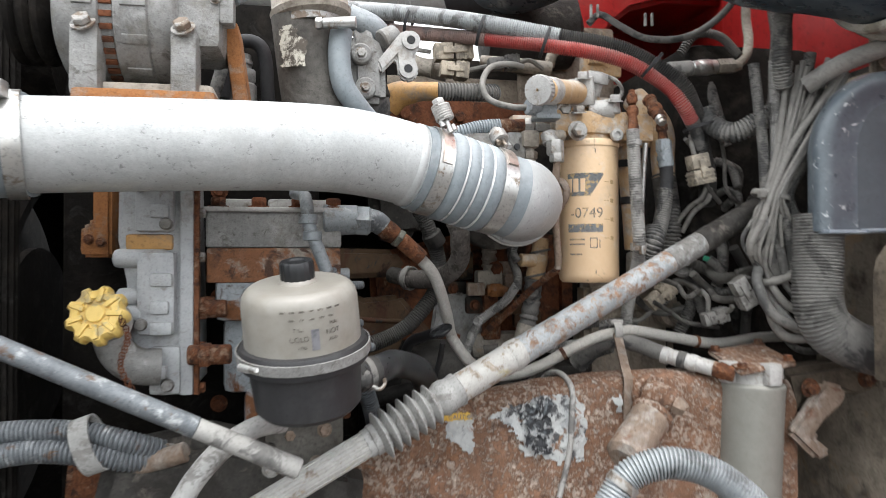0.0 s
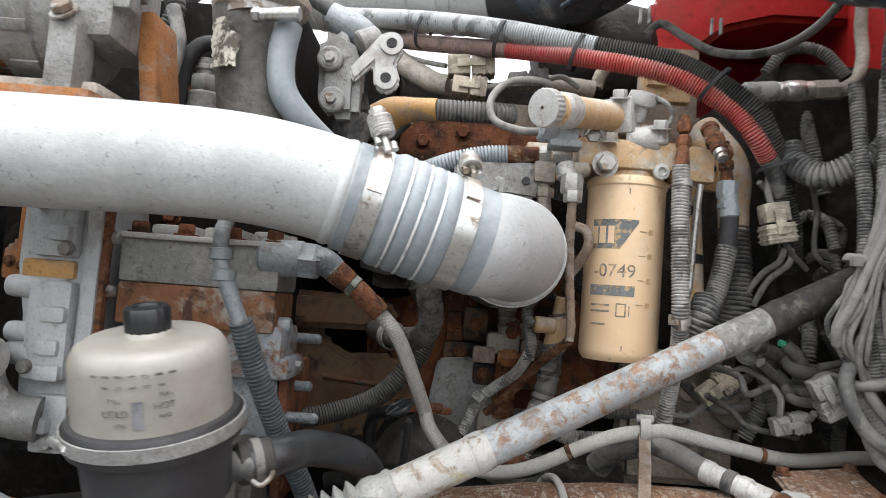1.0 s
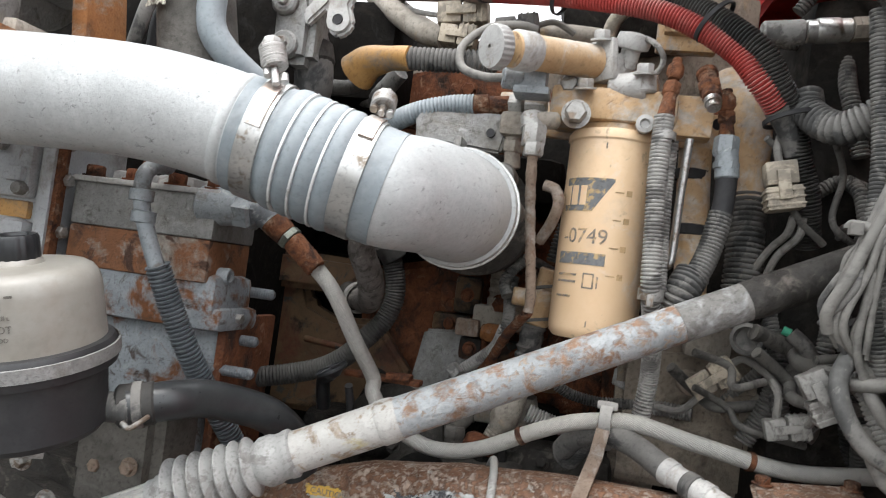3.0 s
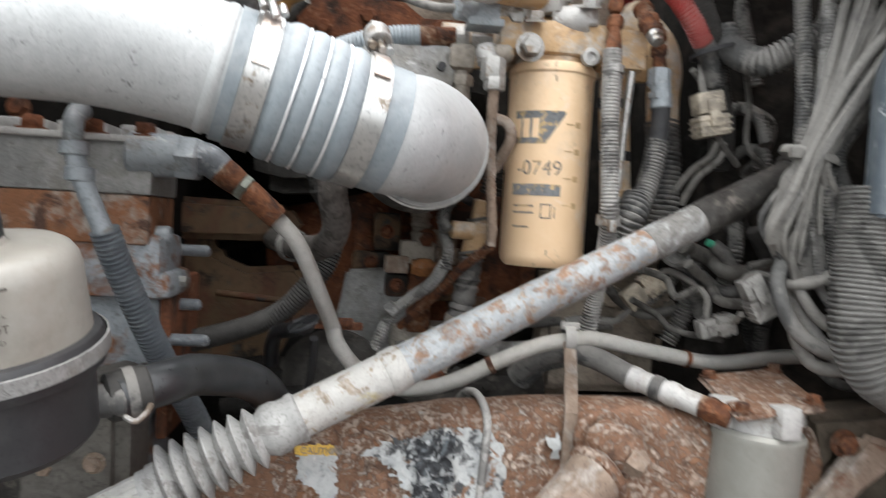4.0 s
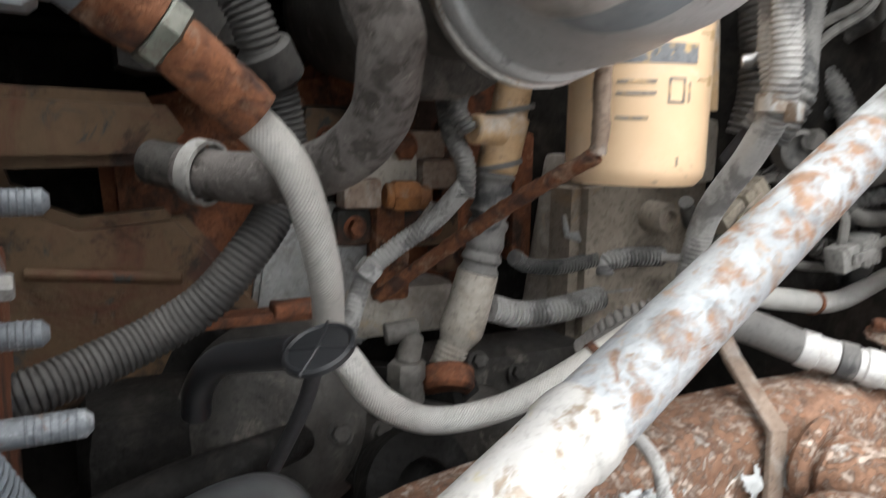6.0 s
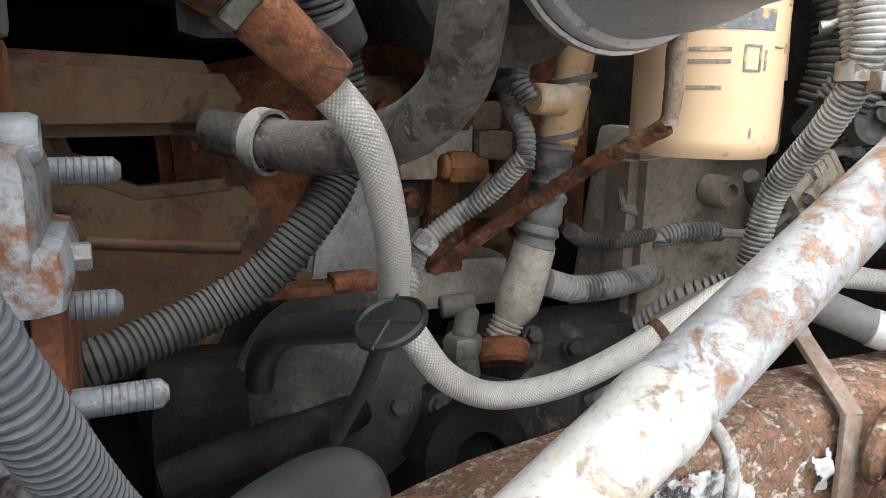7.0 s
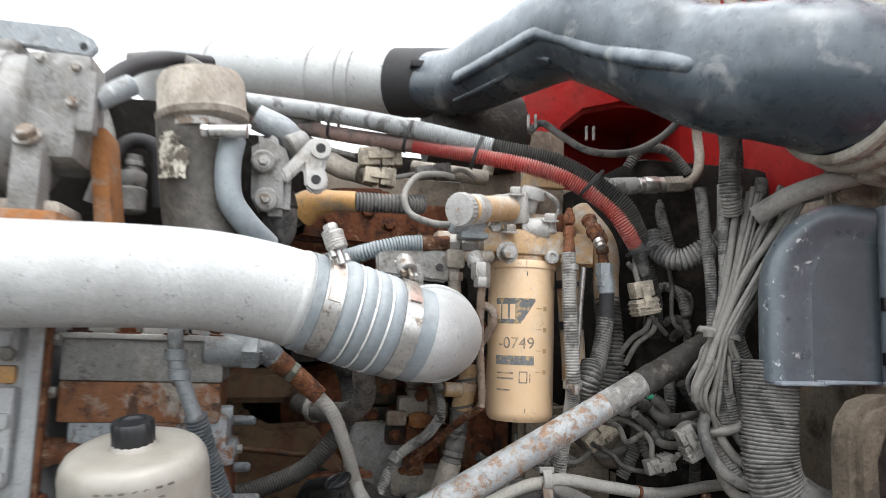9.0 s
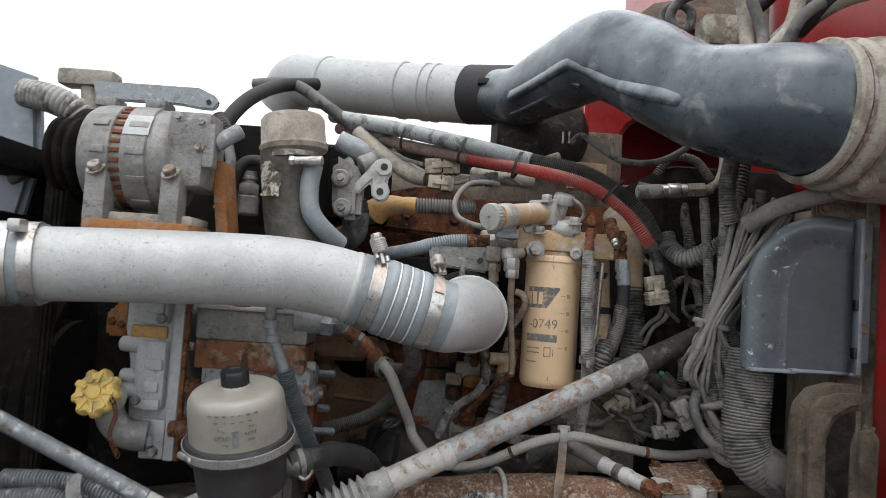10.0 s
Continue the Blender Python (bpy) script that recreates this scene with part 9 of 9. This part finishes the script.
bm = slab([(-0.17, -0.16), (0.16, -0.16), (0.17, -0.02), (0.06, 0.01), (-0.02, 0.03), (-0.13, 0.01)], 0.1, (-0.237, 0.850, 1.268), ALONG, UP, 0.02)
axle = thing("axle_casting", (-0.237, 0.850, 1.268), "dark oily casting low in the bay", "casting")
part("body", bm, m_darkcast, axle)
for q in ((-0.295, 0.845, 1.278), (-0.215, 0.845, 1.289), (-0.175, 0.845, 1.260)):
    bm = bmesh.new()
    bolt(bm, q, -ACROSS, 0.007)
    part("bolt", bm, m_dullsteel, axle)
bm = bmesh.new()
rod(bm, (-0.336, 0.840, 1.260), (-0.273, 0.840, 1.280), 0.012)
part("rib", bm, m_scale, axle)
bm = slab([(-0.05, -0.10), (0.045, -0.10), (0.042, 0.075), (0.02, 0.08), (-0.05, 0.06)], 0.08, (-0.142, 0.885, 1.286), ALONG, UP, 0.012)
pbr = thing("pump_bracket", (-0.142, 0.885, 1.286), "worn grey bracket below the reservoir", "bracket")
part("plate", bm, m_oilcast, pbr)
for q in ((-0.163, 0.885, 1.289), (-0.121, 0.885, 1.296), (-0.131, 0.885, 1.256)):
    bm = bmesh.new()
    bolt(bm, q, -ACROSS, 0.006)
    part("bolt", bm, m_scale, pbr)
bm = slab([(-0.06, -0.09), (0.03, -0.09), (0.035, 0.03), (-0.05, 0.04)], 0.06, (-0.424, 0.950, 1.213), ALONG, UP, 0.01)
solid("rusty_mount", bm, m_rust, "rusty mount plate low at the front", "bracket")
for q, r in (((-0.273, 0.900, 1.441), 0.011), ((-0.291, 0.910, 1.442), 0.014), ((-0.257, 0.870, 1.388), 0.012)):
    bm = bmesh.new()
    rod(bm, V(q) - ALONG * 0.025, V(q) + ALONG * 0.025, r)
    hexagon(bm, V(q) - ALONG * 0.012, ALONG, r * 1.3, 0.014)
    solid("rusty_fitting", bm, m_rust, "small rusty pipe fitting by the compressor", "fitting", "rusty fittings")
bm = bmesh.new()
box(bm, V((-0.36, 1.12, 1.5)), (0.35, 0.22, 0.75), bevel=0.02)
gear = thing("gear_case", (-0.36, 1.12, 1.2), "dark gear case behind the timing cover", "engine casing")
part("body", bm, m_grimeshade, gear)
for z in (1.30, 1.45, 1.60, 1.75):
    bm = bmesh.new()
    bolt(bm, V((-0.30, 1.02, z)), -ACROSS, 0.008)
    part("bolt", bm, m_darkrust, gear)
